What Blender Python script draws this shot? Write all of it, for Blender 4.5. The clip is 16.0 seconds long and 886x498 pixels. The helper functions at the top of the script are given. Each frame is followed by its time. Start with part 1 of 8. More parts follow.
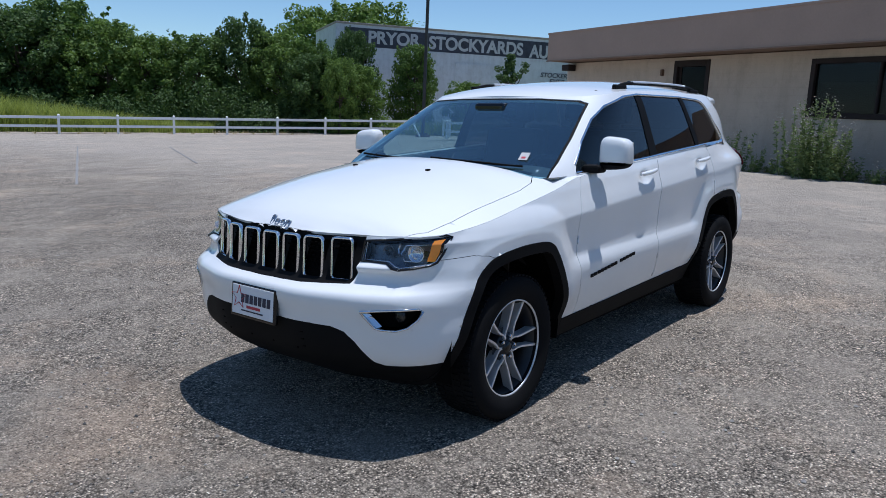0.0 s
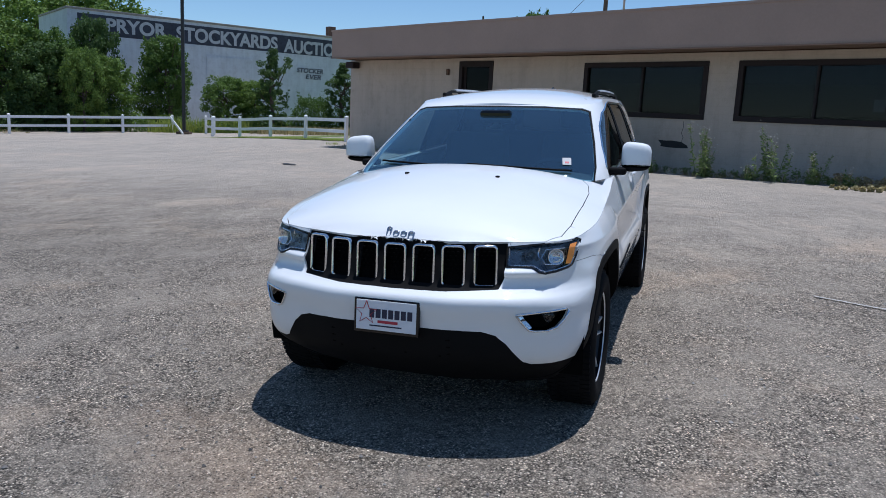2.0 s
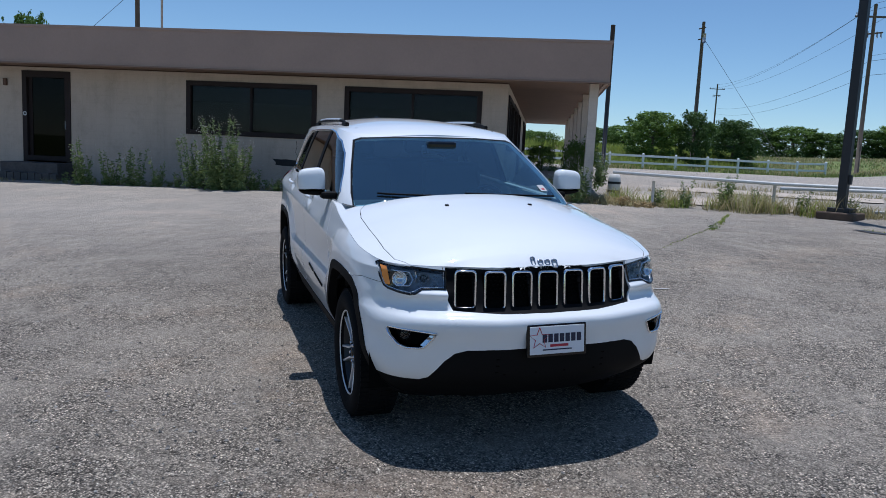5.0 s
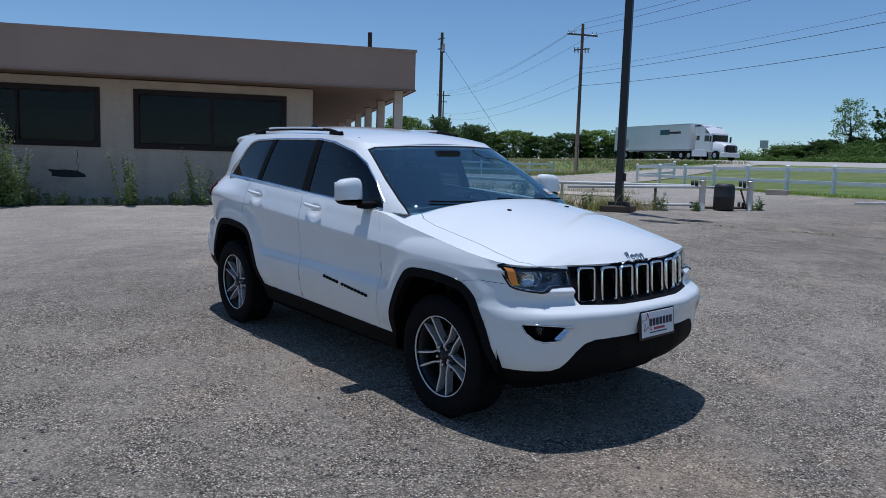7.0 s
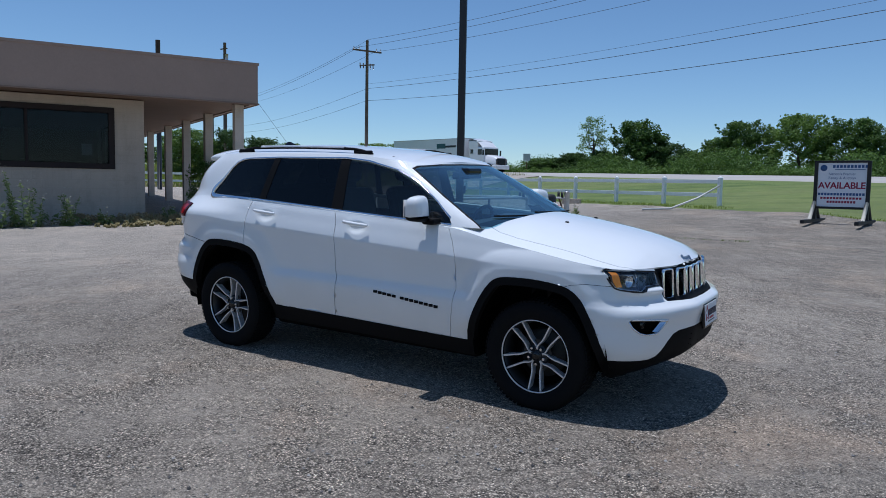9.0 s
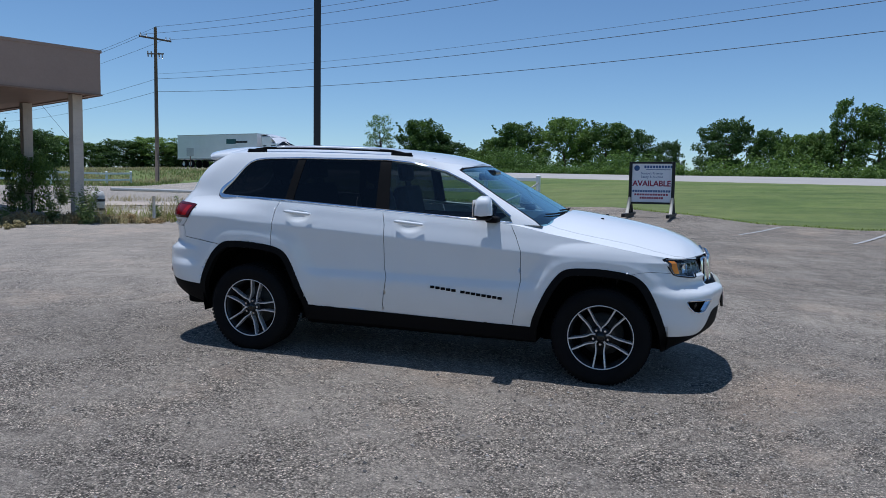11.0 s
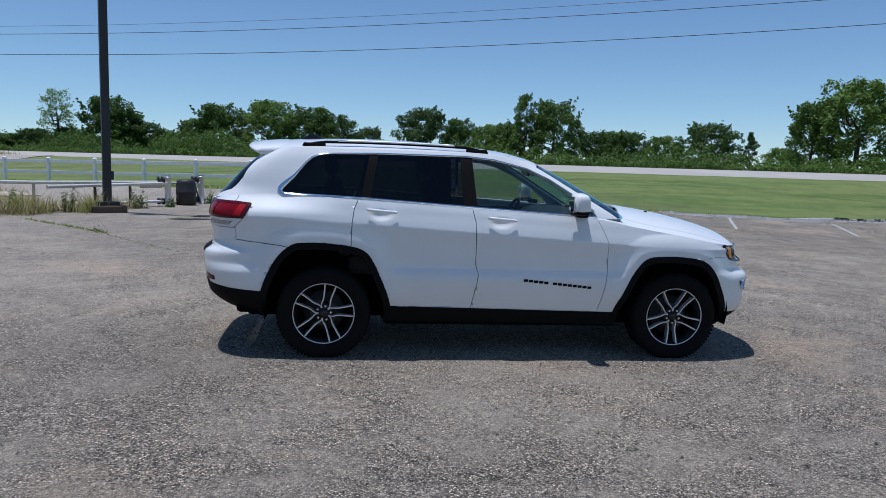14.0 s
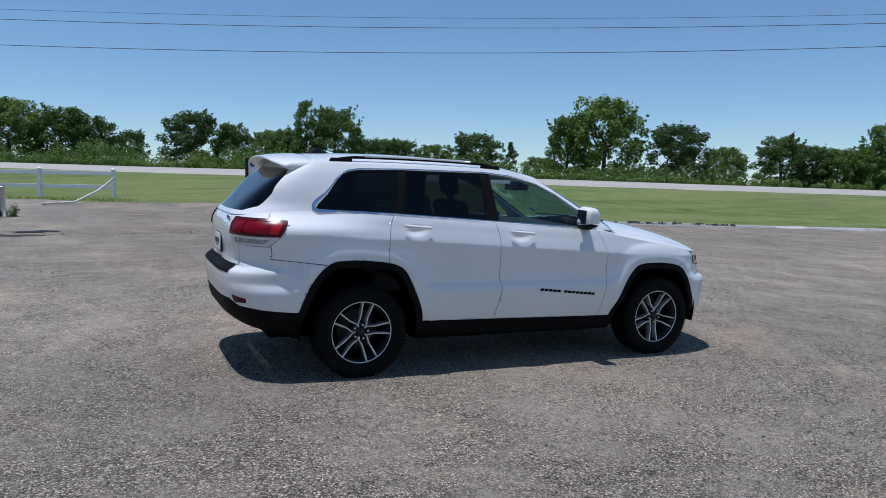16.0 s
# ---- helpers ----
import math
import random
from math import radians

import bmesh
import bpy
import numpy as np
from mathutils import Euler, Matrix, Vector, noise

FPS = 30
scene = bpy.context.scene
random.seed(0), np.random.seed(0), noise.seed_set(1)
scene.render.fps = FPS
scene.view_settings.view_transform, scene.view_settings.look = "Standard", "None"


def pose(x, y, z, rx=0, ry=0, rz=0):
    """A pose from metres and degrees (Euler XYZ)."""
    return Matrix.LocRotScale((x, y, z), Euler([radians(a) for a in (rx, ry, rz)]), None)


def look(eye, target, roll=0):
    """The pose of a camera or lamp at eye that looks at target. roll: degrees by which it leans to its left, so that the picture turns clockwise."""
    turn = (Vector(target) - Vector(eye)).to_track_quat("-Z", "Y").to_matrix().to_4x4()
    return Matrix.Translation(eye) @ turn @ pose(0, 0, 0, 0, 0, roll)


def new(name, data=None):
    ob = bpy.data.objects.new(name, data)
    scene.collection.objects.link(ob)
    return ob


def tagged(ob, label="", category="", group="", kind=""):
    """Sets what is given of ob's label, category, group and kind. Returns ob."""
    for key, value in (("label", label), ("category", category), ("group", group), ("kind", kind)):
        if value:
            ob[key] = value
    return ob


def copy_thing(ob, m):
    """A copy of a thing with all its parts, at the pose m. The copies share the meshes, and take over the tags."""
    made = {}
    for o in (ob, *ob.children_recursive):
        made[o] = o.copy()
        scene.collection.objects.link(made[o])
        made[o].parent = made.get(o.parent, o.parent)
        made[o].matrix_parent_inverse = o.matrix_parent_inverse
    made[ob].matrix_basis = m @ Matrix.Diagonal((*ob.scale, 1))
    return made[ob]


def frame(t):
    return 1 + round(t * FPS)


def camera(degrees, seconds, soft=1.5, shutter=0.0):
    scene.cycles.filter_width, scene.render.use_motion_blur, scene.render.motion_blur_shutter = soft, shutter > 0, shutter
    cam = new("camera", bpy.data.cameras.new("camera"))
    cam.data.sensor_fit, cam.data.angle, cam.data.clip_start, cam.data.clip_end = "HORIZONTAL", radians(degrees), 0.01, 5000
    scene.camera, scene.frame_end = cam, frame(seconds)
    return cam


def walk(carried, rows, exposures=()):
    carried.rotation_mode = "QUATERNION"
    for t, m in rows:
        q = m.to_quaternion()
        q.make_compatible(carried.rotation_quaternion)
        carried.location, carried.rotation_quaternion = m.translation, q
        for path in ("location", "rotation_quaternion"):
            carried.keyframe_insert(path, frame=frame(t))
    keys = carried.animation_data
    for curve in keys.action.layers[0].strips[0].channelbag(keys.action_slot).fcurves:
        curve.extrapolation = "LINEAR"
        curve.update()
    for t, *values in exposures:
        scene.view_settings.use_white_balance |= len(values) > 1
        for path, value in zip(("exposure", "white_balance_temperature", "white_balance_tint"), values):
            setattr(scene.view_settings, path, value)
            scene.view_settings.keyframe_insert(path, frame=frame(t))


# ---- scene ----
cam = camera(61.6, 16.0, soft=0.6)
PATH = [
    (0.0, 4.461, 2.741, 1.514, 79.16, -2.56, 128.44),
    (0.5, 4.709, 2.408, 1.502, 79.12, -2.68, 125.14),
    (1.0, 4.958, 2.061, 1.504, 78.91, -2.89, 120.5),
    (1.5, 5.177, 1.664, 1.507, 79.18, -2.89, 115.09),
    (2.0, 5.43, 1.267, 1.512, 79.67, -2.68, 108.83),
    (2.5, 5.546, 0.835, 1.516, 79.64, -2.94, 102.69),
    (3.0, 5.674, 0.366, 1.502, 79.9, -3.07, 96.56),
    (3.5, 5.69, -0.112, 1.485, 80.05, -3.38, 90.34),
    (4.0, 5.693, -0.641, 1.479, 80.92, -3.27, 83.9),
    (4.2, 5.692, -0.87, 1.493, 81.14, -3.22, 81.22),
    (6.3, 5.165, -3.002, 1.425, 84.1, -1.85, 58.23),
    (6.5, 5.077, -3.19, 1.438, 83.87, -1.88, 56.1),
    (7.0, 4.82, -3.611, 1.42, 83.75, -1.73, 51.14),
    (7.5, 4.576, -4.051, 1.403, 84.27, -1.29, 46.67),
    (8.0, 4.272, -4.447, 1.396, 84.32, -1.05, 42.57),
    (8.5, 3.926, -4.825, 1.411, 84.96, -1.0, 38.07),
    (9.0, 3.577, -5.217, 1.404, 85.16, -1.03, 33.38),
    (9.2, 3.414, -5.352, 1.38, 85.2, -1.17, 31.58),
    (11.3, 1.582, -6.541, 1.4, 84.87, -1.05, 14.04),
    (11.5, 1.385, -6.599, 1.375, 84.57, -1.1, 12.46),
    (12.0, 0.858, -6.714, 1.382, 84.82, -0.87, 8.59),
    (12.5, 0.338, -6.803, 1.406, 84.34, -0.83, 4.52),
    (13.0, -0.193, -6.79, 1.425, 84.37, -0.91, 0.73),
    (13.5, -0.73, -6.837, 1.435, 84.65, -0.69, -3.13),
    (14.0, -1.247, -6.773, 1.451, 84.38, -1.07, -7.05),
    (14.5, -1.763, -6.739, 1.446, 84.53, -1.06, -10.96),
    (15.0, -2.271, -6.647, 1.456, 84.46, -1.14, -15.21),
    (15.5, -2.794, -6.502, 1.469, 85.23, -1.12, -20.03),
    (16.0, -3.284, -6.327, 1.489, 85.19, -1.01, -24.8),
]
walk(cam, [(t, pose(*p)) for t, *p in PATH], [(0.0, 0.29, 5700, 12), (4.0, 0.27, 5650, 12), (6.5, 0.02, 5550, 12), (8.0, 0.04, 5550, 12), (9.0, 0.1, 5550, 12), (12.0, 0.12, 5600, 12), (16.0, 0.19, 5750, 12)])

# ---- light ----
SUN = Vector((-0.19, 0.05, 1.27)).normalized()
world = bpy.data.worlds.new("sky")
scene.world = world
world.use_nodes = True
wn = world.node_tree
sky = wn.nodes.new("ShaderNodeTexSky")
sky.sky_type, sky.sun_disc = "NISHITA", False
sky.sun_elevation = math.asin(SUN.z)
sky.sun_rotation = math.atan2(SUN.x, SUN.y)
sky.altitude, sky.air_density, sky.dust_density, sky.ozone_density = 200.0, 0.85, 0.0, 1.2
hue = wn.nodes.new("ShaderNodeMix")
hue.data_type, hue.blend_type = "RGBA", "MULTIPLY"
hue.inputs[0].default_value = 1.0
hue.inputs[7].default_value = (0.89, 0.99, 1.0, 1.0)
wn.links.new(sky.outputs[0], hue.inputs[6])
wn.links.new(hue.outputs[2], wn.nodes["Background"].inputs["Color"])
wn.nodes["Background"].inputs["Strength"].default_value = 0.085
sun_data = bpy.data.lights.new("sun", "SUN")
sun_data.energy, sun_data.angle, sun_data.color = 3.25, radians(0.53), (1.0, 0.955, 0.895)
sun_lamp = new("sun", sun_data)
sun_lamp.matrix_world = look(SUN * 60, (0, 0, 0))
scene.view_settings.exposure = 0.0

# ---- materials ----
def nodes_of(name):
    m = bpy.data.materials.new(name)
    m.use_nodes = True
    t = m.node_tree
    return m, t, t.nodes["Principled BSDF"]


def link(t, a, b):
    t.links.new(a, b)


def noise_node(t, scale, detail=4.0, rough=0.6, coord=None):
    n = t.nodes.new("ShaderNodeTexNoise")
    n.inputs["Scale"].default_value, n.inputs["Detail"].default_value, n.inputs["Roughness"].default_value = scale, detail, rough
    if coord:
        link(t, coord, n.inputs["Vector"])
    return n.outputs["Fac"]


def ramp(t, fac, stops):
    r = t.nodes.new("ShaderNodeValToRGB")
    e = r.color_ramp.elements
    while len(e) < len(stops):
        e.new(0.5)
    for s, (at, c) in zip(e, stops):
        s.position, s.color = at, (*c, 1.0)
    link(t, fac, r.inputs[0])
    return r.outputs[0]


def mix(t, fac, a, b, how="MIX"):
    n = t.nodes.new("ShaderNodeMix")
    n.data_type, n.blend_type = "RGBA", how
    for k, v in ((0, fac), (6, a), (7, b)):
        if hasattr(v, "is_linked"):
            link(t, v, n.inputs[k])
        else:
            n.inputs[k].default_value = v if k == 0 else (*v, 1.0)
    return n.outputs[2]


def bump(t, bsdf, height, strength=0.3, dist=0.01):
    b = t.nodes.new("ShaderNodeBump")
    b.inputs["Strength"].default_value, b.inputs["Distance"].default_value = strength, dist
    link(t, height, b.inputs["Height"])
    link(t, b.outputs[0], bsdf.inputs["Normal"])


def coords(t, kind="Object"):
    return t.nodes.new("ShaderNodeTexCoord").outputs[kind]


def plain(name, col, rough=0.6, metal=0.0, vary=0.12, scale=3.0, grain=60.0, relief=0.15, depth=0.004, per_object=0.0, coat=0.0, gloss=0.5):
    """A painted, moulded or sawn surface: base colour with blotches at one scale and grain at another."""
    m, t, b = nodes_of(name)
    c = coords(t)
    big, fine = noise_node(t, scale, 5.0, 0.65, c), noise_node(t, grain, 3.0, 0.6, c)
    dark = tuple(v * (1 - vary) for v in col)
    light = tuple(min(1, v * (1 + vary)) for v in col)
    out = mix(t, 0.35, ramp(t, big, ((0.3, dark), (0.7, light))), ramp(t, fine, ((0.3, dark), (0.7, light))))
    if per_object:
        info = t.nodes.new("ShaderNodeObjectInfo").outputs["Random"]
        out = mix(t, per_object, out, ramp(t, info, ((0.0, tuple(v * 0.6 for v in col)), (1.0, tuple(min(1, v * 1.35) for v in col)))))
    link(t, out, b.inputs["Base Color"])
    rr = t.nodes.new("ShaderNodeMapRange")
    rr.inputs[3].default_value, rr.inputs[4].default_value = max(0.02, rough - 0.08), min(1, rough + 0.08)
    link(t, big, rr.inputs[0])
    link(t, rr.outputs[0], b.inputs["Roughness"])
    b.inputs["Metallic"].default_value = metal
    b.inputs["Coat Weight"].default_value = coat
    b.inputs["Specular IOR Level"].default_value = gloss
    if relief:
        bump(t, b, fine, relief, depth)
    return m


def asphalt_mat():
    """Worn chip-sealed asphalt: crushed stone of two sizes with dark pits, tan patches, paler towards the building, a
    darker band along y.
    """
    m, t, b = nodes_of("worn_asphalt")
    c = coords(t)
    wob = t.nodes.new("ShaderNodeTexNoise")
    wob.inputs["Scale"].default_value, wob.inputs["Detail"].default_value = 55.0, 3.0
    link(t, c, wob.inputs["Vector"])
    bent = t.nodes.new("ShaderNodeVectorMath")
    bent.operation = "MULTIPLY_ADD"
    bent.inputs[1].default_value = (0.010, 0.010, 0.010)
    link(t, wob.outputs["Color"], bent.inputs[0])
    link(t, c, bent.inputs[2])

    def chips(scale):
        v = t.nodes.new("ShaderNodeTexVoronoi")
        v.inputs["Scale"].default_value = scale
        link(t, bent.outputs[0], v.inputs["Vector"])
        tone = t.nodes.new("ShaderNodeSeparateColor")
        link(t, v.outputs["Color"], tone.inputs[0])
        return v.outputs["Distance"], tone.outputs[0]

    d1, tone1 = chips(95.0)
    d2, tone2 = chips(41.0)
    pits = noise_node(t, 62.0, 5.0, 0.78, c)
    fine = noise_node(t, 160.0, 3.0, 0.7, c)
    clump = noise_node(t, 17.0, 5.0, 0.75, c)
    mid = noise_node(t, 4.5, 5.0, 0.7, c)
    patch = noise_node(t, 1.1, 7.0, 0.72, c)
    big = noise_node(t, 0.28, 5.0, 0.6, c)
    tan = noise_node(t, 0.5, 6.0, 0.7, c)
    small = ramp(t, tone1, ((0.0, (0.04, 0.034, 0.028)), (0.3, (0.15, 0.129, 0.105)), (0.7, (0.31, 0.268, 0.22)), (0.92, (0.46, 0.40, 0.33)), (1.0, (0.70, 0.63, 0.54))))
    small = mix(t, 1.0, small, ramp(t, d1, ((0.25, (1.3, 1.3, 1.3)), (0.62, (0.3, 0.3, 0.3)))), "MULTIPLY")
    large = ramp(t, tone2, ((0.0, (0.05, 0.043, 0.035)), (0.4, (0.20, 0.173, 0.142)), (0.9, (0.35, 0.305, 0.25)), (1.0, (0.50, 0.445, 0.37))))
    large = mix(t, 1.0, large, ramp(t, d2, ((0.28, (1.3, 1.3, 1.3)), (0.62, (0.24, 0.24, 0.24)))), "MULTIPLY")
    stones = mix(t, ramp(t, clump, ((0.45, (0.08, 0.08, 0.08)), (0.6, (0.5, 0.5, 0.5)))), small, large)
    dust_haze = ramp(t, fine, ((0.32, (0.15, 0.13, 0.107)), (0.68, (0.36, 0.313, 0.258))))
    bare = ramp(t, patch, ((0.38, (0.35, 0.35, 0.35)), (0.56, (1.0, 1.0, 1.0))))
    out = mix(t, bare, dust_haze, stones)
    out = mix(t, ramp(t, tan, ((0.53, (0.0, 0.0, 0.0)), (0.68, (0.5, 0.5, 0.5)))), out, (0.33, 0.255, 0.19))
    hole = ramp(t, pits, ((0.385, (0.12, 0.12, 0.12)), (0.45, (1.0, 1.0, 1.0)), (0.7, (1.1, 1.1, 1.1))))
    out = mix(t, ramp(t, patch, ((0.36, (0.7, 0.7, 0.7)), (0.55, (1.0, 1.0, 1.0)))), out, mix(t, 1.0, out, hole, "MULTIPLY"))
    out = mix(t, 1.0, out, ramp(t, clump, ((0.3, (0.7, 0.7, 0.7)), (0.5, (1.0, 1.0, 1.0)), (0.7, (1.2, 1.19, 1.17)))), "MULTIPLY")
    out = mix(t, 1.0, out, ramp(t, mid, ((0.3, (0.84, 0.84, 0.84)), (0.7, (1.16, 1.15, 1.13)))), "MULTIPLY")
    out = mix(t, 1.0, out, ramp(t, big, ((0.3, (1.62, 1.62, 1.62)), (0.52, (1.94, 1.93, 1.90)), (0.72, (2.14, 2.11, 2.05)))), "MULTIPLY")
    axes = t.nodes.new("ShaderNodeSeparateXYZ")
    link(t, c, axes.inputs[0])
    reach, strip = t.nodes.new("ShaderNodeMapRange"), t.nodes.new("ShaderNodeMapRange")
    reach.inputs[1].default_value, reach.inputs[2].default_value = -2.5, -10.0
    link(t, axes.outputs[0], reach.inputs[0])
    strip.inputs[1].default_value, strip.inputs[2].default_value = -2.0, 10.0
    link(t, axes.outputs[1], strip.inputs[0])
    # Tone factor along y, lowest near y = -1.2.
    out = mix(t, 1.0, out, ramp(t, strip.outputs[0], ((0.0, (1.03, 1.03, 1.03)), (0.07, (0.92, 0.92, 0.92)), (0.17, (0.98, 0.98, 0.98)), (0.3, (1.14, 1.14, 1.14)), (0.54, (1.1, 1.1, 1.1)), (0.92, (0.95, 0.95, 0.95)))), "MULTIPLY")
    # Colour mixed flatter and paler from x = -2.5 to x = -10.
    paler = mix(t, 1.0, mix(t, 0.5, out, (0.40, 0.36, 0.315)), (1.25, 1.25, 1.25), "MULTIPLY")
    out = mix(t, reach.outputs[0], out, paler)
    link(t, out, b.inputs["Base Color"])
    b.inputs["Roughness"].default_value = 0.92
    b.inputs["Specular IOR Level"].default_value = 0.3
    hgt = t.nodes.new("ShaderNodeMath")
    hgt.operation = "MULTIPLY_ADD"
    hgt.inputs[1].default_value = -0.7
    link(t, d1, hgt.inputs[0])
    link(t, pits, hgt.inputs[2])
    more = t.nodes.new("ShaderNodeMath")
    more.operation = "MULTIPLY_ADD"
    more.inputs[1].default_value = -0.6
    link(t, d2, more.inputs[0])
    link(t, hgt.outputs[0], more.inputs[2])
    bump(t, b, more.outputs[0], 1.0, 0.022)
    return m


def grass_ground_mat():
    """Mown grass: blades, clumps, dry patches and long mowing streaks."""
    m, t, b = nodes_of("mown_grass")
    c = coords(t)
    fine, mid, big = noise_node(t, 16.0, 7.0, 0.85, c), noise_node(t, 1.1, 5.0, 0.65, c), noise_node(t, 0.07, 4.0, 0.55, c)
    longer = t.nodes.new("ShaderNodeMapping")
    longer.inputs["Rotation"].default_value = (0.0, 0.0, 0.25)
    longer.inputs["Scale"].default_value = (0.1, 0.75, 0.3)
    link(t, c, longer.inputs["Vector"])
    streak = noise_node(t, 1.0, 5.0, 0.65, longer.outputs[0])
    out = mix(t, 0.5, ramp(t, fine, ((0.32, (0.05, 0.092, 0.014)), (0.68, (0.19, 0.255, 0.05)))), ramp(t, mid, ((0.32, (0.065, 0.11, 0.016)), (0.68, (0.19, 0.245, 0.05)))))
    out = mix(t, ramp(t, streak, ((0.45, (0.0, 0.0, 0.0)), (0.7, (0.55, 0.55, 0.55)))), out, (0.21, 0.2, 0.075))
    out = mix(t, 1.0, out, ramp(t, streak, ((0.3, (0.58, 0.62, 0.58)), (0.52, (1.0, 1.0, 1.0)))), "MULTIPLY")
    out = mix(t, ramp(t, big, ((0.45, (0.0, 0.0, 0.0)), (0.7, (0.4, 0.4, 0.4)))), out, (0.2, 0.19, 0.08))
    link(t, out, b.inputs["Base Color"])
    b.inputs["Roughness"].default_value = 0.9
    bump(t, b, fine, 0.6, 0.05)
    return m


def leaf_mat(name, dark, light, gloss=0.72):
    m, t, b = nodes_of(name)
    rnd = t.nodes.new("ShaderNodeNewGeometry").outputs["Random Per Island"]
    tree = t.nodes.new("ShaderNodeObjectInfo").outputs["Random"]
    out = mix(t, 0.3, ramp(t, rnd, ((0.0, dark), (1.0, light))), ramp(t, tree, ((0.0, dark), (1.0, light))))
    link(t, out, b.inputs["Base Color"])
    b.inputs["Roughness"].default_value = gloss
    thin = t.nodes.new("ShaderNodeBsdfTranslucent")
    link(t, out, thin.inputs["Color"])
    both = t.nodes.new("ShaderNodeMixShader")
    both.inputs[0].default_value = 0.38
    link(t, b.outputs[0], both.inputs[1])
    link(t, thin.outputs[0], both.inputs[2])
    link(t, both.outputs[0], t.nodes["Material Output"].inputs["Surface"])
    return m


def glass_mat(name, tint, clear, f0=0.05, dust_haze=0.0, cast=(1.0, 1.0, 1.0)):
    """Flat glass: see-through with a tint, and mirror gloss that grows towards grazing; a bluish haze can be painted
    in.
    """
    m, t, b = nodes_of(name)
    see = t.nodes.new("ShaderNodeBsdfTransparent")
    see.inputs[0].default_value = (*[v * clear for v in tint], 1.0)
    shine = t.nodes.new("ShaderNodeBsdfGlossy")
    shine.inputs["Roughness"].default_value = 0.02
    shine.inputs["Color"].default_value = (*cast, 1.0)
    face = t.nodes.new("ShaderNodeLayerWeight")
    face.inputs["Blend"].default_value = 0.5
    power, scale = t.nodes.new("ShaderNodeMath"), t.nodes.new("ShaderNodeMath")
    power.operation, scale.operation = "POWER", "MULTIPLY_ADD"
    power.inputs[1].default_value = 5.0
    scale.inputs[1].default_value, scale.inputs[2].default_value = 1 - f0, f0
    link(t, face.outputs["Facing"], power.inputs[0])
    link(t, power.outputs[0], scale.inputs[0])
    both = t.nodes.new("ShaderNodeMixShader")
    link(t, scale.outputs[0], both.inputs[0])
    link(t, see.outputs[0], both.inputs[1])
    link(t, shine.outputs[0], both.inputs[2])
    out = both.outputs[0]
    if dust_haze:
        # Thin bluish diffuse layer: painted haze that brightens the pane like reflected sky.
        film = t.nodes.new("ShaderNodeBsdfDiffuse")
        film.inputs["Color"].default_value = (0.32, 0.46, 0.55, 1.0)
        dusty = t.nodes.new("ShaderNodeMixShader")
        spots = t.nodes.new("ShaderNodeMapRange")
        spots.inputs[1].default_value, spots.inputs[2].default_value = 0.3, 0.7
        spots.inputs[3].default_value, spots.inputs[4].default_value = dust_haze * 0.9, dust_haze * 1.1
        link(t, noise_node(t, 7.0, 5.0, 0.7, coords(t)), spots.inputs[0])
        link(t, spots.outputs[0], dusty.inputs[0])
        link(t, out, dusty.inputs[1])
        link(t, film.outputs[0], dusty.inputs[2])
        out = dusty.outputs[0]
    link(t, out, t.nodes["Material Output"].inputs["Surface"])
    return m


def block_wall_mat(name, col):
    """Painted masonry: faint joints, weather stains, roller texture."""
    m, t, b = nodes_of(name)
    c = coords(t)
    br = t.nodes.new("ShaderNodeTexBrick")
    br.inputs["Scale"].default_value = 1.0
    br.inputs["Brick Width"].default_value, br.inputs["Row Height"].default_value = 0.4, 0.2
    br.inputs["Mortar Size"].default_value, br.inputs["Mortar Smooth"].default_value = 0.006, 0.6
    sep, com = t.nodes.new("ShaderNodeSeparateXYZ"), t.nodes.new("ShaderNodeCombineXYZ")
    add = t.nodes.new("ShaderNodeMath")
    link(t, c, sep.inputs[0])
    link(t, sep.outputs[0], add.inputs[0])
    link(t, sep.outputs[1], add.inputs[1])
    link(t, add.outputs[0], com.inputs[0])
    link(t, sep.outputs[2], com.inputs[1])
    link(t, com.outputs[0], br.inputs["Vector"])
    big, fine = noise_node(t, 0.7, 6.0, 0.7, c), noise_node(t, 40.0, 4.0, 0.6, c)
    out = mix(t, 0.4, ramp(t, big, ((0.3, tuple(v * 0.82 for v in col)), (0.7, tuple(min(1, v * 1.1) for v in col)))), ramp(t, fine, ((0.3, tuple(v * 0.88 for v in col)), (0.7, tuple(min(1, v * 1.08) for v in col)))))
    squash = t.nodes.new("ShaderNodeVectorMath")
    squash.operation = "MULTIPLY"
    squash.inputs[1].default_value = (1.0, 1.0, 0.12)
    link(t, c, squash.inputs[0])
    runs = noise_node(t, 2.6, 5.0, 0.65, squash.outputs[0])
    out = mix(t, 1.0, out, ramp(t, runs, ((0.3, (0.88, 0.87, 0.86)), (0.5, (0.98, 0.98, 0.98)), (0.7, (1.03, 1.03, 1.03)))), "MULTIPLY")
    blot = noise_node(t, 1.9, 6.0, 0.75, c)
    out = mix(t, 1.0, out, ramp(t, blot, ((0.3, (0.84, 0.83, 0.82)), (0.5, (1.0, 1.0, 1.0)))), "MULTIPLY")
    out = mix(t, ramp(t, br.outputs["Fac"], ((0.0, (0.0, 0.0, 0.0)), (1.0, (0.3, 0.3, 0.3)))), out, tuple(v * 0.7 for v in col))
    link(t, out, b.inputs["Base Color"])
    b.inputs["Roughness"].default_value = 0.75
    both = mix(t, 0.25, br.outputs["Fac"], fine)
    inv = t.nodes.new("ShaderNodeInvert")
    link(t, both, inv.inputs["Color"])
    bump(t, b, inv.outputs[0], 0.35, 0.006)
    return m


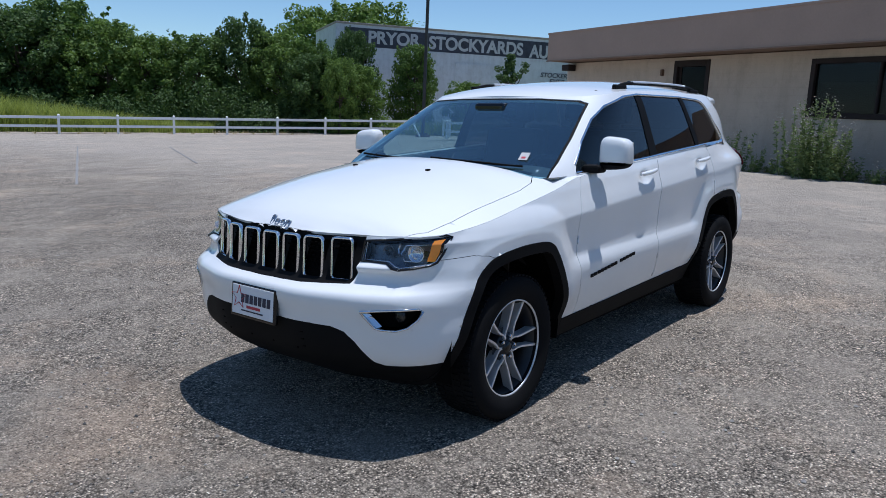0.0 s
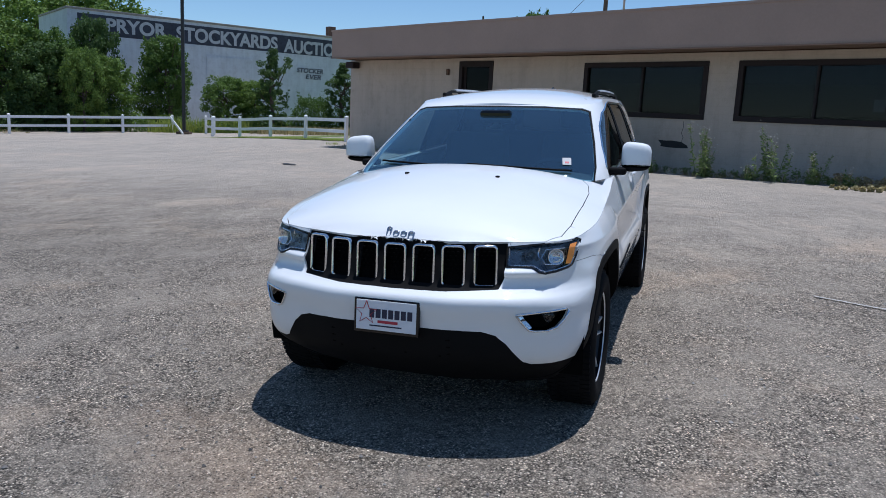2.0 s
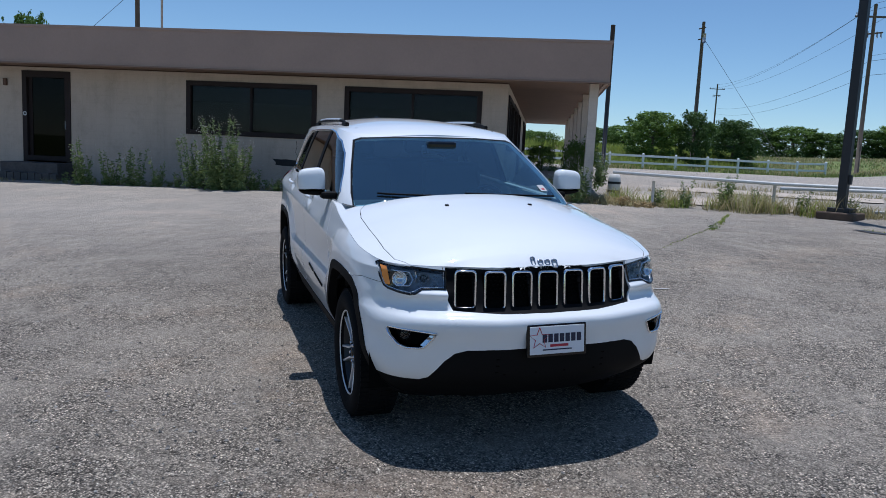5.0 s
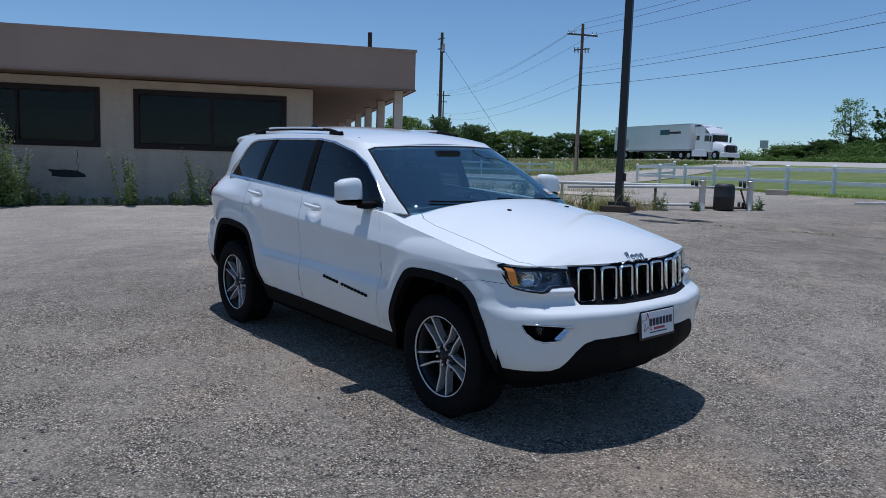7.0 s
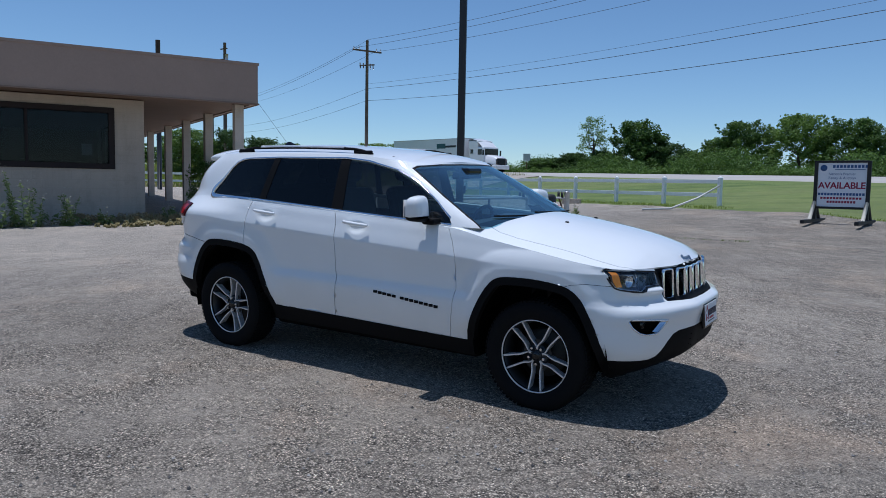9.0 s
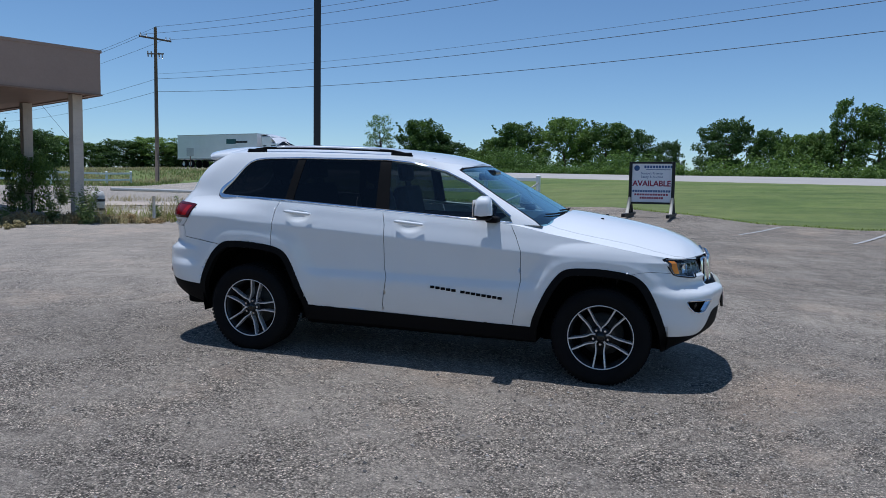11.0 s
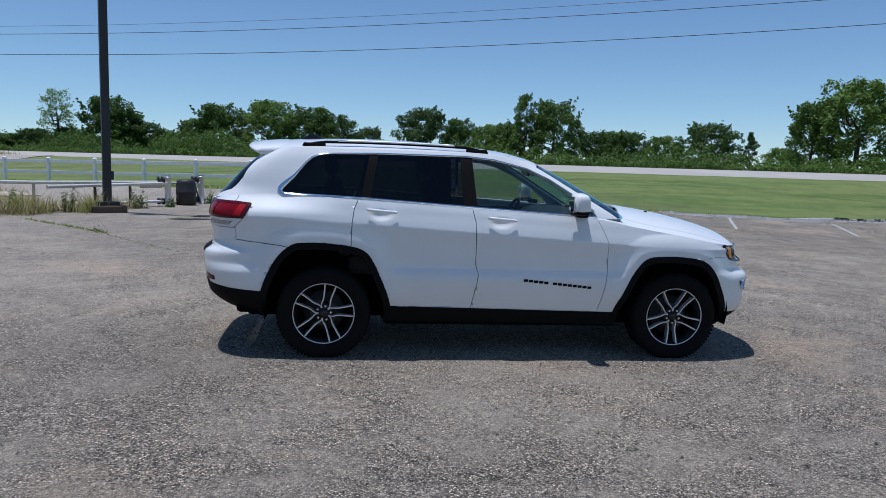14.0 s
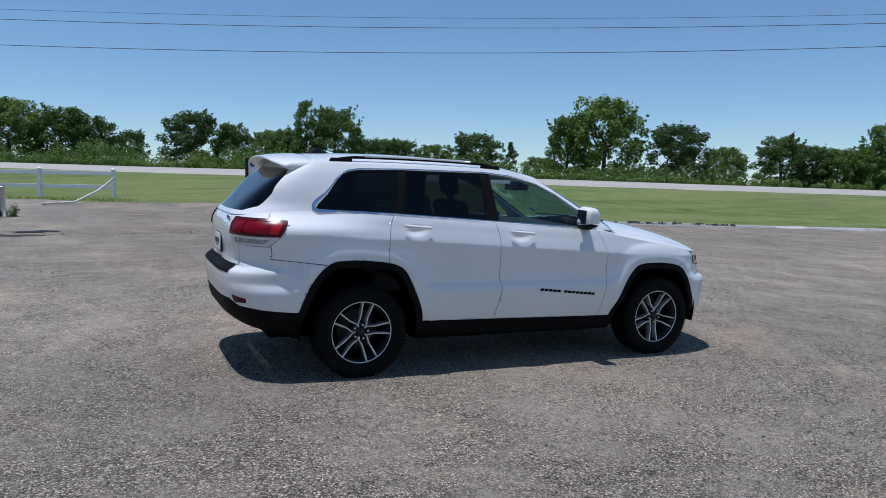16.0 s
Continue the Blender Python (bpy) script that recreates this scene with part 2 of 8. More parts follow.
ASPHALT = asphalt_mat()
GRASS = grass_ground_mat()
ROAD = plain("pale_road_asphalt", (0.40, 0.37, 0.33), 0.85, vary=0.15, scale=0.3, grain=20, relief=0.2)
CONCRETE = plain("old_concrete", (0.46, 0.385, 0.31), 0.9, vary=0.25, scale=1.2, grain=30, relief=0.4, depth=0.01)
WALL_TAN = block_wall_mat("tan_painted_block", (0.53, 0.44, 0.355))
WALL_SIDE = block_wall_mat("pale_painted_block", (0.66, 0.57, 0.48))
FASCIA = plain("taupe_metal_fascia", (0.35, 0.245, 0.19), 0.55, vary=0.1, scale=0.8, grain=25, relief=0.05)
SOFFIT = plain("brown_soffit_board", (0.24, 0.155, 0.11), 0.7, vary=0.2, scale=2, grain=30)
BROWN_TRIM = plain("dark_brown_trim", (0.028, 0.020, 0.019), 0.6, vary=0.2, gloss=0.2)
# Near-black plaster: the unlit room's shade is put into its colour.
ROOM_SHADE = plain("plaster_darkened_as_shade", (0.016, 0.016, 0.017), 0.95, gloss=0.1)
WHITE_VINYL = plain("white_vinyl", (0.82, 0.83, 0.83), 0.45, vary=0.06, relief=0.03)
WHITE_PIPE = plain("chalky_white_pipe", (0.68, 0.66, 0.62), 0.6, vary=0.18, scale=6)
RUST = plain("rusty_steel", (0.13, 0.075, 0.05), 0.8, vary=0.4, scale=9)
POLE_BLACK = plain("black_painted_steel", (0.02, 0.02, 0.022), 0.5, vary=0.2)
WOOD_POLE = plain("weathered_pole_wood", (0.12, 0.095, 0.075), 0.9, vary=0.3, scale=2, grain=40, relief=0.4)
WIRE = plain("dull_cable", (0.03, 0.03, 0.032), 0.6, vary=0.1)
GALV = plain("galvanised_steel", (0.45, 0.46, 0.47), 0.45, 0.7, vary=0.15)
BLACK_PLASTIC = plain("black_rubber_drum", (0.018, 0.018, 0.019), 0.6, vary=0.2)
SHOP_GLASS = glass_mat("shop_window_glass", (0.75, 0.8, 0.85), 0.6, 0.014)
BARK = plain("tree_bark", (0.09, 0.07, 0.052), 0.95, vary=0.35, scale=4, grain=30, relief=0.5, depth=0.02)
LEAF_A = leaf_mat("leaf_mid_green", (0.048, 0.102, 0.018), (0.162, 0.258, 0.05))
LEAF_B = leaf_mat("leaf_yellow_green", (0.072, 0.138, 0.022), (0.216, 0.318, 0.06))
LEAF_C = leaf_mat("leaf_dark_green", (0.034, 0.074, 0.017), (0.114, 0.192, 0.046))
WEED_LEAF = leaf_mat("weed_leaf", (0.10, 0.155, 0.045), (0.33, 0.40, 0.15))
DRY_GRASS = leaf_mat("dry_grass_blade", (0.218, 0.202, 0.084), (0.605, 0.504, 0.269))
FRESH_GRASS = leaf_mat("fresh_yellow_green_grass", (0.158, 0.224, 0.033), (0.396, 0.449, 0.092))
DRY_BRUSH = leaf_mat("dry_brown_brush", (0.257, 0.176, 0.081), (0.675, 0.527, 0.284))
GREEN_GRASS = leaf_mat("tall_green_grass", (0.072, 0.12, 0.024), (0.204, 0.252, 0.072))
PALE_FLOWER = leaf_mat("pale_seed_head", (0.35, 0.32, 0.27), (0.6, 0.58, 0.52))

# ---- tools ----
def part(name, bm, material, parent=None, label="", smooth=False):
    """Links a bmesh as one mesh object under a thing or a part."""
    me = bpy.data.meshes.new(name)
    bm.to_mesh(me)
    bm.free()
    for m in material if isinstance(material, (list, tuple)) else [material]:
        me.materials.append(m)
    if smooth:
        me.polygons.foreach_set("use_smooth", [True] * len(me.polygons))
        me.update()
    ob = new(name, me)
    if parent:
        ob.parent = parent
    if label:
        ob["label"] = label
    return ob


def raw(name, verts, faces, material, parent=None, smooth=False):
    me = bpy.data.meshes.new(name)
    me.from_pydata(verts, [], faces)
    me.materials.append(material)
    if smooth:
        me.polygons.foreach_set("use_smooth", [True] * len(me.polygons))
    me.update()
    ob = new(name, me)
    if parent:
        ob.parent = parent
    return ob


def thing(name, m, label, category, group="", kind=""):
    e = new(name)
    e.empty_display_size = 0.2
    e.matrix_basis = m
    return tagged(e, label, category, group, kind)


def add_box(bm, x0, x1, y0, y1, z0, z1, bevel=0.0, m=None):
    r = bmesh.ops.create_cube(bm, size=1.0, matrix=Matrix.Translation(((x0 + x1) / 2, (y0 + y1) / 2, (z0 + z1) / 2)) @ Matrix.Diagonal((abs(x1 - x0), abs(y1 - y0), abs(z1 - z0), 1)))
    vs = r["verts"]
    if bevel:
        es = list({e for v in vs for e in v.link_edges})
        got = bmesh.ops.bevel(bm, geom=es, offset=bevel, segments=2, affect="EDGES", profile=0.5)
        vs = list({v for f in got["faces"] for v in f.verts} | {v for v in vs if v.is_valid})
    if m is not None:
        bmesh.ops.transform(bm, matrix=m, verts=vs)
    return vs


def box(x0, x1, y0, y1, z0, z1, bevel=0.0, m=None):
    bm = bmesh.new()
    add_box(bm, x0, x1, y0, y1, z0, z1, bevel, m)
    return bm


def add_tube(bm, pts, radii, sides=8, cap=True):
    """A round bar along points; radii: one number or one a point."""
    pts = [Vector(p) for p in pts]
    if not hasattr(radii, "__len__"):
        radii = [radii] * len(pts)
    rings, up = [], Vector((0, 0, 1))
    for i, p in enumerate(pts):
        d = (pts[min(i + 1, len(pts) - 1)] - pts[max(i - 1, 0)]).normalized()
        s = d.cross(up if abs(d.z) < 0.95 else Vector((1, 0, 0))).normalized()
        q = d.cross(s)
        rings.append([bm.verts.new(p + radii[i] * (math.cos(2 * math.pi * k / sides) * s + math.sin(2 * math.pi * k / sides) * q)) for k in range(sides)])
    for a, b in zip(rings, rings[1:]):
        for k in range(sides):
            bm.faces.new((a[k], a[(k + 1) % sides], b[(k + 1) % sides], b[k])).smooth = True
    if cap:
        bm.faces.new(rings[0])
        bm.faces.new(rings[-1][::-1])
    return rings


def tube(pts, radii, sides=8):
    bm = bmesh.new()
    add_tube(bm, pts, radii, sides)
    return bm


def step01(a, b, x):
    k = min(1.0, max(0.0, (x - a) / (b - a)))
    return k * k * (3 - 2 * k)


def curve_at(pts, x):
    """Smooth curve through a few (x, value) marks."""
    if x <= pts[0][0]:
        return pts[0][1]
    if x >= pts[-1][0]:
        return pts[-1][1]
    for i in range(len(pts) - 1):
        if x <= pts[i + 1][0]:
            (x1, y1), (x2, y2) = pts[i], pts[i + 1]
            x0, y0 = pts[i - 1] if i else (2 * x1 - x2, 2 * y1 - y2)
            x3, y3 = pts[i + 2] if i + 2 < len(pts) else (2 * x2 - x1, 2 * y2 - y1)
            m1, m2 = (y2 - y0) / (x2 - x0), (y3 - y1) / (x3 - x1)
            h, k = x2 - x1, (x - x1) / (x2 - x1)
            return (2 * k**3 - 3 * k**2 + 1) * y1 + (k**3 - 2 * k**2 + k) * h * m1 + (3 * k**2 - 2 * k**3) * y2 + (k**3 - k**2) * h * m2


def text_mesh(name, words, size, material, parent, m, extrude=0.002, shear=0.0, spread=1.0, bold=0.0, fit=None):
    """Lettering in the built-in font, turned into a mesh; it stands in the local x-y plane, centred."""
    cu = bpy.data.curves.new(name, "FONT")
    cu.body, cu.size, cu.extrude, cu.shear, cu.space_character, cu.offset = words, size, extrude, shear, spread, bold
    cu.align_x, cu.align_y = "CENTER", "CENTER"
    tmp = bpy.data.objects.new(name, cu)
    scene.collection.objects.link(tmp)
    me = bpy.data.meshes.new_from_object(tmp.evaluated_get(bpy.context.evaluated_depsgraph_get()))
    bpy.data.objects.remove(tmp)
    if fit:
        xs, ys = [v.co.x for v in me.vertices], [v.co.y for v in me.vertices]
        cx, cy = (max(xs) + min(xs)) / 2, (max(ys) + min(ys)) / 2
        me.transform(Matrix.Diagonal((fit[0] / (max(xs) - min(xs)), fit[1] / (max(ys) - min(ys)), 1, 1)) @ Matrix.Translation((-cx, -cy, 0)))
    me.materials.clear()
    me.materials.append(material)
    ob = new(name, me)
    ob.parent = parent
    ob.matrix_basis = m
    return ob


def lathe(profile, sides, smooth=True):
    """Turns (radius, y) marks round the y axis."""
    bm = bmesh.new()
    rings = []
    for i in range(sides):
        a = 2 * math.pi * i / sides
        rings.append([bm.verts.new((r * math.cos(a), y, r * math.sin(a))) for r, y in profile])
    for i in range(sides):
        p, q = rings[i], rings[(i + 1) % sides]
        for k in range(len(profile) - 1):
            bm.faces.new((p[k], p[k + 1], q[k + 1], q[k])).smooth = smooth
    bmesh.ops.remove_doubles(bm, verts=bm.verts, dist=1e-5)
    bmesh.ops.recalc_face_normals(bm, faces=bm.faces)
    return bm

# ---- ground ----
def road_line(x):
    """The road's middle line, which bends to run along the lot: y and slope at x."""
    if x < 0:
        return 42.915 - 0.683 * x, -0.683
    k = min(x, 14)
    slope = -0.683 + 0.433 * k / 14
    return 42.915 - 0.683 * k + 0.433 * k * k / 28 + slope * (x - k), slope


def road_side(x, y):
    """Metres from the road's middle line, positive on the parking lot's side."""
    at, slope = road_line(x)
    return (at - y) / math.hypot(1, slope)


def road_z(x):
    return 2.2 - (0.019 if x < 0 else 0.0135) * max(-90, min(110, x))


def lot_z(x, y):
    sx = 60 * math.tanh(x / 60)
    sy = y if y < 10 else 10 + 7 * math.tanh((y - 10) / 7)
    sy = sy if y > -20 else -20 + 25 * math.tanh((y + 20) / 25)
    u, v = 0.4359 * (x + 12.42) + 0.9 * (y - 5.92), -0.9 * (x + 12.42) + 0.4359 * (y - 5.92)
    rise = (0.12 + 0.07 * step01(-12, -19, u)) * step01(-7.5, -1.2, v) * step01(4.0, 0.5, u) * step01(-34, -26, u)
    return -0.0157 * sx + 0.0314 * sy + rise


def ground_z(x, y):
    s = road_side(x, y)
    base = lot_z(x, y) + 1.15 * step01(-39, -47, x) * step01(12, 19, y)
    if s > 24.1:
        return base
    k = 1 - step01(6.5, 24 - 6 * step01(5, 25, x), s)
    top = road_z(x) - 0.045 * max(-5.5, min(5.5, s))
    far = 0.25 * step01(6, 40, -s)
    return base + (top - base) * k - far


def lot_edge(x):
    """Where the asphalt ends: at the lawn, before the fence, and where the drive meets the road."""
    wave = 0.25 * math.sin(x * 0.9) + 0.15 * math.sin(x * 2.3 + 1)
    if x > -21:
        return 15.6 + wave - 1.1 * step01(19.5, 23.0, x) + 5.3 * step01(7.0, -2.8, x) + 0.5177 * max(0, -2.8 - x)
    return curve_at(((-50, 19.0), (-37.5, 21.0), (-35.6, 36.0), (-34.6, 41.0), (-31.0, 44.0), (-28.0, 47.0), (-26.5, 52.0), (-22.5, 50.5), (-21.6, 36.0), (-21.0, 30.6)), x) + wave * 0.6


def sheet(name, xs, ys, height, keep, material):
    index, verts, faces = {}, [], []
    for j, y in enumerate(ys):
        for i, x in enumerate(xs):
            index[i, j] = len(verts)
            verts.append((x, y, height(x, y)))
    for j in range(len(ys) - 1):
        for i in range(len(xs) - 1):
            if keep((xs[i] + xs[i + 1]) / 2, (ys[j] + ys[j + 1]) / 2):
                faces.append((index[i, j], index[i + 1, j], index[i + 1, j + 1], index[i, j + 1]))
    return raw(name, verts, faces, material, smooth=True)


def spaced(reach, fine, grow):
    out, step = [0.0], fine
    while out[-1] < reach:
        out.append(out[-1] + step)
        if out[-1] > 60:
            step *= grow
    return [-v for v in out[:0:-1]] + out


def in_lot(x, y):
    return -50 < x < 46 and -47 < y < lot_edge(x)


ground = sheet("ground", spaced(2500, 1.5, 1.25), spaced(2500, 1.5, 1.25),
               lambda x, y: ground_z(x, y) - (0.12 if all(in_lot(x + dx, y + dy) for dx in (-3.1, 0, 3.1) for dy in (-3.1, 0, 3.1)) else 0.03), lambda x, y: True, GRASS)
tagged(ground, "mown green grass field with dry patches", "ground", kind="structure")


def lot_strip():
    """The parking lot: one sheet whose far edge follows the grass line."""
    xs = [-50 + 0.5 * i for i in range(24)] + [-38 + 0.1 * i for i in range(180)] + [-20 + 0.5 * i for i in range(133)]
    rows, verts, faces = 90, [], []
    for x in xs:
        e = lot_edge(x)
        for k in range(rows + 1):
            y = -47 + (e + 47) * (k / rows)
            verts.append((x, y, ground_z(x, y) + 0.012 * (noise.noise((x * 0.35, y * 0.35, 0)) + 0.35 * noise.noise((x * 1.3, y * 1.3, 3))) * min(1, max(0, (abs(x) + abs(y)) / 6 - 0.4))))
    for i in range(len(xs) - 1):
        for k in range(rows):
            a = i * (rows + 1) + k
            faces.append((a, a + rows + 1, a + rows + 2, a + 1))
    return raw("parking_lot", verts, faces, ASPHALT, smooth=True)


tagged(lot_strip(), "worn grey chip-sealed asphalt parking lot with tan dusty patches", "parking lot", kind="structure")


def road_band(name, s0, s1, z_off, material, label):
    verts, faces = [], []
    n = 160
    for i in range(n + 1):
        x = -240 + 520 * i / n
        at, slope = road_line(x)
        out = Vector((slope, -1)).normalized()
        for s, dz in ((s0 - 0.8, z_off - 0.12), (s0, z_off), ((s0 + s1) / 2, z_off), (s1, z_off), (s1 + 0.8, z_off - 0.12)):
            p = Vector((x, at)) + out * s
            verts.append((p.x, p.y, ground_z(p.x, p.y) + dz))
    for i in range(n):
        for k in range(4):
            a = 5 * i + k
            faces.append((a, a + 1, a + 6, a + 5))
    ob = raw(name, verts, faces, material, smooth=True)
    return tagged(ob, label, "road", kind="structure")


road_band("road", -5.2, 5.2, 0.05, ROAD, "pale sun-bleached asphalt highway")

# ---- single-storey building ----
BLD = Matrix.Translation((-12.42, 5.92, 0)) @ pose(0, 0, 0, 0, 0, 64.16)
SOF, TOP = 3.31, 4.29


building = thing("office_building", BLD, "empty single-storey tan block building with a deep taupe fascia", "building")


def wall_piece(openings, x0, x1, z0, z1, y0, y1, swap=False):
    """A wall with rectangular openings (x0, x1, z0, z1) cut through its thickness."""
    bm = bmesh.new()
    xs = sorted({x0, x1, *[o[0] for o in openings], *[o[1] for o in openings]})
    for a, b in zip(xs, xs[1:]):
        z = z0
        for o in sorted([o for o in openings if o[0] <= a + 1e-6 and o[1] >= b - 1e-6], key=lambda o: o[2]) + [(0, 0, z1, z1)]:
            if o[2] > z + 1e-4:
                add_box(bm, a, b, y0, y1, z, o[2]) if not swap else add_box(bm, y0, y1, a, b, z, o[2])
            z = max(z, o[3])
    bmesh.ops.remove_doubles(bm, verts=bm.verts, dist=1e-4)
    return bm


FRONT = [(-4.32, -0.66, 1.66, 3.1), (-8.75, -5.08, 1.66, 3.1), (-13.62, -12.16, 0.55, 3.21)]
SIDE = [(0.35, 3.7, 1.62, 3.06), (4.05, 7.8, 1.62, 3.1), (8.7, 11.6, 0.4, 3.1), (15.4, 19.8, 1.62, 3.1)]
part("wall", wall_piece(FRONT, -19.3, 0, -0.3, SOF, 0, 0.22), WALL_TAN, building, "tan painted block wall")
part("wall", wall_piece(SIDE, 0.22, 21.2, -0.3, SOF, -0.22, 0, True), WALL_SIDE, building, "pale painted block wall under the porch")
part("wall", box(-19.3, 0, 21.2, 21.42, -0.3, SOF), WALL_TAN, building)
part("wall", box(-19.3, -19.08, 0.22, 21.2, -0.3, SOF), WALL_TAN, building)
part("roof", box(-18.95, 2.35, -1.0, 21.9, SOF + 0.03, TOP - 0.12), SOFFIT, building, "brown boarded soffit and flat roof")
FAS = [(-19.05, 2.45, -1.1, -1.0), (-19.05, 2.45, 21.9, 22.0), (2.35, 2.45, -1.0, 21.9), (-19.05, -18.95, -1.0, 21.9)]
for f in FAS:
    part("fascia", box(*f, SOF, TOP), FASCIA, building, "taupe sheet-metal fascia")
for f in ((-19.08, 2.48, -1.13, -1.1), (2.45, 2.48, -1.1, 22.0)):
    part("drip_edge", box(*f, SOF - 0.015, SOF + 0.02), SOFFIT, building)
for f in ((-19.08, 2.48, -1.12, -1.1), (2.45, 2.47, -1.1, 22.0)):
    part("cap_flashing", box(*f, TOP - 0.05, TOP + 0.012), FASCIA, building)
# Inner surfaces carry the room's shade in their near-black colour.
part("floor", box(-19.0, -0.25, 0.25, 21.1, 0.2, 0.36), ROOM_SHADE, building)
part("inner_wall", box(-19.0, -0.25, 7.5, 7.6, 0.36, SOF), ROOM_SHADE, building)
part("inner_ceiling", box(-19.0, -0.25, 0.25, 21.1, 2.98, SOF), ROOM_SHADE, building)


def window_unit(x0, x1, z0, z1, y, along_y=False, panes=2):
    def b(a, c, d, e, f, g):
        return box(a, c, d, e, f, g, 0.008) if not along_y else box(d, e, a, c, f, g, 0.008)
    s = -1 if not along_y else 1
    lo, hi = (y - 0.04, y + 0.10) if not along_y else (y - 0.10, y + 0.04)
    fr = 0.13
    w = part("window", b(x0, x1, lo, hi, z1 - fr, z1), BROWN_TRIM, building, "wide dark window with brown frame")
    part("frame", b(x0, x1, lo, hi, z0, z0 + fr), BROWN_TRIM, w)
    part("frame", b(x0, x0 + fr, lo, hi, z0 + fr, z1 - fr), BROWN_TRIM, w)
    part("frame", b(x1 - fr, x1, lo, hi, z0 + fr, z1 - fr), BROWN_TRIM, w)
    n = (x1 - x0 - 2 * fr) / panes
    mid = (lo + hi) / 2 + (0.02 if not along_y else -0.02)
    for k in range(panes):
        g0, g1 = x0 + fr + n * k, x0 + fr + n * (k + 1)
        if k:
            part("mullion", b(g0 - 0.03, g0 + 0.03, lo + 0.03, hi - 0.02, z0 + fr, z1 - fr), BROWN_TRIM, w)
        part("pane", b(g0 + (0.03 if k else 0), g1 - (0.03 if k < panes - 1 else 0), mid - 0.003, mid + 0.003, z0 + fr, z1 - fr), SHOP_GLASS, w)
    return w


for o in FRONT[:2]:
    window_unit(*o, 0.0)
window_unit(*SIDE[0], 0.0, True)
window_unit(*SIDE[1], 0.0, True)
window_unit(*SIDE[3], 0.0, True)

DARK_STEP = plain("dark_stained_block", (0.09, 0.082, 0.078), 0.9, vary=0.4, scale=3, grain=30, relief=0.4, depth=0.01)
# Soiled concrete; shade under the porch roof is also put into its colour.
SHADED_SOIL_SLAB = plain("shaded_dirty_concrete", (0.10, 0.082, 0.068), 0.95, vary=0.4, scale=1.5, grain=25, relief=0.4, depth=0.01)

# porch columns, door, step, damage, fittings
for k, y in enumerate((-0.5, 2.6, 5.5, 8.45, 12.0, 15.2, 18.4)):
    part("porch_column", box(2.02, 2.24, y - 0.12, y + 0.12, 0.2, SOF + 0.02, 0.006), WALL_SIDE, building, "square painted porch post")
part("porch_slab", box(-0.0, 2.4, -0.9, 21.5, -0.2, 0.44, 0.01), SHADED_SOIL_SLAB, building, "worn concrete porch slab")
dx0, dx1 = -13.62, -12.16
DOOR_DARK = glass_mat("smoked_door_glass", (0.4, 0.42, 0.45), 0.3, 0.008)
d = part("door", box(dx0 + 0.12, dx1 - 0.12, 0.09, 0.13, 0.75, 3.08, 0.004), DOOR_DARK, building, "dark glazed entrance door in a brown frame")
for a in ((dx0, dx0 + 0.14, 0.55, 3.21), (dx1 - 0.14, dx1, 0.55, 3.21), (dx0 + 0.14, dx1 - 0.14, 3.03, 3.21), (dx0 + 0.14, dx1 - 0.14, 0.72, 0.86)):
    part("door_frame", box(a[0], a[1], -0.03, 0.15, a[2], a[3], 0.006), BROWN_TRIM, d)
part("stile", box(dx0 + 0.14, dx0 + 0.24, 0.07, 0.12, 0.86, 3.03, 0.004), BROWN_TRIM, d)
part("stile", box(dx1 - 0.24, dx1 - 0.14, 0.07, 0.12, 0.86, 3.03, 0.004), BROWN_TRIM, d)
part("pull_handle", tube([(dx1 - 0.19, 0.02, 1.62), (dx1 - 0.19, 0.02, 1.86)], 0.014, 8), GALV, d)
bm = lathe([(0.028, -0.034), (0.045, -0.042), (0.062, -0.034)], 20)
bmesh.ops.translate(bm, verts=bm.verts, vec=(dx0 + 0.08, 0, 2.02))
part("lock_ring", bm, GALV, d, "pale ring fitting")
steps = thing("concrete_step", BLD @ pose(-12.9, -0.35, 0), "grey concrete block step below the door", "step")
part("tread", box(-0.85, 0.85, -0.45, 0.36, 0.12, 0.68, 0.015), DARK_STEP, steps)
for k in range(9):
    part("block", box(-0.95 + 0.21 * k, -0.76 + 0.21 * k, -0.62, -0.46, 0.05, 0.40 + 0.02 * (k % 2), 0.01), DARK_STEP, steps)
side_door = part("door", box(-0.16, -0.12, 8.8, 11.5, 0.44, 3.08), SHOP_GLASS, building, "dark glazed side door under the porch")
for a, b in ((8.7, 8.85), (10.1, 10.2), (11.45, 11.6)):
    part("door_frame", box(-0.18, 0.02, a, b, 0.44, 3.1, 0.005), BROWN_TRIM, side_door)
part("wall_lamp", box(-14.16, -14.06, -0.09, -0.002, 2.77, 2.97, 0.02), RUST, building, "small rusty wall fitting")
part("corner_lamp", box(-19.2, -18.75, -0.35, -0.02, 3.02, 3.24, 0.03), BROWN_TRIM, building, "dark box light under the eave")
BROKEN = plain("broken_block_cavity", (0.03, 0.03, 0.03), 0.95, vary=0.4)
bm = bmesh.new()
prof = [(-6.28, 1.10), (-6.05, 1.09), (-5.9, 1.10), (-5.62, 1.08), (-5.45, 0.99), (-5.42, 0.93), (-5.7, 0.915), (-6.0, 0.92), (-6.2, 0.94), (-6.18, 1.0)]
vs = [bm.verts.new((x, -0.004, z)) for x, z in prof]
back = [bm.verts.new((x * 0.999, -0.001, z)) for x, z in prof]
bm.faces.new(vs)
for k in range(len(vs)):
    bm.faces.new((vs[k], vs[(k + 1) % len(vs)], back[(k + 1) % len(vs)], back[k]))
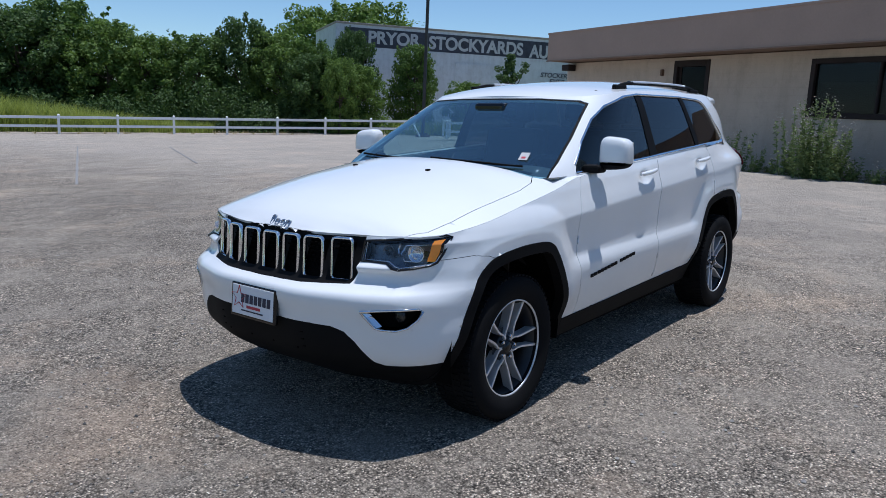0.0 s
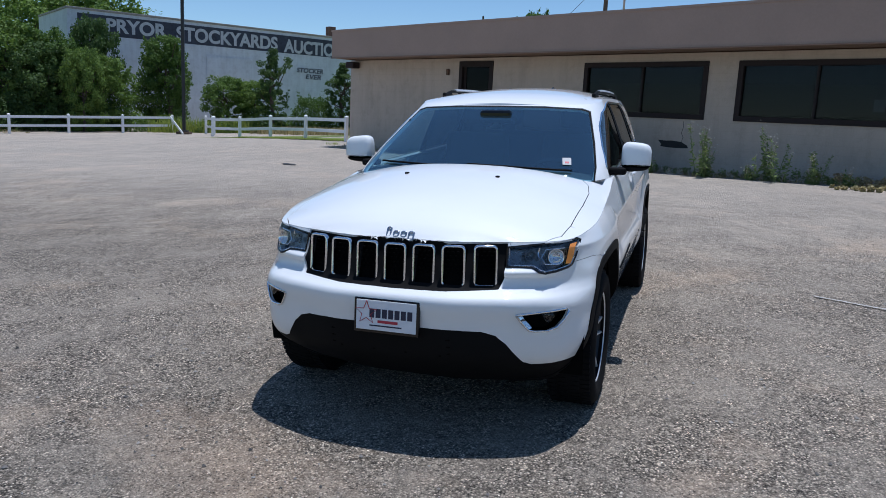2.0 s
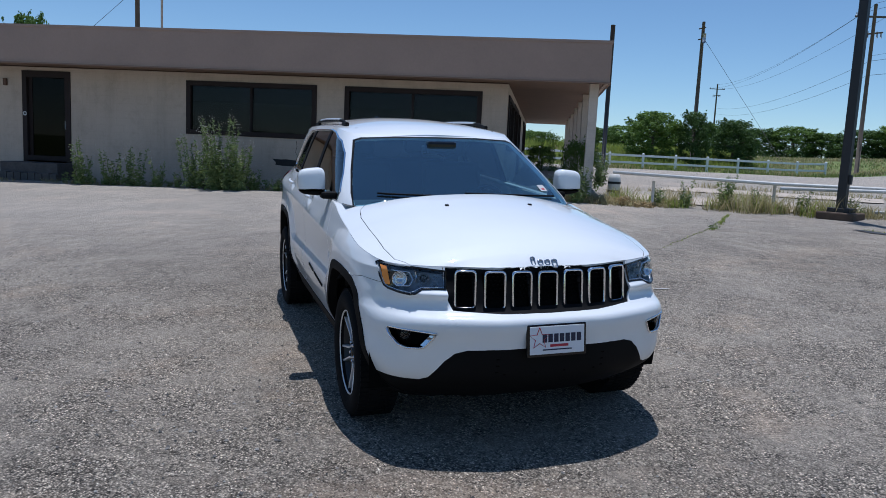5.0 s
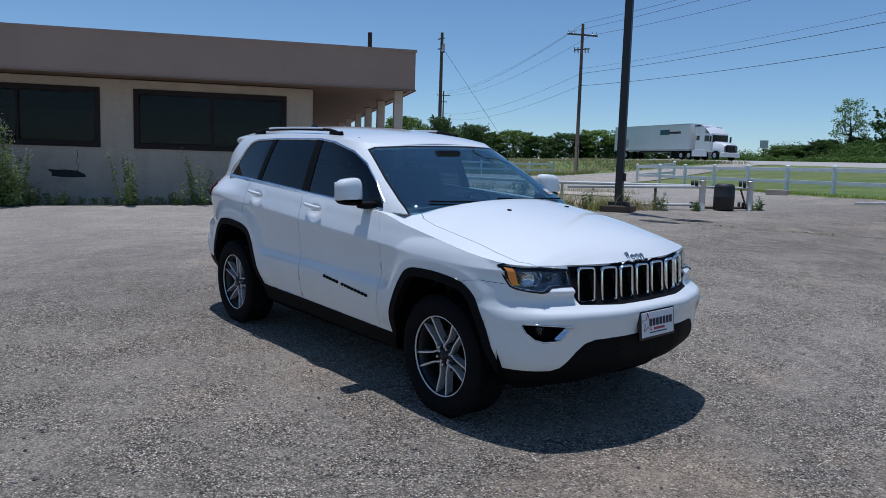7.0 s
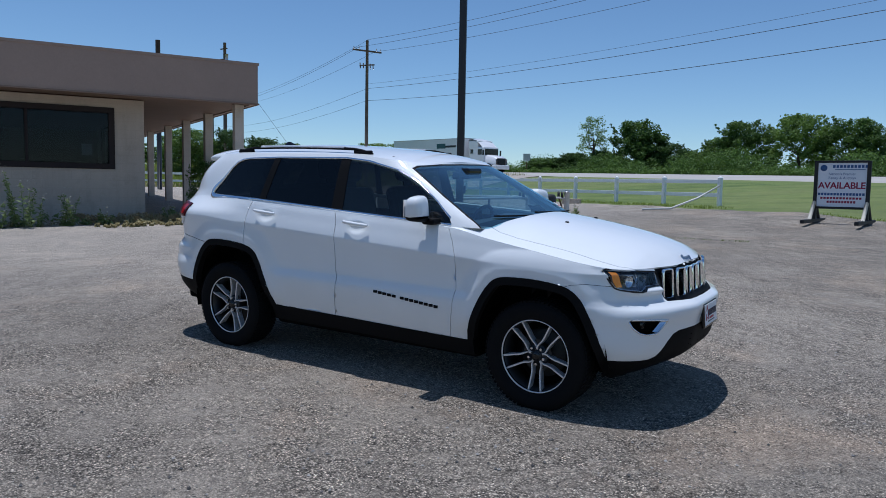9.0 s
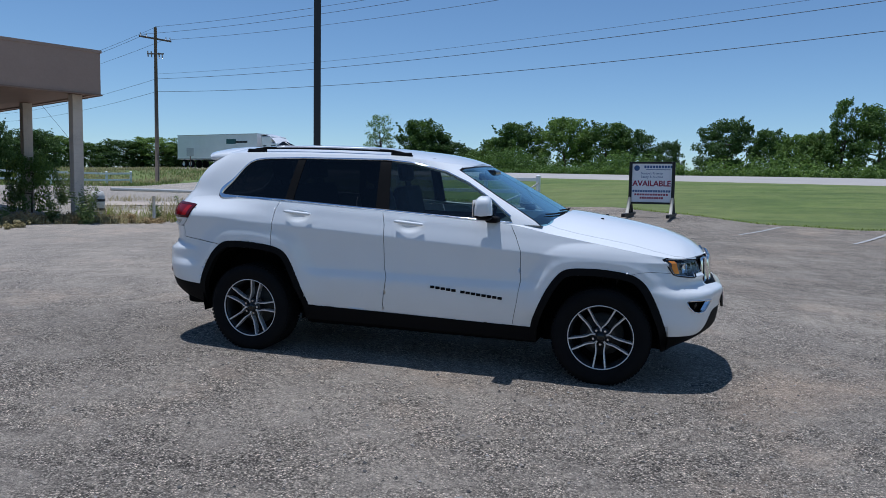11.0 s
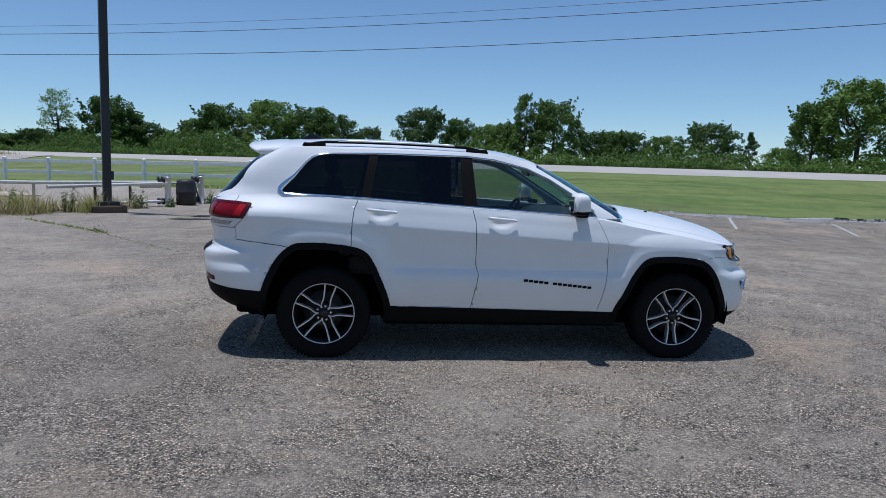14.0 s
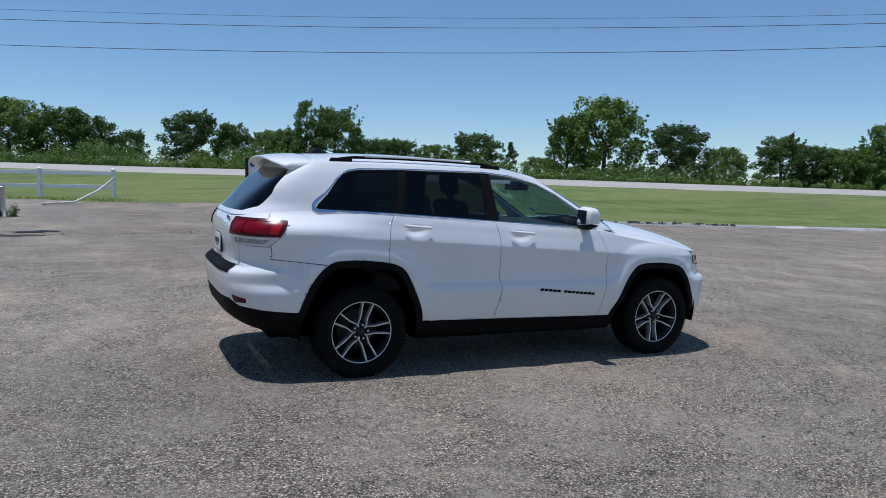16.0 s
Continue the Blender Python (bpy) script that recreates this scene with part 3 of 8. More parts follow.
part("broken_block", bm, BROKEN, building, "hole where wall blocks are broken away")
for pts in (((-5.62, 1.08), (-5.58, 1.2), (-5.64, 1.3), (-5.6, 1.45), (-5.62, 1.6)),):
    part("wall_crack", tube([(x, -0.002, z) for x, z in pts], 0.006, 4), BROKEN, building)
for x, y, hh in ((-2.4, 9.0, 1.0), (-9.5, 12.0, 1.7)):
    part("roof_vent_pipe", tube([(x, y, TOP - 0.15), (x, y, TOP + hh)], 0.045, 8), POLE_BLACK, building)
room_wall = plain("pale_notice", (0.45, 0.45, 0.44), 0.8)
part("notice", box(-1.35, -1.12, 0.26, 0.27, 1.98, 2.25), room_wall, building, "paper notice behind the window")
# Block behind the window, coloured near-black with the same room shade.
part("desk", box(-4.0, -1.0, 2.0, 2.8, 0.36, 1.9, 0.02), ROOM_SHADE, building)

# ---- car ----
from mathutils.bvhtree import BVHTree


def car_paint_mat():
    m, t, b = nodes_of("white_car_paint")
    c = coords(t)
    big = noise_node(t, 1.5, 4.0, 0.6, c)
    link(t, ramp(t, big, ((0.3, (0.785, 0.80, 0.80)), (0.7, (0.825, 0.84, 0.84)))), b.inputs["Base Color"])
    b.inputs["Roughness"].default_value, b.inputs["Specular IOR Level"].default_value = 0.5, 0.25
    b.inputs["Coat Weight"].default_value, b.inputs["Coat Roughness"].default_value = 1.0, 0.03
    return m


CAR_WHITE = car_paint_mat()
CLAD = plain("black_moulded_plastic", (0.007, 0.007, 0.0075), 0.65, vary=0.15, grain=220, relief=0.12, depth=0.002, gloss=0.09)
GLOSS_BLACK = plain("gloss_black_trim", (0.006, 0.006, 0.007), 0.12, vary=0.1, relief=0)
PIT_BLACK = plain("matt_black_cavity", (0.005, 0.005, 0.005), 0.95, vary=0.2, relief=0, gloss=0.02)
CHROME = plain("chrome", (0.82, 0.83, 0.85), 0.07, 1.0, vary=0.03, relief=0)
SILVER = plain("machined_alloy", (0.74, 0.74, 0.75), 0.36, 0.55, vary=0.06, scale=12, relief=0.03)
GREY_ALLOY = plain("dark_grey_alloy", (0.035, 0.036, 0.038), 0.4, 0.6, vary=0.15, relief=0.03)
RUBBER = plain("tyre_rubber", (0.009, 0.009, 0.0095), 0.85, vary=0.25, scale=9, grain=120, relief=0.3, depth=0.003, gloss=0.1)
STEEL = plain("brake_disc_steel", (0.035, 0.034, 0.032), 0.6, 0.5, vary=0.3)
CABIN = plain("dark_cabin_trim", (0.03, 0.03, 0.032), 0.75, vary=0.2)
SEAT_CLOTH = plain("black_seat_cloth", (0.035, 0.034, 0.034), 0.9, vary=0.3, grain=300, relief=0.3)
DASH = plain("grey_dashboard", (0.045, 0.047, 0.05), 0.7, vary=0.15, grain=200, relief=0.2)
SCREEN_GLASS = glass_mat("blue_green_windscreen", (0.66, 0.92, 1.0), 0.92, 0.25, 0.018, (0.72, 0.93, 1.0))
CLEAR = glass_mat("clear_side_glass", (0.82, 0.95, 0.92), 0.62, 0.05)
TINT = glass_mat("privacy_glass", (0.55, 0.6, 0.65), 0.13, 0.028)
LENS = glass_mat("clear_lamp_lens", (0.97, 0.98, 1.0), 0.93)
AMBER = plain("amber_lens", (0.9, 0.30, 0.03), 0.15, vary=0.1, relief=0, coat=1.0)
RED_LENS = plain("red_lamp_lens", (0.17, 0.003, 0.008), 0.22, vary=0.5, scale=14, grain=90, relief=0.12, depth=0.002, gloss=0.2)
DARK_RED = plain("dark_red_lamp_surround", (0.075, 0.004, 0.010), 0.2, vary=0.25, scale=10, relief=0, gloss=0.25)
BRIGHT_RED = plain("bright_red_lamp_lens", (0.34, 0.010, 0.014), 0.22, vary=0.3, scale=18, grain=90, relief=0.1, depth=0.002, gloss=0.2)
FRAME_WHITE = plain("white_lamp_frame", (0.66, 0.67, 0.68), 0.3, vary=0.05, relief=0, coat=0.6)
WHITE_LENS = plain("frosted_white_lens", (0.34, 0.36, 0.38), 0.2, 0.6, vary=0.6, scale=30, grain=55, relief=0.5, depth=0.006)
PLATE_WHITE = plain("plate_white", (0.80, 0.80, 0.82), 0.4, vary=0.03, relief=0)
PLATE_INK = plain("plate_dark_ink", (0.02, 0.02, 0.05), 0.5, vary=0.05, relief=0)
PLATE_RED = plain("plate_red_ink", (0.45, 0.03, 0.05), 0.5, vary=0.05, relief=0)
BADGE = plain("satin_badge_metal", (0.42, 0.45, 0.50), 0.25, 0.9, vary=0.05, relief=0)

LOT_N = Vector((0.0157, -0.0314, 1)).normalized()
CAR = Vector((0, 0, 1)).rotation_difference(LOT_N).to_matrix().to_4x4()
car = thing("car", CAR, "white mid-size SUV with black wheel-arch flares parked on asphalt", "car")

AXLE, HUB_Z = 1.4575, 0.356
FRONT_X = ((0.18, 1.90), (0.24, 2.03), (0.30, 2.14), (0.36, 2.235), (0.41, 2.28), (0.48, 2.302), (0.60, 2.318), (0.68, 2.335), (0.715, 2.325), (0.74, 2.285), (0.765, 2.252), (0.82, 2.232), (0.90, 2.198), (0.96, 2.178))
REAR_X = ((0.25, -2.02), (0.32, -2.14), (0.38, -2.30), (0.46, -2.41), (0.52, -2.435), (0.66, -2.46), (0.76, -2.472), (0.80, -2.468), (0.825, -2.45), (0.845, -2.41), (0.92, -2.40), (1.05, -2.415), (1.16, -2.41), (1.26, -2.35))
WIDTH = ((0.25, 0.79), (0.33, 0.822), (0.40, 0.850), (0.48, 0.876), (0.56, 0.897), (0.63, 0.908), (0.672, 0.907), (0.70, 0.898), (0.735, 0.884), (0.80, 0.882), (0.88, 0.886), (0.96, 0.893), (1.008, 0.898), (1.02, 0.8955), (1.06, 0.884), (1.11, 0.8675), (1.16, 0.852), (1.2, 0.836), (1.26, 0.812), (1.32, 0.788))
RIM = ((-2.45, 1.235), (-2.3, 1.25), (-1.85, 1.287), (-1.2, 1.262), (-0.27, 1.215), (0.76, 1.157), (1.05, 1.105), (1.5, 1.035), (1.88, 0.972), (2.05, 0.96), (2.2, 0.955))
BOTTOM = ((-2.45, 0.34), (-2.2, 0.31), (-1.9, 0.29), (0.0, 0.285), (1.9, 0.25), (2.2, 0.215), (2.4, 0.2))
HOOD_MID = ((0.2, 1.19), (0.9, 1.235), (1.1, 1.238), (1.34, 1.21), (1.58, 1.172), (1.82, 1.122), (2.0, 1.068), (2.1, 1.02), (2.15, 0.985), (2.18, 0.957))
SCREEN_X = ((1.10, 1.15), (1.2, 1.045), (1.3, 0.875), (1.4, 0.70), (1.5, 0.515), (1.585, 0.335), (1.66, 0.2))
GATE_X = ((1.18, -2.415), (1.25, -2.365), (1.44, -2.18), (1.55, -2.055), (1.68, -1.88))
CABIN_W = ((1.1, 0.857), (1.2, 0.824), (1.3, 0.789), (1.4, 0.752), (1.5, 0.714), (1.58, 0.680), (1.63, 0.652), (1.68, 0.62))
ROOF_EDGE = ((-2.1, 1.645), (-1.6, 1.655), (-0.7, 1.657), (-0.1, 1.642), (0.2, 1.605), (0.35, 1.585))
ROOF_MID = ((-2.0, 1.69), (-1.85, 1.712), (-1.5, 1.735), (-1.0, 1.745), (-0.5, 1.73), (0.0, 1.685), (0.2, 1.645), (0.36, 1.59))
HANDLES = ((-1.02, 1.148), (-0.055, 1.108))


def inside(p, poly):
    x, y, odd = p[0], p[1], False
    for (x0, y0), (x1, y1) in zip(poly, poly[1:] + poly[:1]):
        if (y0 > y) != (y1 > y) and x < x0 + (y - y0) * (x1 - x0) / (y1 - y0):
            odd = not odd
    return odd


ARCH_F = [(0.918, 0.1), (0.918, 0.387), (0.982, 0.554), (1.059, 0.721), (1.135, 0.823), (1.189, 0.856), (1.261, 0.868), (1.432, 0.872), (1.611, 0.855), (1.703, 0.827), (1.782, 0.754), (1.858, 0.606), (1.936, 0.395), (1.95, 0.1)]
ARCH_R = [(-1.99, 0.1), (-1.975, 0.40), (-1.956, 0.513), (-1.912, 0.638), (-1.847, 0.767), (-1.782, 0.85), (-1.708, 0.903), (-1.652, 0.916), (-1.479, 0.92), (-1.348, 0.91), (-1.216, 0.891), (-1.127, 0.852), (-1.071, 0.767), (-1.009, 0.635), (-0.96, 0.518), (-0.929, 0.419), (-0.925, 0.1)]


def rounded(poly):
    """The outline with its corners cut twice; its two feet stay."""
    for _ in range(2):
        out = [poly[0]]
        for (x0, y0), (x1, y1) in zip(poly, poly[1:]):
            out += [(x0 + (x1 - x0) * k, y0 + (y1 - y0) * k) for k in (0.25, 0.75)]
        poly = out + [poly[-1]]
    return poly


def inset(poly, d):
    """The outline moved inwards by d, its two feet staying on the ground."""
    out = []
    for k, p in enumerate(poly):
        a, b = Vector(poly[max(0, k - 1)]), Vector(poly[min(len(poly) - 1, k + 1)])
        n = Vector((b.y - a.y, a.x - b.x)).normalized()
        out.append((p[0] + n.x * d, p[1] + (n.y * d if 0 < k < len(poly) - 1 else 0)))
    return out


ROUND_F, ROUND_R = rounded(ARCH_F), rounded(ARCH_R)


def off_arch(x, z):
    """Metres outside the nearer wheel arch's outline; nought within it."""
    poly = ARCH_F if x > 0 else ARCH_R
    if not poly[0][0] - 0.2 < x < poly[-1][0] + 0.2 or z > 1.1:
        return 1.0
    if inside((x, z), poly):
        return 0.0
    p, best = Vector((x, z)), 1.0
    for a, b in zip(poly, poly[1:]):
        a, b = Vector(a), Vector(b)
        k = max(0.0, min(1.0, (p - a).dot(b - a) / (b - a).length_squared))
        best = min(best, (p - a.lerp(b, k)).length)
    return best


def side_w(x, z):
    """Half the body's width, with crest line, flared arches and handle cups."""
    w = curve_at(WIDTH, z + 0.055 * max(-1.8, min(1.8, x)) * step01(0.82, 0.97, z))
    flat = 0.922 if x > 0 else 0.912
    w += max(0.0, flat - w) * 0.95 * step01(0.40, 0.62, z) * (1 - min(1.0, max(0.0, (off_arch(x, z) - 0.05) / 0.13)))
    w -= 0.08 * step01(-1.2, -1.9, x) * step01(1.13, 1.29, z)
    w += 0.026 * step01(-1.94, -2.16, x) * (1 - step01(-0.014, 0.014, z - 0.816 + 0.17 * (x + 1.96)))
    w += 0.046 * step01(1.6, 1.9, x) * (1 - step01(0.40, 0.62, z))
    for hx, hz in HANDLES:
        q = ((x - hx) / 0.085) ** 2 + ((z - hz) / 0.045) ** 2
        w -= 0.015 * max(0.0, 1 - q) ** 0.7
    return w - 0.022 * step01(-1.6, -2.3, x)


def super_pt(psi, n):
    c, s = max(0.0, math.cos(psi)), max(0.0, math.sin(psi))
    k = (c**n + s**n) ** (-1 / n)
    return c * k, s * k


def body_pt(u, z):
    """Half outline of the lower body: u 0..1 nose, 1..2 side, 2..3 tail."""
    if u <= 1:
        c, s = super_pt(u * math.pi / 2, 4.0)
        x = 1.0 + (curve_at(FRONT_X, z) - 1.0) * c - 0.04 * step01(0.25, 0.58, s) * (1 - step01(0.68, 0.9, s))
        x += 0.024 * step01(0.52, 0.6, s) * (1 - step01(0.78, 0.9, s)) * math.exp(-(((z - 0.826) / 0.017) ** 2))
    elif u < 2:
        x, s = 1.0 + (-1.5 - 1.0) * (u - 1), 1.0
    else:
        c, s = super_pt((3 - u) * math.pi / 2, 4.1)
        x = -1.5 + (curve_at(REAR_X, z) + 1.5) * c
    return x, side_w(x, z) * s


def cabin_pt(u, z):
    if u <= 1:
        k = step01(1.15, 1.6, z)
        c, s = super_pt(u * math.pi / 2, 6.4 - 2.2 * k)
        x = -0.2 + (curve_at(SCREEN_X, z) + 0.2) * c
    elif u < 2:
        x, s = -0.2 + (-1.3 + 0.2) * (u - 1), 1.0
    else:
        c, s = super_pt((3 - u) * math.pi / 2, 4.6 + 4.4 * step01(1.3, 1.58, z))
        x = -1.3 + (curve_at(GATE_X, z) + 1.3) * c
    return x, curve_at(CABIN_W, z) * s * (1 - 0.065 * max(0, -1.2 - x))


def grid_mesh(rows):
    bm = bmesh.new()
    vs = [[bm.verts.new(p) for p in r] for r in rows]
    for a, b in zip(vs, vs[1:]):
        for i in range(len(a) - 1):
            q = [a[i], a[i + 1], b[i + 1], b[i]]
            if len({tuple(v.co) for v in q}) == 4:
                bm.faces.new(q)
    bmesh.ops.remove_doubles(bm, verts=bm.verts, dist=1e-5)
    return bm


US = [i / 100 for i in range(100)] + [1 + i / 112 for i in range(112)] + [2 + i / 48 for i in range(49)]
low_rows, deck_rows, cab_rows, roof_rows = [], [], [], []
for u in US:
    xn, _ = body_pt(u, 0.9)
    zr, zb = curve_at(RIM, xn), curve_at(BOTTOM, xn)
    zc = max(0.86, min(zr - 0.03, 1.008 - 0.055 * max(-1.8, min(1.8, xn))))
    knots = ((zb, 20), (0.60, 11), (0.715, 8), (0.765, 6), (0.816, 16), (zc, 18), (zr, 0))
    low_rows.append([(*body_pt(u, z), z) for (a, n), (b, _) in zip(knots, knots[1:]) for z in (a + (b - a) * k / n for k in range(n))] + [(*body_pt(u, zr), zr)])
    xr, yr = body_pt(u, zr)
    if xr > 0.15:
        zc = curve_at(HOOD_MID, xr)
        deck_rows.append([(xr, yr * (1 - k / 24), zr + (max(zc, zr) - zr) * (1 - (1 - k / 24) ** 2.3)) for k in range(25)])
for u in US[::2]:
    xn, _ = cabin_pt(u, 1.4)
    x0, _ = cabin_pt(u, 1.2)
    z0 = (1.13 if u < 0.9 else curve_at(RIM, x0) - 0.012)
    x1, _ = cabin_pt(u, 1.62)
    z1 = curve_at(ROOF_EDGE, x1)
    col = [(*cabin_pt(u, z0 + (z1 - z0) * k / 26), z0 + (z1 - z0) * k / 26) for k in range(27)]
    cab_rows.append(col)
    xr, yr, zr = col[-1]
    zc = max(zr, curve_at(ROOF_MID, xr))
    roof_rows.append([(xr, yr * (1 - k / 20), zr + (zc - zr) * (1 - (1 - k / 20) ** 2.4)) for k in range(21)])
lower, deck, cabin, roof_cap = grid_mesh(low_rows), grid_mesh(deck_rows), grid_mesh(cab_rows), grid_mesh(roof_rows)
LOW_BVH, DECK_BVH, CAB_BVH, ROOF_BVH = BVHTree.FromBMesh(lower), BVHTree.FromBMesh(deck), BVHTree.FromBMesh(cabin), BVHTree.FromBMesh(roof_cap)


def on_side(x, z, tree=None):
    hit = (tree or LOW_BVH).ray_cast(Vector((x, 2, z)), Vector((0, -1, 0)))
    return hit[0].y if hit[0] else 0.9


def on_front(y, z, tree=None):
    hit = (tree or LOW_BVH).ray_cast(Vector((4, max(0.001, abs(y)), z)), Vector((-1, 0, 0)))
    return hit[0].x if hit[0] else 2.1


def on_rear(y, z, tree=None):
    hit = (tree or LOW_BVH).ray_cast(Vector((-4, max(0.001, abs(y)), z)), Vector((1, 0, 0)))
    return hit[0].x if hit[0] else -2.3


def cut(bm, poly, axis, where):
    """Score the sheet along a polygon drawn in the plane across the axis ('y': x-z, 'x': y-z, 'z': x-y)."""
    pick = {"y": (0, 2), "x": (1, 2), "z": (0, 1)}[axis]
    ax = Vector((axis == "x", axis == "y", axis == "z"))
    pad = 0.05
    for (a0, b0), (a1, b1) in zip(poly, poly[1:] + poly[:1]):
        p0, d = Vector((0, 0, 0)), Vector((0, 0, 0))
        p0[pick[0]], p0[pick[1]], d[pick[0]], d[pick[1]] = a0, b0, a1 - a0, b1 - b0
        lo, hi = (min(a0, a1) - pad, min(b0, b1) - pad), (max(a0, a1) + pad, max(b0, b1) + pad)
        fs = []
        for f in bm.faces:
            c = f.calc_center_median()
            if lo[0] < c[pick[0]] < hi[0] and lo[1] < c[pick[1]] < hi[1] and where(c):
                fs.append(f)
        geom = fs + list({e for f in fs for e in f.edges}) + list({v for f in fs for v in f.verts})
        if geom:
            bmesh.ops.bisect_plane(bm, geom=geom, plane_co=p0, plane_no=d.cross(ax).normalized(), dist=1e-5)


def panel(name, src, faces, material, side, label="", gap=0.003, lip=0.014, push=0.0, mirrored=True, parent=None):
    """Takes faces off a sheet as a panel with gaps round it and returned edges. side: 'both' for one panel across the middle, 'pair' for two."""
    made = []
    base = bmesh.new()
    index = {}
    for f in faces:
        vs = []
        for v in f.verts:
            if v.index not in index:
                index[v.index] = base.verts.new(v.co)
            vs.append(index[v.index])
        if len(set(vs)) > 2:
            try:
                base.faces.new(vs)
            except ValueError:
                pass
    if not base.faces:
        return made
    for s in ((1,) if side == "both" else (1, -1)):
        bm = base.copy()
        if side == "both":
            got = bmesh.ops.duplicate(bm, geom=bm.verts[:] + bm.edges[:] + bm.faces[:])
            dup = [g for g in got["geom"] if isinstance(g, bmesh.types.BMVert)]
            bmesh.ops.scale(bm, vec=(1, -1, 1), verts=dup)
            bmesh.ops.reverse_faces(bm, faces=[g for g in got["geom"] if isinstance(g, bmesh.types.BMFace)])
            bmesh.ops.remove_doubles(bm, verts=bm.verts, dist=2e-4)
        elif s < 0:
            bmesh.ops.scale(bm, vec=(1, -1, 1), verts=bm.verts)
            bmesh.ops.reverse_faces(bm, faces=bm.faces)
        bmesh.ops.recalc_face_normals(bm, faces=bm.faces)
        bm.normal_update()
        big = max(bm.faces, key=lambda f: f.calc_area())
        c = big.calc_center_median()
        if big.normal.dot(c - Vector((0, 0, 0.75))) < 0:
            bmesh.ops.reverse_faces(bm, faces=bm.faces)
            bm.normal_update()
        for f in bm.faces:
            f.smooth = True
        edge = [e for e in bm.edges if len(e.link_faces) == 1]
        move = {}
        for e in edge:
            f = e.link_faces[0]
            d = (e.verts[1].co - e.verts[0].co).cross(f.normal)
            if d.length > 1e-9:
                d.normalize()
                if d.dot(f.calc_center_median() - e.verts[0].co) < 0:
                    d.negate()
                for v in e.verts:
                    move[v] = move.get(v, Vector()) + d
        norm = {v: v.normal.copy() for v in bm.verts}
        for v, d in move.items():
            if d.length > 1e-6:
                v.co += d.normalized() * gap
        if push:
            for v, n in norm.items():
                v.co += n * push
        if lip:
            got = bmesh.ops.extrude_edge_only(bm, edges=edge)
            for g in got["geom"]:
                if isinstance(g, bmesh.types.BMVert):
                    near = min((v for e in g.link_edges for v in e.verts if v is not g and v in norm), key=lambda v: (v.co - g.co).length, default=None)
                    if near:
                        g.co = near.co - norm[near] * lip
            for e in edge:
                e.smooth = False
        made.append(part(name, bm, material, parent or car, label))
    base.free()
    return made


def take(bm, test):
    bm.verts.index_update()
    return [f for f in bm.faces if test(f.calc_center_median())]


ALL = lambda c: True
FRONT_ONLY = lambda c: c.x > 1.6
REAR_ONLY = lambda c: c.x < -1.9
MID_ONLY = lambda c: abs(c.y) > 0.5

# outlines of the panels, in x-z or y-z
ARCH_F, ARCH_R = ROUND_F, ROUND_R
IN_F, IN_R = inset(ARCH_F, 0.052), inset(ARCH_R, 0.052)
DOOR_F = [(0.72, 1.25), (0.735, 1.19), (0.80, 1.067), (0.842, 0.966), (0.848, 0.742), (0.825, 0.577), (0.787, 0.388), (-0.28, 0.408), (-0.262, 0.514), (-0.243, 0.607), (-0.232, 0.695), (-0.254, 0.765), (-0.257, 0.95), (-0.264, 1.108), (-0.295, 1.229), (-0.295, 1.3)]
DOOR_R = [(-0.295, 1.3), (-0.295, 1.229), (-0.264, 1.108), (-0.257, 0.95), (-0.254, 0.765), (-0.232, 0.695), (-0.243, 0.607), (-0.262, 0.514), (-0.28, 0.408), (-0.925, 0.415), (-1.0, 0.46), (-1.15, 0.7), (-1.254, 0.86), (-1.254, 0.95), (-1.25, 1.081), (-1.235, 1.192), (-1.205, 1.26), (-1.2, 1.35)]
SILL = [(-0.97, 0.1), (-0.97, 0.416), (-0.925, 0.414), (-0.28, 0.406), (0.787, 0.386), (0.95, 0.384), (0.95, 0.1)]
LAMP = [(0.515, 0.936), (0.66, 0.95), (0.80, 0.964), (0.812, 0.958), (0.802, 0.885), (0.79, 0.848), (0.775, 0.837), (0.735, 0.828), (0.69, 0.823), (0.665, 0.829), (0.63, 0.847), (0.52, 0.85)]
GRILLE = [(-0.05, 0.985), (0.25, 0.98), (0.515, 0.972), (0.515, 0.80), (0.495, 0.752), (0.25, 0.742), (-0.05, 0.738)]
FOG = [(0.590, 0.648), (0.66, 0.656), (0.74, 0.662), (0.793, 0.662), (0.802, 0.650), (0.785, 0.61), (0.755, 0.577), (0.72, 0.565), (0.665, 0.567), (0.64, 0.574), (0.605, 0.622)]
SKIRT_F = [(-0.05, 0.1), (-0.05, 0.570), (0.30, 0.568), (0.44, 0.563), (0.50, 0.545), (0.545, 0.505), (0.585, 0.45), (0.615, 0.41), (0.65, 0.395), (0.83, 0.393), (1.05, 0.393), (1.05, 0.1)]
BUMP_SEAM_F = [(1.60, 0.82), (1.70, 0.855), (1.79, 0.866), (1.92, 0.858), (2.6, 0.858), (2.6, 0.1), (1.60, 0.1)]
TAIL_SIDE = [(-2.6, 1.085), (-2.09, 1.088), (-2.05, 1.16), (-2.03, 1.202), (-2.15, 1.210), (-2.6, 1.215)]
TAIL_CORE = [(-2.6, 1.106), (-2.112, 1.108), (-2.066, 1.186), (-2.15, 1.193), (-2.6, 1.196)]
TAIL_END = [(-2.172, 1.106), (-2.112, 1.108), (-2.066, 1.186), (-2.115, 1.191)]
REVERSE = [(-2.6, 1.030), (-2.20, 1.034), (-2.165, 1.066), (-2.6, 1.066)]
TAIL_CLEAR = [(-2.6, 1.012), (-2.16, 1.017), (-2.09, 1.088), (-2.6, 1.085)]
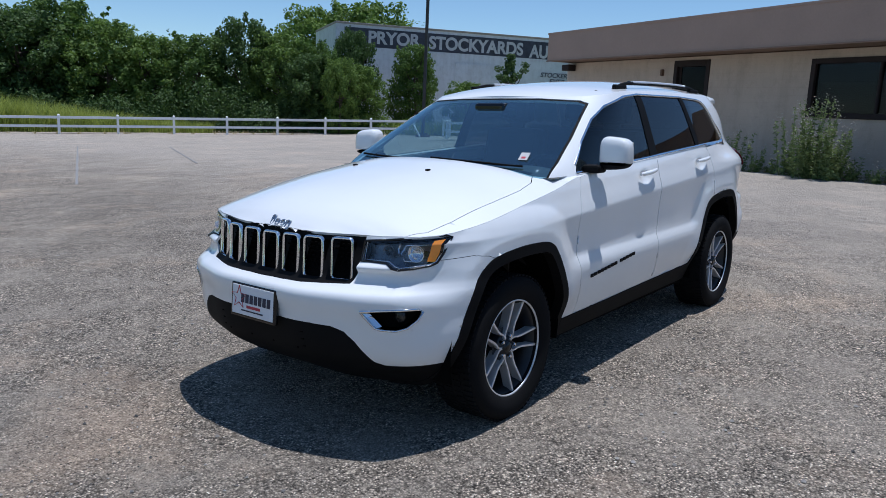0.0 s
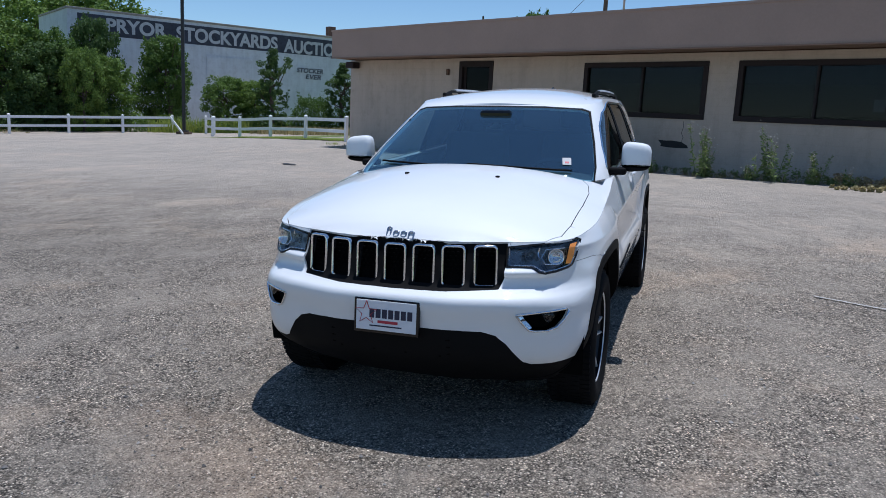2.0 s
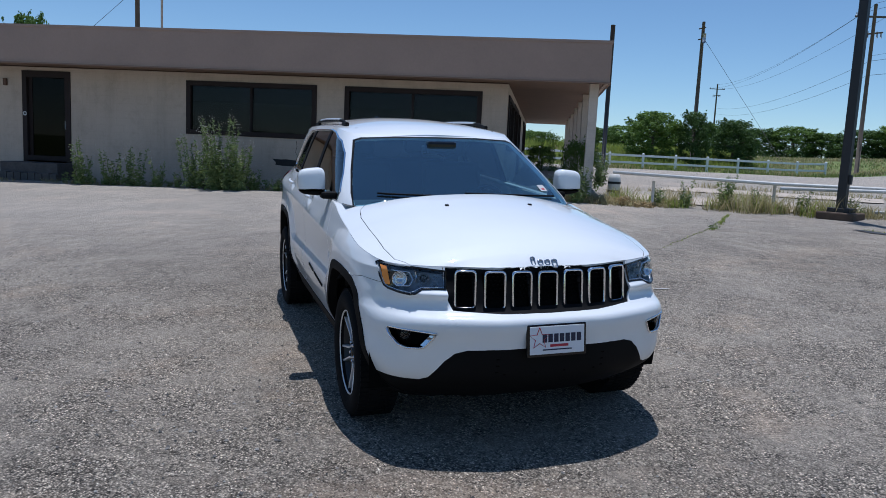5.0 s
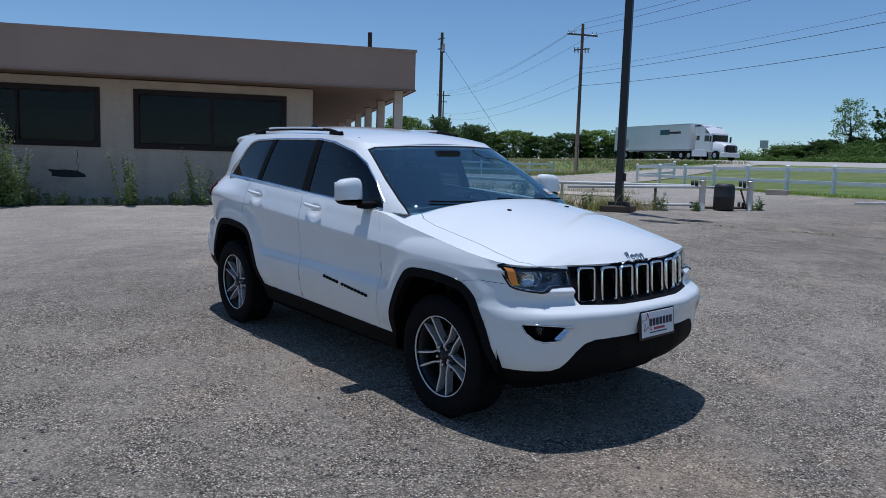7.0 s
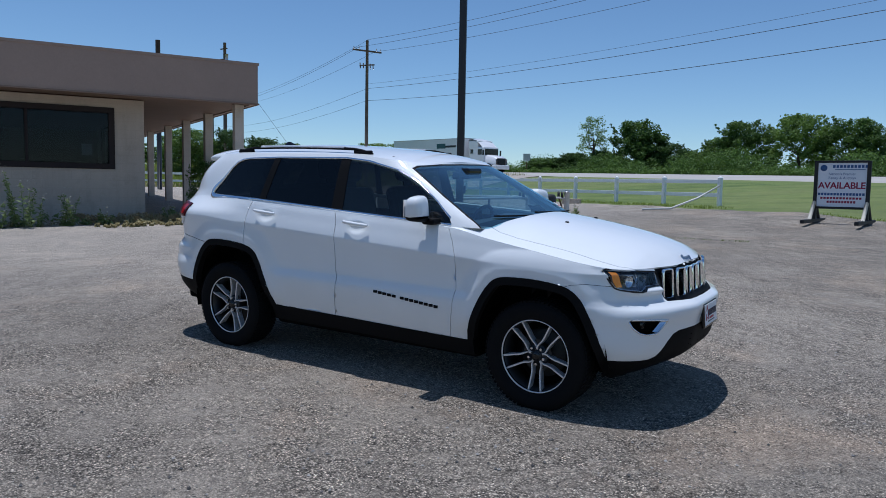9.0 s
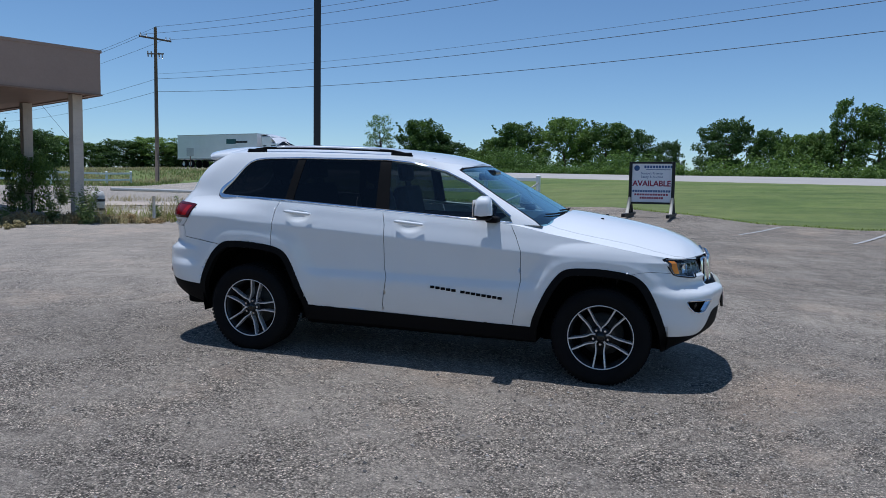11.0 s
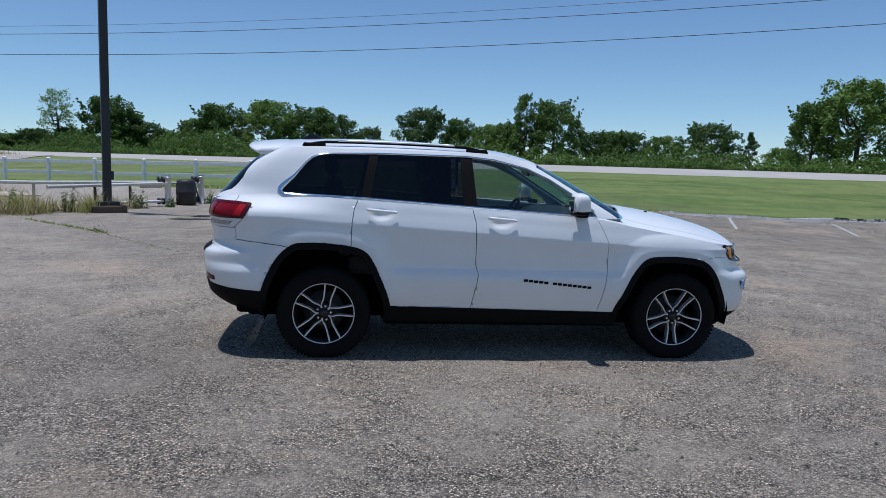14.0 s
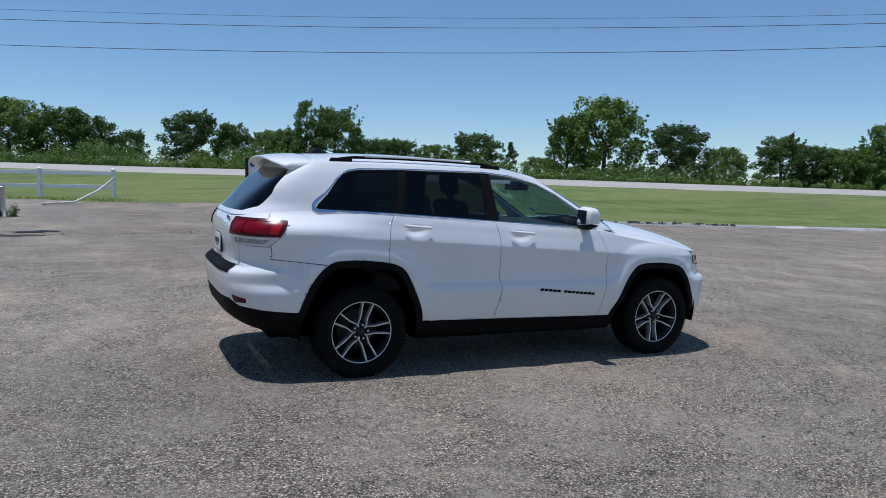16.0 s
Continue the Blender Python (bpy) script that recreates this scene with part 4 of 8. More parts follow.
BUMP_SEAM_R = [(-1.62, 0.80), (-1.70, 0.87), (-1.79, 0.89), (-2.0, 0.908), (-2.155, 0.922), (-2.16, 1.012), (-2.27, 1.012), (-2.27, 0.86), (-2.6, 0.85), (-2.6, 0.1), (-1.62, 0.1)]
SKIRT_R = [(-1.8, 0.1), (-1.8, 0.50), (-1.95, 0.522), (-2.2, 0.54), (-2.36, 0.56), (-2.41, 0.60), (-2.6, 0.60), (-2.6, 0.1)]

for poly, ax, where in ((ARCH_F, "y", MID_ONLY), (ARCH_R, "y", MID_ONLY), (IN_F, "y", MID_ONLY), (IN_R, "y", MID_ONLY), (DOOR_F, "y", MID_ONLY), (DOOR_R, "y", MID_ONLY), (SILL, "y", MID_ONLY),
                        (LAMP, "x", FRONT_ONLY), (GRILLE, "x", FRONT_ONLY), (FOG, "x", FRONT_ONLY), (SKIRT_F, "x", FRONT_ONLY), (BUMP_SEAM_F, "y", FRONT_ONLY),
                        (TAIL_SIDE, "y", REAR_ONLY), (TAIL_CLEAR, "y", REAR_ONLY), (TAIL_CORE, "y", REAR_ONLY), (TAIL_END, "y", REAR_ONLY), (REVERSE, "y", REAR_ONLY), (BUMP_SEAM_R, "y", lambda c: c.x < -1.6), (SKIRT_R, "y", lambda c: c.x < -1.7)):
    cut(lower, poly, ax, where)
cut(lower, [(0.50, 0.7), (0.50, 1.5), (0.78, 1.5), (0.78, 0.7)], "x", REAR_ONLY)
for a in (0.525, 0.575, 0.60, 0.655, 0.662):
    cut(lower, [(a, 0.84), (a, 1.3)], "x", lambda c: c.x < -2.1)
bmesh.ops.remove_doubles(lower, verts=lower.verts, dist=0.0016)
ZY = lambda c: (c.y, c.z)
XZ = lambda c: (c.x, c.z)


def which(c):
    if abs(c.y) > 0.5 and (inside(XZ(c), IN_F) or inside(XZ(c), IN_R)):
        return "arch"
    if abs(c.y) > 0.5 and inside(XZ(c), ARCH_F):
        return "flare_f"
    if abs(c.y) > 0.5 and inside(XZ(c), ARCH_R):
        return "flare_r"
    if c.x > 1.6 and inside(ZY(c), LAMP):
        return "lamp"
    if c.x > 1.6 and inside(ZY(c), GRILLE):
        return "grille"
    if c.x > 1.6 and inside(ZY(c), FOG):
        return "fog"
    if c.x > 1.6 and inside(ZY(c), SKIRT_F):
        return "skirt_f"
    if c.x < -1.9 and inside(XZ(c), TAIL_SIDE) and c.y > 0.5:
        if inside(XZ(c), TAIL_END):
            return "tail_end"
        return "tail_core" if inside(XZ(c), TAIL_CORE) and c.y > 0.525 and not 0.655 < c.y < 0.662 else "tail"
    if c.x < -1.9 and inside(XZ(c), TAIL_CLEAR) and c.y > 0.525:
        return "reverse" if inside(XZ(c), REVERSE) and c.y > 0.575 else "tail_clear"
    if c.x < -2.15 and 0.86 < c.z < 1.012 and c.y > 0.60:
        return "bumper_r"
    if c.x < -1.75 and inside(XZ(c), SKIRT_R):
        return "skirt_r"
    if inside(XZ(c), SILL):
        return "sill"
    if inside(XZ(c), DOOR_F):
        return "door_f"
    if inside(XZ(c), DOOR_R):
        return "door_r"
    if c.x > 1.6 and inside(XZ(c), BUMP_SEAM_F):
        return "bumper_f"
    if c.x < -1.6 and inside(XZ(c), BUMP_SEAM_R):
        return "bumper_r"
    if c.x > 0.7:
        return "nose" if (c.x > 1.75 and c.y < 0.53) else "fender"
    return "gate" if (c.x < -2.15 and c.y < 0.78) else "quarter"


sorted_faces = {}
lower.verts.index_update()
for f in lower.faces:
    sorted_faces.setdefault(which(f.calc_center_median()), []).append(f)
S = lambda k: sorted_faces.get(k, [])
front_bumper = panel("front_bumper", lower, S("bumper_f") + S("nose"), CAR_WHITE, "both", "white painted front bumper", gap=0.0012)[0]
panel("front_fender", lower, S("fender"), CAR_WHITE, "pair", "white front wing", gap=0.0014)
front_doors = panel("front_door", lower, S("door_f"), CAR_WHITE, "pair", "closed white front door")
rear_doors = panel("rear_door", lower, S("door_r"), CAR_WHITE, "pair", "closed white rear door")
panel("quarter_panel", lower, S("quarter"), CAR_WHITE, "pair", "white rear quarter panel")
tailgate = panel("tailgate", lower, S("gate"), CAR_WHITE, "both", "closed white tailgate")[0]
rear_bumper = panel("rear_bumper", lower, S("bumper_r"), CAR_WHITE, "both", "white painted rear bumper")[0]
panel("lower_front_bumper", lower, S("skirt_f"), CLAD, "both", "black plastic lower bumper", gap=0.0)
panel("lower_rear_bumper", lower, S("skirt_r"), CLAD, "both", "black plastic lower bumper", gap=0.0)
panel("sill_cladding", lower, S("sill"), CLAD, "pair", "black plastic sill", gap=0.0, push=0.006)
lamps = panel("headlight", lower, S("lamp"), LENS, "pair", "clear headlight with amber side marker", gap=0.001, lip=0.0)
panel_grille = panel("grille", lower, S("grille"), PIT_BLACK, "both", "black grille with seven chrome-ringed slots", gap=0.0, lip=0.0, push=-0.035)[0]
fogs = panel("fog_pocket", lower, S("fog"), PIT_BLACK, "pair", "black fog-lamp pocket", gap=0.0, lip=0.0, push=-0.05)
tails = panel("tail_light", lower, S("tail"), DARK_RED, "pair", "red tail light in a dark red surround", gap=0.0, lip=0.02, push=0.012)
for name, key, mat_, label, lip, push in (("lamp_lens", "tail_core", RED_LENS, "deep red lens", 0.006, 0.009), ("side_lens", "tail_end", BRIGHT_RED, "bright red end lens", 0.006, 0.011),
                                          ("lens_frame", "tail_clear", FRAME_WHITE, "white frame of the reversing lamp", 0.02, 0.008), ("reverse_lens", "reverse", WHITE_LENS, "clear reversing lens", 0.004, 0.002)):
    for ob, p in zip(panel(name, lower, S(key), mat_, "pair", label, gap=0.0, lip=lip, push=push), tails):
        ob.parent = p

# deck: hood, cowl, wing tops
HOOD_CUT = [(2.4, -0.1), (2.4, 0.60), (2.06, 0.66), (1.95, 0.735), (1.8, 0.755), (1.5, 0.765), (1.25, 0.76), (1.10, 0.735), (1.0, 0.68), (1.03, 0.55), (1.08, 0.35), (1.105, 0.15), (1.11, -0.1)]
COWL_CUT = [(1.11, -0.1), (1.105, 0.15), (1.08, 0.35), (1.03, 0.55), (1.0, 0.68), (0.93, 0.745), (0.78, 0.79), (0.86, 0.4), (0.88, -0.1)]
cut(deck, HOOD_CUT, "z", ALL)
cut(deck, COWL_CUT, "z", ALL)
bmesh.ops.remove_doubles(deck, verts=deck.verts, dist=0.0016)
XY = lambda c: (c.x, c.y)
hood = panel("hood", deck, take(deck, lambda c: inside(XY(c), HOOD_CUT)), CAR_WHITE, "both", "smooth white hood")[0]
panel("cowl", deck, take(deck, lambda c: inside(XY(c), COWL_CUT)), CLAD, "both", "black cowl grille", push=-0.03, gap=0.0)
panel("wing_top", deck, take(deck, lambda c: not inside(XY(c), HOOD_CUT) and not inside(XY(c), COWL_CUT) and not (c.x < 0.9 and c.y < 0.76)), CAR_WHITE, "pair", gap=0.0015)

# cabin: glass, pillars, roof
GLASS = [(0.755, 1.178), (-0.27, 1.230), (-1.19, 1.278), (-1.782, 1.297), (-1.806, 1.306), (-1.797, 1.325), (-1.712, 1.413), (-1.626, 1.526), (-1.575, 1.573), (-1.52, 1.596), (-1.44, 1.608), (-1.07, 1.62), (-0.33, 1.622), (-0.1, 1.602), (0.18, 1.543), (0.37, 1.463), (0.58, 1.335), (0.73, 1.215)]
B_POST = [(-0.235, 1.1), (-0.295, 1.7), (-0.385, 1.7), (-0.355, 1.1)]
C_POST = [(-1.135, 1.1), (-1.04, 1.7), (-1.105, 1.7), (-1.215, 1.1)]
SCREEN = [(-0.05, 1.12), (-0.05, 1.592), (0.3, 1.59), (0.56, 1.578), (0.615, 1.56), (0.645, 1.49), (0.70, 1.36), (0.745, 1.23), (0.76, 1.12)]
SCREEN_IN = [(-0.05, 1.15), (-0.05, 1.584), (0.3, 1.582), (0.552, 1.571), (0.604, 1.555), (0.635, 1.488), (0.690, 1.358), (0.735, 1.23), (0.749, 1.15)]
BACK = [(-0.05, 1.255), (0.50, 1.262), (0.60, 1.30), (0.63, 1.40), (0.60, 1.55), (0.54, 1.598), (-0.05, 1.60)]
CAB_SIDE = lambda c: c.y > 0.45 and -2.0 < c.x
cut(cabin, GLASS, "y", CAB_SIDE)
cut(cabin, B_POST, "y", CAB_SIDE)
cut(cabin, C_POST, "y", CAB_SIDE)
cut(cabin, SCREEN, "x", lambda c: c.x > 0.15)
cut(cabin, SCREEN_IN, "x", lambda c: c.x > 0.15)
cut(cabin, BACK, "x", lambda c: c.x < -1.7)
bmesh.ops.remove_doubles(cabin, verts=cabin.verts, dist=0.0016)


def cab_which(c):
    if c.x > 0.15 and inside(ZY(c), SCREEN) and c.x > 0.94 - (c.z - 1.2) * 1.86 - 0.2:
        return "screen" if inside(ZY(c), SCREEN_IN) else "border"
    if c.x < -1.75 and inside(ZY(c), BACK):
        return "back"
    if c.y > 0.45 and inside(XZ(c), GLASS):
        if inside(XZ(c), B_POST) or inside(XZ(c), C_POST):
            return "post" if c.x > -0.7 else "post_c"
        return "glass_f" if c.x > -0.3 else "glass_r" if c.x > -1.12 else "glass_q"
    return "frame"


cab_faces = {}
cabin.verts.index_update()
for f in cabin.faces:
    cab_faces.setdefault(cab_which(f.calc_center_median()), []).append(f)
panel("windscreen", cabin, cab_faces["screen"], SCREEN_GLASS, "both", "clear windscreen", gap=0.0, lip=0.0, push=-0.004)
panel("screen_border", cabin, cab_faces["border"], CLAD, "both", "black printed windscreen edge", gap=0.0, lip=0.0, push=-0.004)
panel("rear_window", cabin, cab_faces["back"], TINT, "both", "dark tinted rear window", gap=0.0, lip=0.0, push=-0.004)
panel("front_side_window", cabin, cab_faces["glass_f"], CLEAR, "pair", "clear side window", gap=0.0, lip=0.0, push=-0.006)
panel("rear_side_window", cabin, cab_faces["glass_r"], TINT, "pair", "dark tinted side window", gap=0.0, lip=0.0, push=-0.006)
panel("quarter_window", cabin, cab_faces["glass_q"], TINT, "pair", "dark tinted quarter window", gap=0.0, lip=0.0, push=-0.006)
panel("door_post", cabin, cab_faces["post"], CLAD, "pair", "black window post", gap=0.0, lip=0.01, push=-0.002)
panel("door_post", cabin, cab_faces["post_c"], CLAD, "pair", "black window post", gap=0.0, lip=0.01, push=-0.002)
panel("cabin_frame", cabin, cab_faces["frame"], CAR_WHITE, "both", "white pillars and roof rails", gap=0.0, lip=0.03)
roof_cap.verts.index_update()
panel("roof", roof_cap, roof_cap.faces[:], CAR_WHITE, "both", "white roof", gap=0.0, lip=0.0)


def mirrored_pair(name, make, material, label="", parent=None, smooth=False):
    out = []
    for s in (1, -1):
        bm = make()
        if s < 0:
            bmesh.ops.scale(bm, vec=(1, -1, 1), verts=bm.verts)
            bmesh.ops.reverse_faces(bm, faces=bm.faces)
        out.append(part(name, bm, material, parent[0 if s > 0 else 1] if isinstance(parent, (list, tuple)) else parent or car, label, smooth))
    return out


# wheel-arch flares: a moulding cut to the arch, turned into the wheel well
for k in ("flare_f", "flare_r"):
    panel("wheel_arch_flare", lower, S(k), CLAD, "pair", "black plastic wheel-arch flare", gap=0.0, lip=0.055, push=0.005)


def wheel_well(c):
    bm = bmesh.new()
    rows = []
    for i in range(25):
        a = math.pi * (-0.08 + 1.16 * i / 24)
        rows.append([(c + 0.478 * math.cos(a), y, 0.41 + 0.478 * math.sin(a)) for y in (0.86, 0.7, 0.52)])
    bm.free()
    bm = grid_mesh(rows)
    bmesh.ops.contextual_create(bm, geom=[e for e in bm.edges if all(abs(v.co.y - 0.52) < 1e-4 for v in e.verts)])
    return bm


for c in (AXLE, -AXLE):
    mirrored_pair("wheel_well", lambda: wheel_well(c), PIT_BLACK)

part("underbody", box(-2.1, 1.85, -0.5, 0.5, 0.25, 0.40, 0.03), PIT_BLACK, car, "black underbody")
mirrored_pair("side_member", lambda: box(-0.98, 0.98, 0.45, 0.80, 0.25, 0.40, 0.03), PIT_BLACK)
mirrored_pair("side_member", lambda: box(-2.15, -1.94, 0.45, 0.78, 0.33, 0.60, 0.03), PIT_BLACK)
part("splash_shield", box(0.95, 1.93, -0.58, 0.58, 0.23, 0.42, 0.04), PIT_BLACK, car, "black splash shield")
mirrored_pair("side_member", lambda: box(1.90, 2.0, 0.45, 0.70, 0.36, 0.60, 0.03), PIT_BLACK)
part("firewall", box(0.78, 0.9, -0.8, 0.8, 0.4, 1.12), PIT_BLACK, car)
part("engine_bay", box(0.9, 2.02, -0.5, 0.5, 0.4, 0.9), PIT_BLACK, car)
part("cabin_floor", box(-0.92, 0.8, -0.81, 0.81, 0.40, 0.46), CABIN, car)
part("load_floor", box(-2.05, -0.9, -0.5, 0.5, 0.46, 0.80), CABIN, car)
part("headliner", box(-1.85, 0.05, -0.55, 0.55, 1.63, 1.645), DASH, car)
mirrored_pair("door_lining", lambda: box(-0.88, 0.75, 0.77, 0.81, 0.46, 1.13), CABIN)
mirrored_pair("side_lining", lambda: box(-1.85, -0.9, 0.73, 0.77, 0.96, 1.13), CABIN)

# wheels
def tread_block():
    return box(-0.016, 0.016, -0.026, 0.026, -0.004, 0.004, 0.002)


def spoke_mesh(a, lean):
    """One spoke: from the hub out to the rim, bent near the hub, bevelled face."""
    bm = bmesh.new()
    pts = ((0.035, 0.022), (0.055, 0.0335), (0.072, 0.0335), (0.095, 0.0295), (0.125, 0.0295), (0.243, 0.0455))
    widths = (0.0038, 0.0046, 0.0050, 0.0056, 0.0060, 0.0070)
    rows = []
    for (r, off), w in zip(pts, widths):
        y = 0.072 + 0.022 * (r / 0.24) ** 2
        row = []
        for d, dy in ((-w, -0.05), (-w, -0.004), (-w * 0.75, 0.0), (w * 0.75, 0.0), (w, -0.004), (w, -0.05)):
            x, z = r, lean * off + d
            row.append((x * math.cos(a) - z * math.sin(a), y + dy, x * math.sin(a) + z * math.cos(a)))
        rows.append(row)
    g = grid_mesh(rows)
    bmesh.ops.recalc_face_normals(g, faces=g.faces)
    bm.free()
    return g


def build_wheel(turn):
    """A wheel about the origin, face towards +y."""
    w = new("wheel")
    tyre = [(0.236, 0.085), (0.243, 0.108), (0.258, 0.118), (0.285, 0.126), (0.318, 0.128), (0.338, 0.122), (0.354, 0.110), (0.362, 0.094), (0.365, 0.0), (0.362, -0.092), (0.349, -0.115), (0.30, -0.128), (0.243, -0.108), (0.236, -0.085)]
    part("tyre", lathe(tyre, 64), RUBBER, w, "black all-terrain tyre")
    part("rim", lathe([(0.247, 0.100), (0.247, 0.094), (0.240, 0.088), (0.228, 0.070), (0.215, 0.02), (0.21, -0.09), (0.236, -0.1)], 64), GREY_ALLOY, w, "dark grey alloy barrel")
    part("rim_lip", lathe([(0.2445, 0.100), (0.2435, 0.109), (0.2370, 0.1085), (0.2355, 0.103)], 64), SILVER, w, "machined silver rim edge")
    part("brake_disc", lathe([(0.0, -0.03), (0.16, -0.03), (0.165, -0.036), (0.165, -0.05), (0.0, -0.05)], 40), STEEL, w)
    part("backing_plate", lathe([(0.0, -0.055), (0.215, -0.055)], 32), PIT_BLACK, w)
    part("hub_face", lathe([(0.0, 0.050), (0.030, 0.050), (0.034, 0.046), (0.036, 0.034), (0.068, 0.030), (0.074, 0.022), (0.078, -0.03)], 40), GREY_ALLOY, w)
    part("centre_cap", lathe([(0.0, 0.058), (0.022, 0.056), (0.028, 0.051), (0.029, 0.046)], 28), GLOSS_BLACK, w, "dark centre cap")
    for k in range(5):
        a = turn + 2 * math.pi * k / 5 + math.pi / 2
        for lean in (-1, 1):
            part("spoke", spoke_mesh(a, lean), SILVER, w, "machined silver spoke")
        b = a + math.pi / 5
        web = grid_mesh([[(r * math.cos(b + s), 0.026 - 0.03 * (r - 0.05), r * math.sin(b + s)) for s in (-h, 0, h)] for r, h in ((0.06, 0.3), (0.09, 0.26), (0.105, 0.18))])
        part("pocket", web, GREY_ALLOY, w)
        nut = lathe([(0.0, 0.050), (0.008, 0.050), (0.010, 0.046), (0.010, 0.02)], 6, False)
        bmesh.ops.translate(nut, verts=nut.verts, vec=(0.056 * math.cos(a), 0.006, 0.056 * math.sin(a)))
        part("lug_nut", nut, CHROME, w)
    for ob in w.children:
        if ob.name.split(".")[0] in ("hub_face", "centre_cap", "pocket", "lug_nut"):
            ob.location.y = 0.030
    return w


block_me = bpy.data.meshes.new("tread_block")
tb = tread_block()
tb.to_mesh(block_me)
tb.free()
block_me.materials.append(RUBBER)
for cx, sgn, turn in ((AXLE, -1, 0.628), (-AXLE, -1, 0.222), (AXLE, 1, 0.3), (-AXLE, 1, 0.9)):
    w = build_wheel(turn)
    w.parent = car
    w.matrix_basis = pose(cx, sgn * (0.772 if cx > 0 else 0.795), HUB_Z, 0, 0, 0 if sgn > 0 else 180)
    bm = bmesh.new()
    for k in range(72):
        for row, y in enumerate((-0.085, -0.03, 0.03, 0.085)):
            a = 2 * math.pi * (k + 0.5 * (row % 2)) / 72
            add_box(bm, -0.010, 0.010, y - 0.022, y + 0.022, 0.359, 0.368, 0, pose(0, 0, 0, 0, math.degrees(a), 0))
    part("tread", bm, RUBBER, w)["kind"] = "stuff"


# grille slots
def ring_bm(w, h, r, thick, deep):
    """A rounded rectangular frame in the y-z plane, facing +x."""
    def loop(w_, h_, r_):
        out = []
        for qx, qz, a0 in ((1, 1, 0), (-1, 1, 90), (-1, -1, 180), (1, -1, 270)):
            for k in range(5):
                a = radians(a0 + 90 * k / 4)
                out.append((qx * (w_ / 2 - r_) + r_ * math.cos(a), qz * (h_ / 2 - r_) + r_ * math.sin(a)))
        return out
    bm = bmesh.new()
    rings = []
    for d, x in ((0, -deep), (0, 0.0), (thick * 0.5, thick * 0.45), (thick, 0.0), (thick, -deep)):
        rings.append([bm.verts.new((x, a, b)) for a, b in loop(w - 2 * d, h - 2 * d, max(0.004, r - d))])
    for p, q in zip(rings, rings[1:]):
        for k in range(len(p)):
            bm.faces.new((p[k], p[(k + 1) % len(p)], q[(k + 1) % len(p)], q[k])).smooth = True
    return bm


SLOT_H = 0.196
for i in range(7):
    y = (i - 3) * 0.1432
    zc = 0.843 + 0.003 * abs(i - 3)
    x = on_front(y, zc)
    turn = math.degrees(math.atan2(on_front(abs(y) - 0.05, zc) - on_front(abs(y) + 0.05, zc), 0.1)) * (1 if y >= 0 else -1) if abs(y) > 0.06 else 0
    m = pose(x + 0.008, y, zc, 0, -4, turn)
    bm = ring_bm(0.112, SLOT_H, 0.024, 0.011, 0.014)
    bmesh.ops.transform(bm, matrix=m, verts=bm.verts)
    part("slot_ring", bm, CHROME, panel_grille, "chrome slot ring")
    bm = bmesh.new()
    for k in range(9):
        for c in range(4):
            o = (k % 2) * 0.011
            add_box(bm, -0.034, -0.022, -0.045 + c * 0.0235 + o, -0.034 + c * 0.0235 + o, -0.08 + k * 0.02, -0.073 + k * 0.02)
    bmesh.ops.transform(bm, matrix=m, verts=bm.verts)
    part("slot_mesh", bm, PIT_BLACK, panel_grille)


def patch(name, poly, material, parent, push, axis="x"):
    """A piece of the lower body sheet inside a polygon, moved in or out."""
    bm = grid_mesh(low_rows)
    cut(bm, poly, axis, FRONT_ONLY if axis == "x" else ALL)
    faces = take(bm, lambda c: c.x > 1.6 and inside(ZY(c), poly))
    out = panel(name, bm, faces, material, "pair", gap=0.0, lip=0.0, push=push, parent=car)
    bm.free()
    for ob, p in zip(out, parent):
        ob.parent = p
    return out


# black surround between the slots
bm = bmesh.new()
rows = []
for k in range(41):
    y = -0.52 + 1.04 * k / 40
    e = 1 - 0.03 * (abs(y) / 0.52) ** 3
    rows.append([(on_front(y, 0.738 + 0.216 * j / 8) - 0.012, y, 0.738 + 0.216 * j / 8 * e) for j in range(9)])
bm.free()
surround_bm = grid_mesh(rows)
for f in list(surround_bm.faces):
    c = f.calc_center_median()
    for i in range(7):
        if abs(c.y - (i - 3) * 0.1432) < 0.044 and abs(c.z - 0.843) < 0.085:
            surround_bm.faces.remove(f)
            break
bmesh.ops.recalc_face_normals(surround_bm, faces=surround_bm.faces)
part("grille_surround", surround_bm, CLAD, panel_grille, "gloss black grille surround", True)

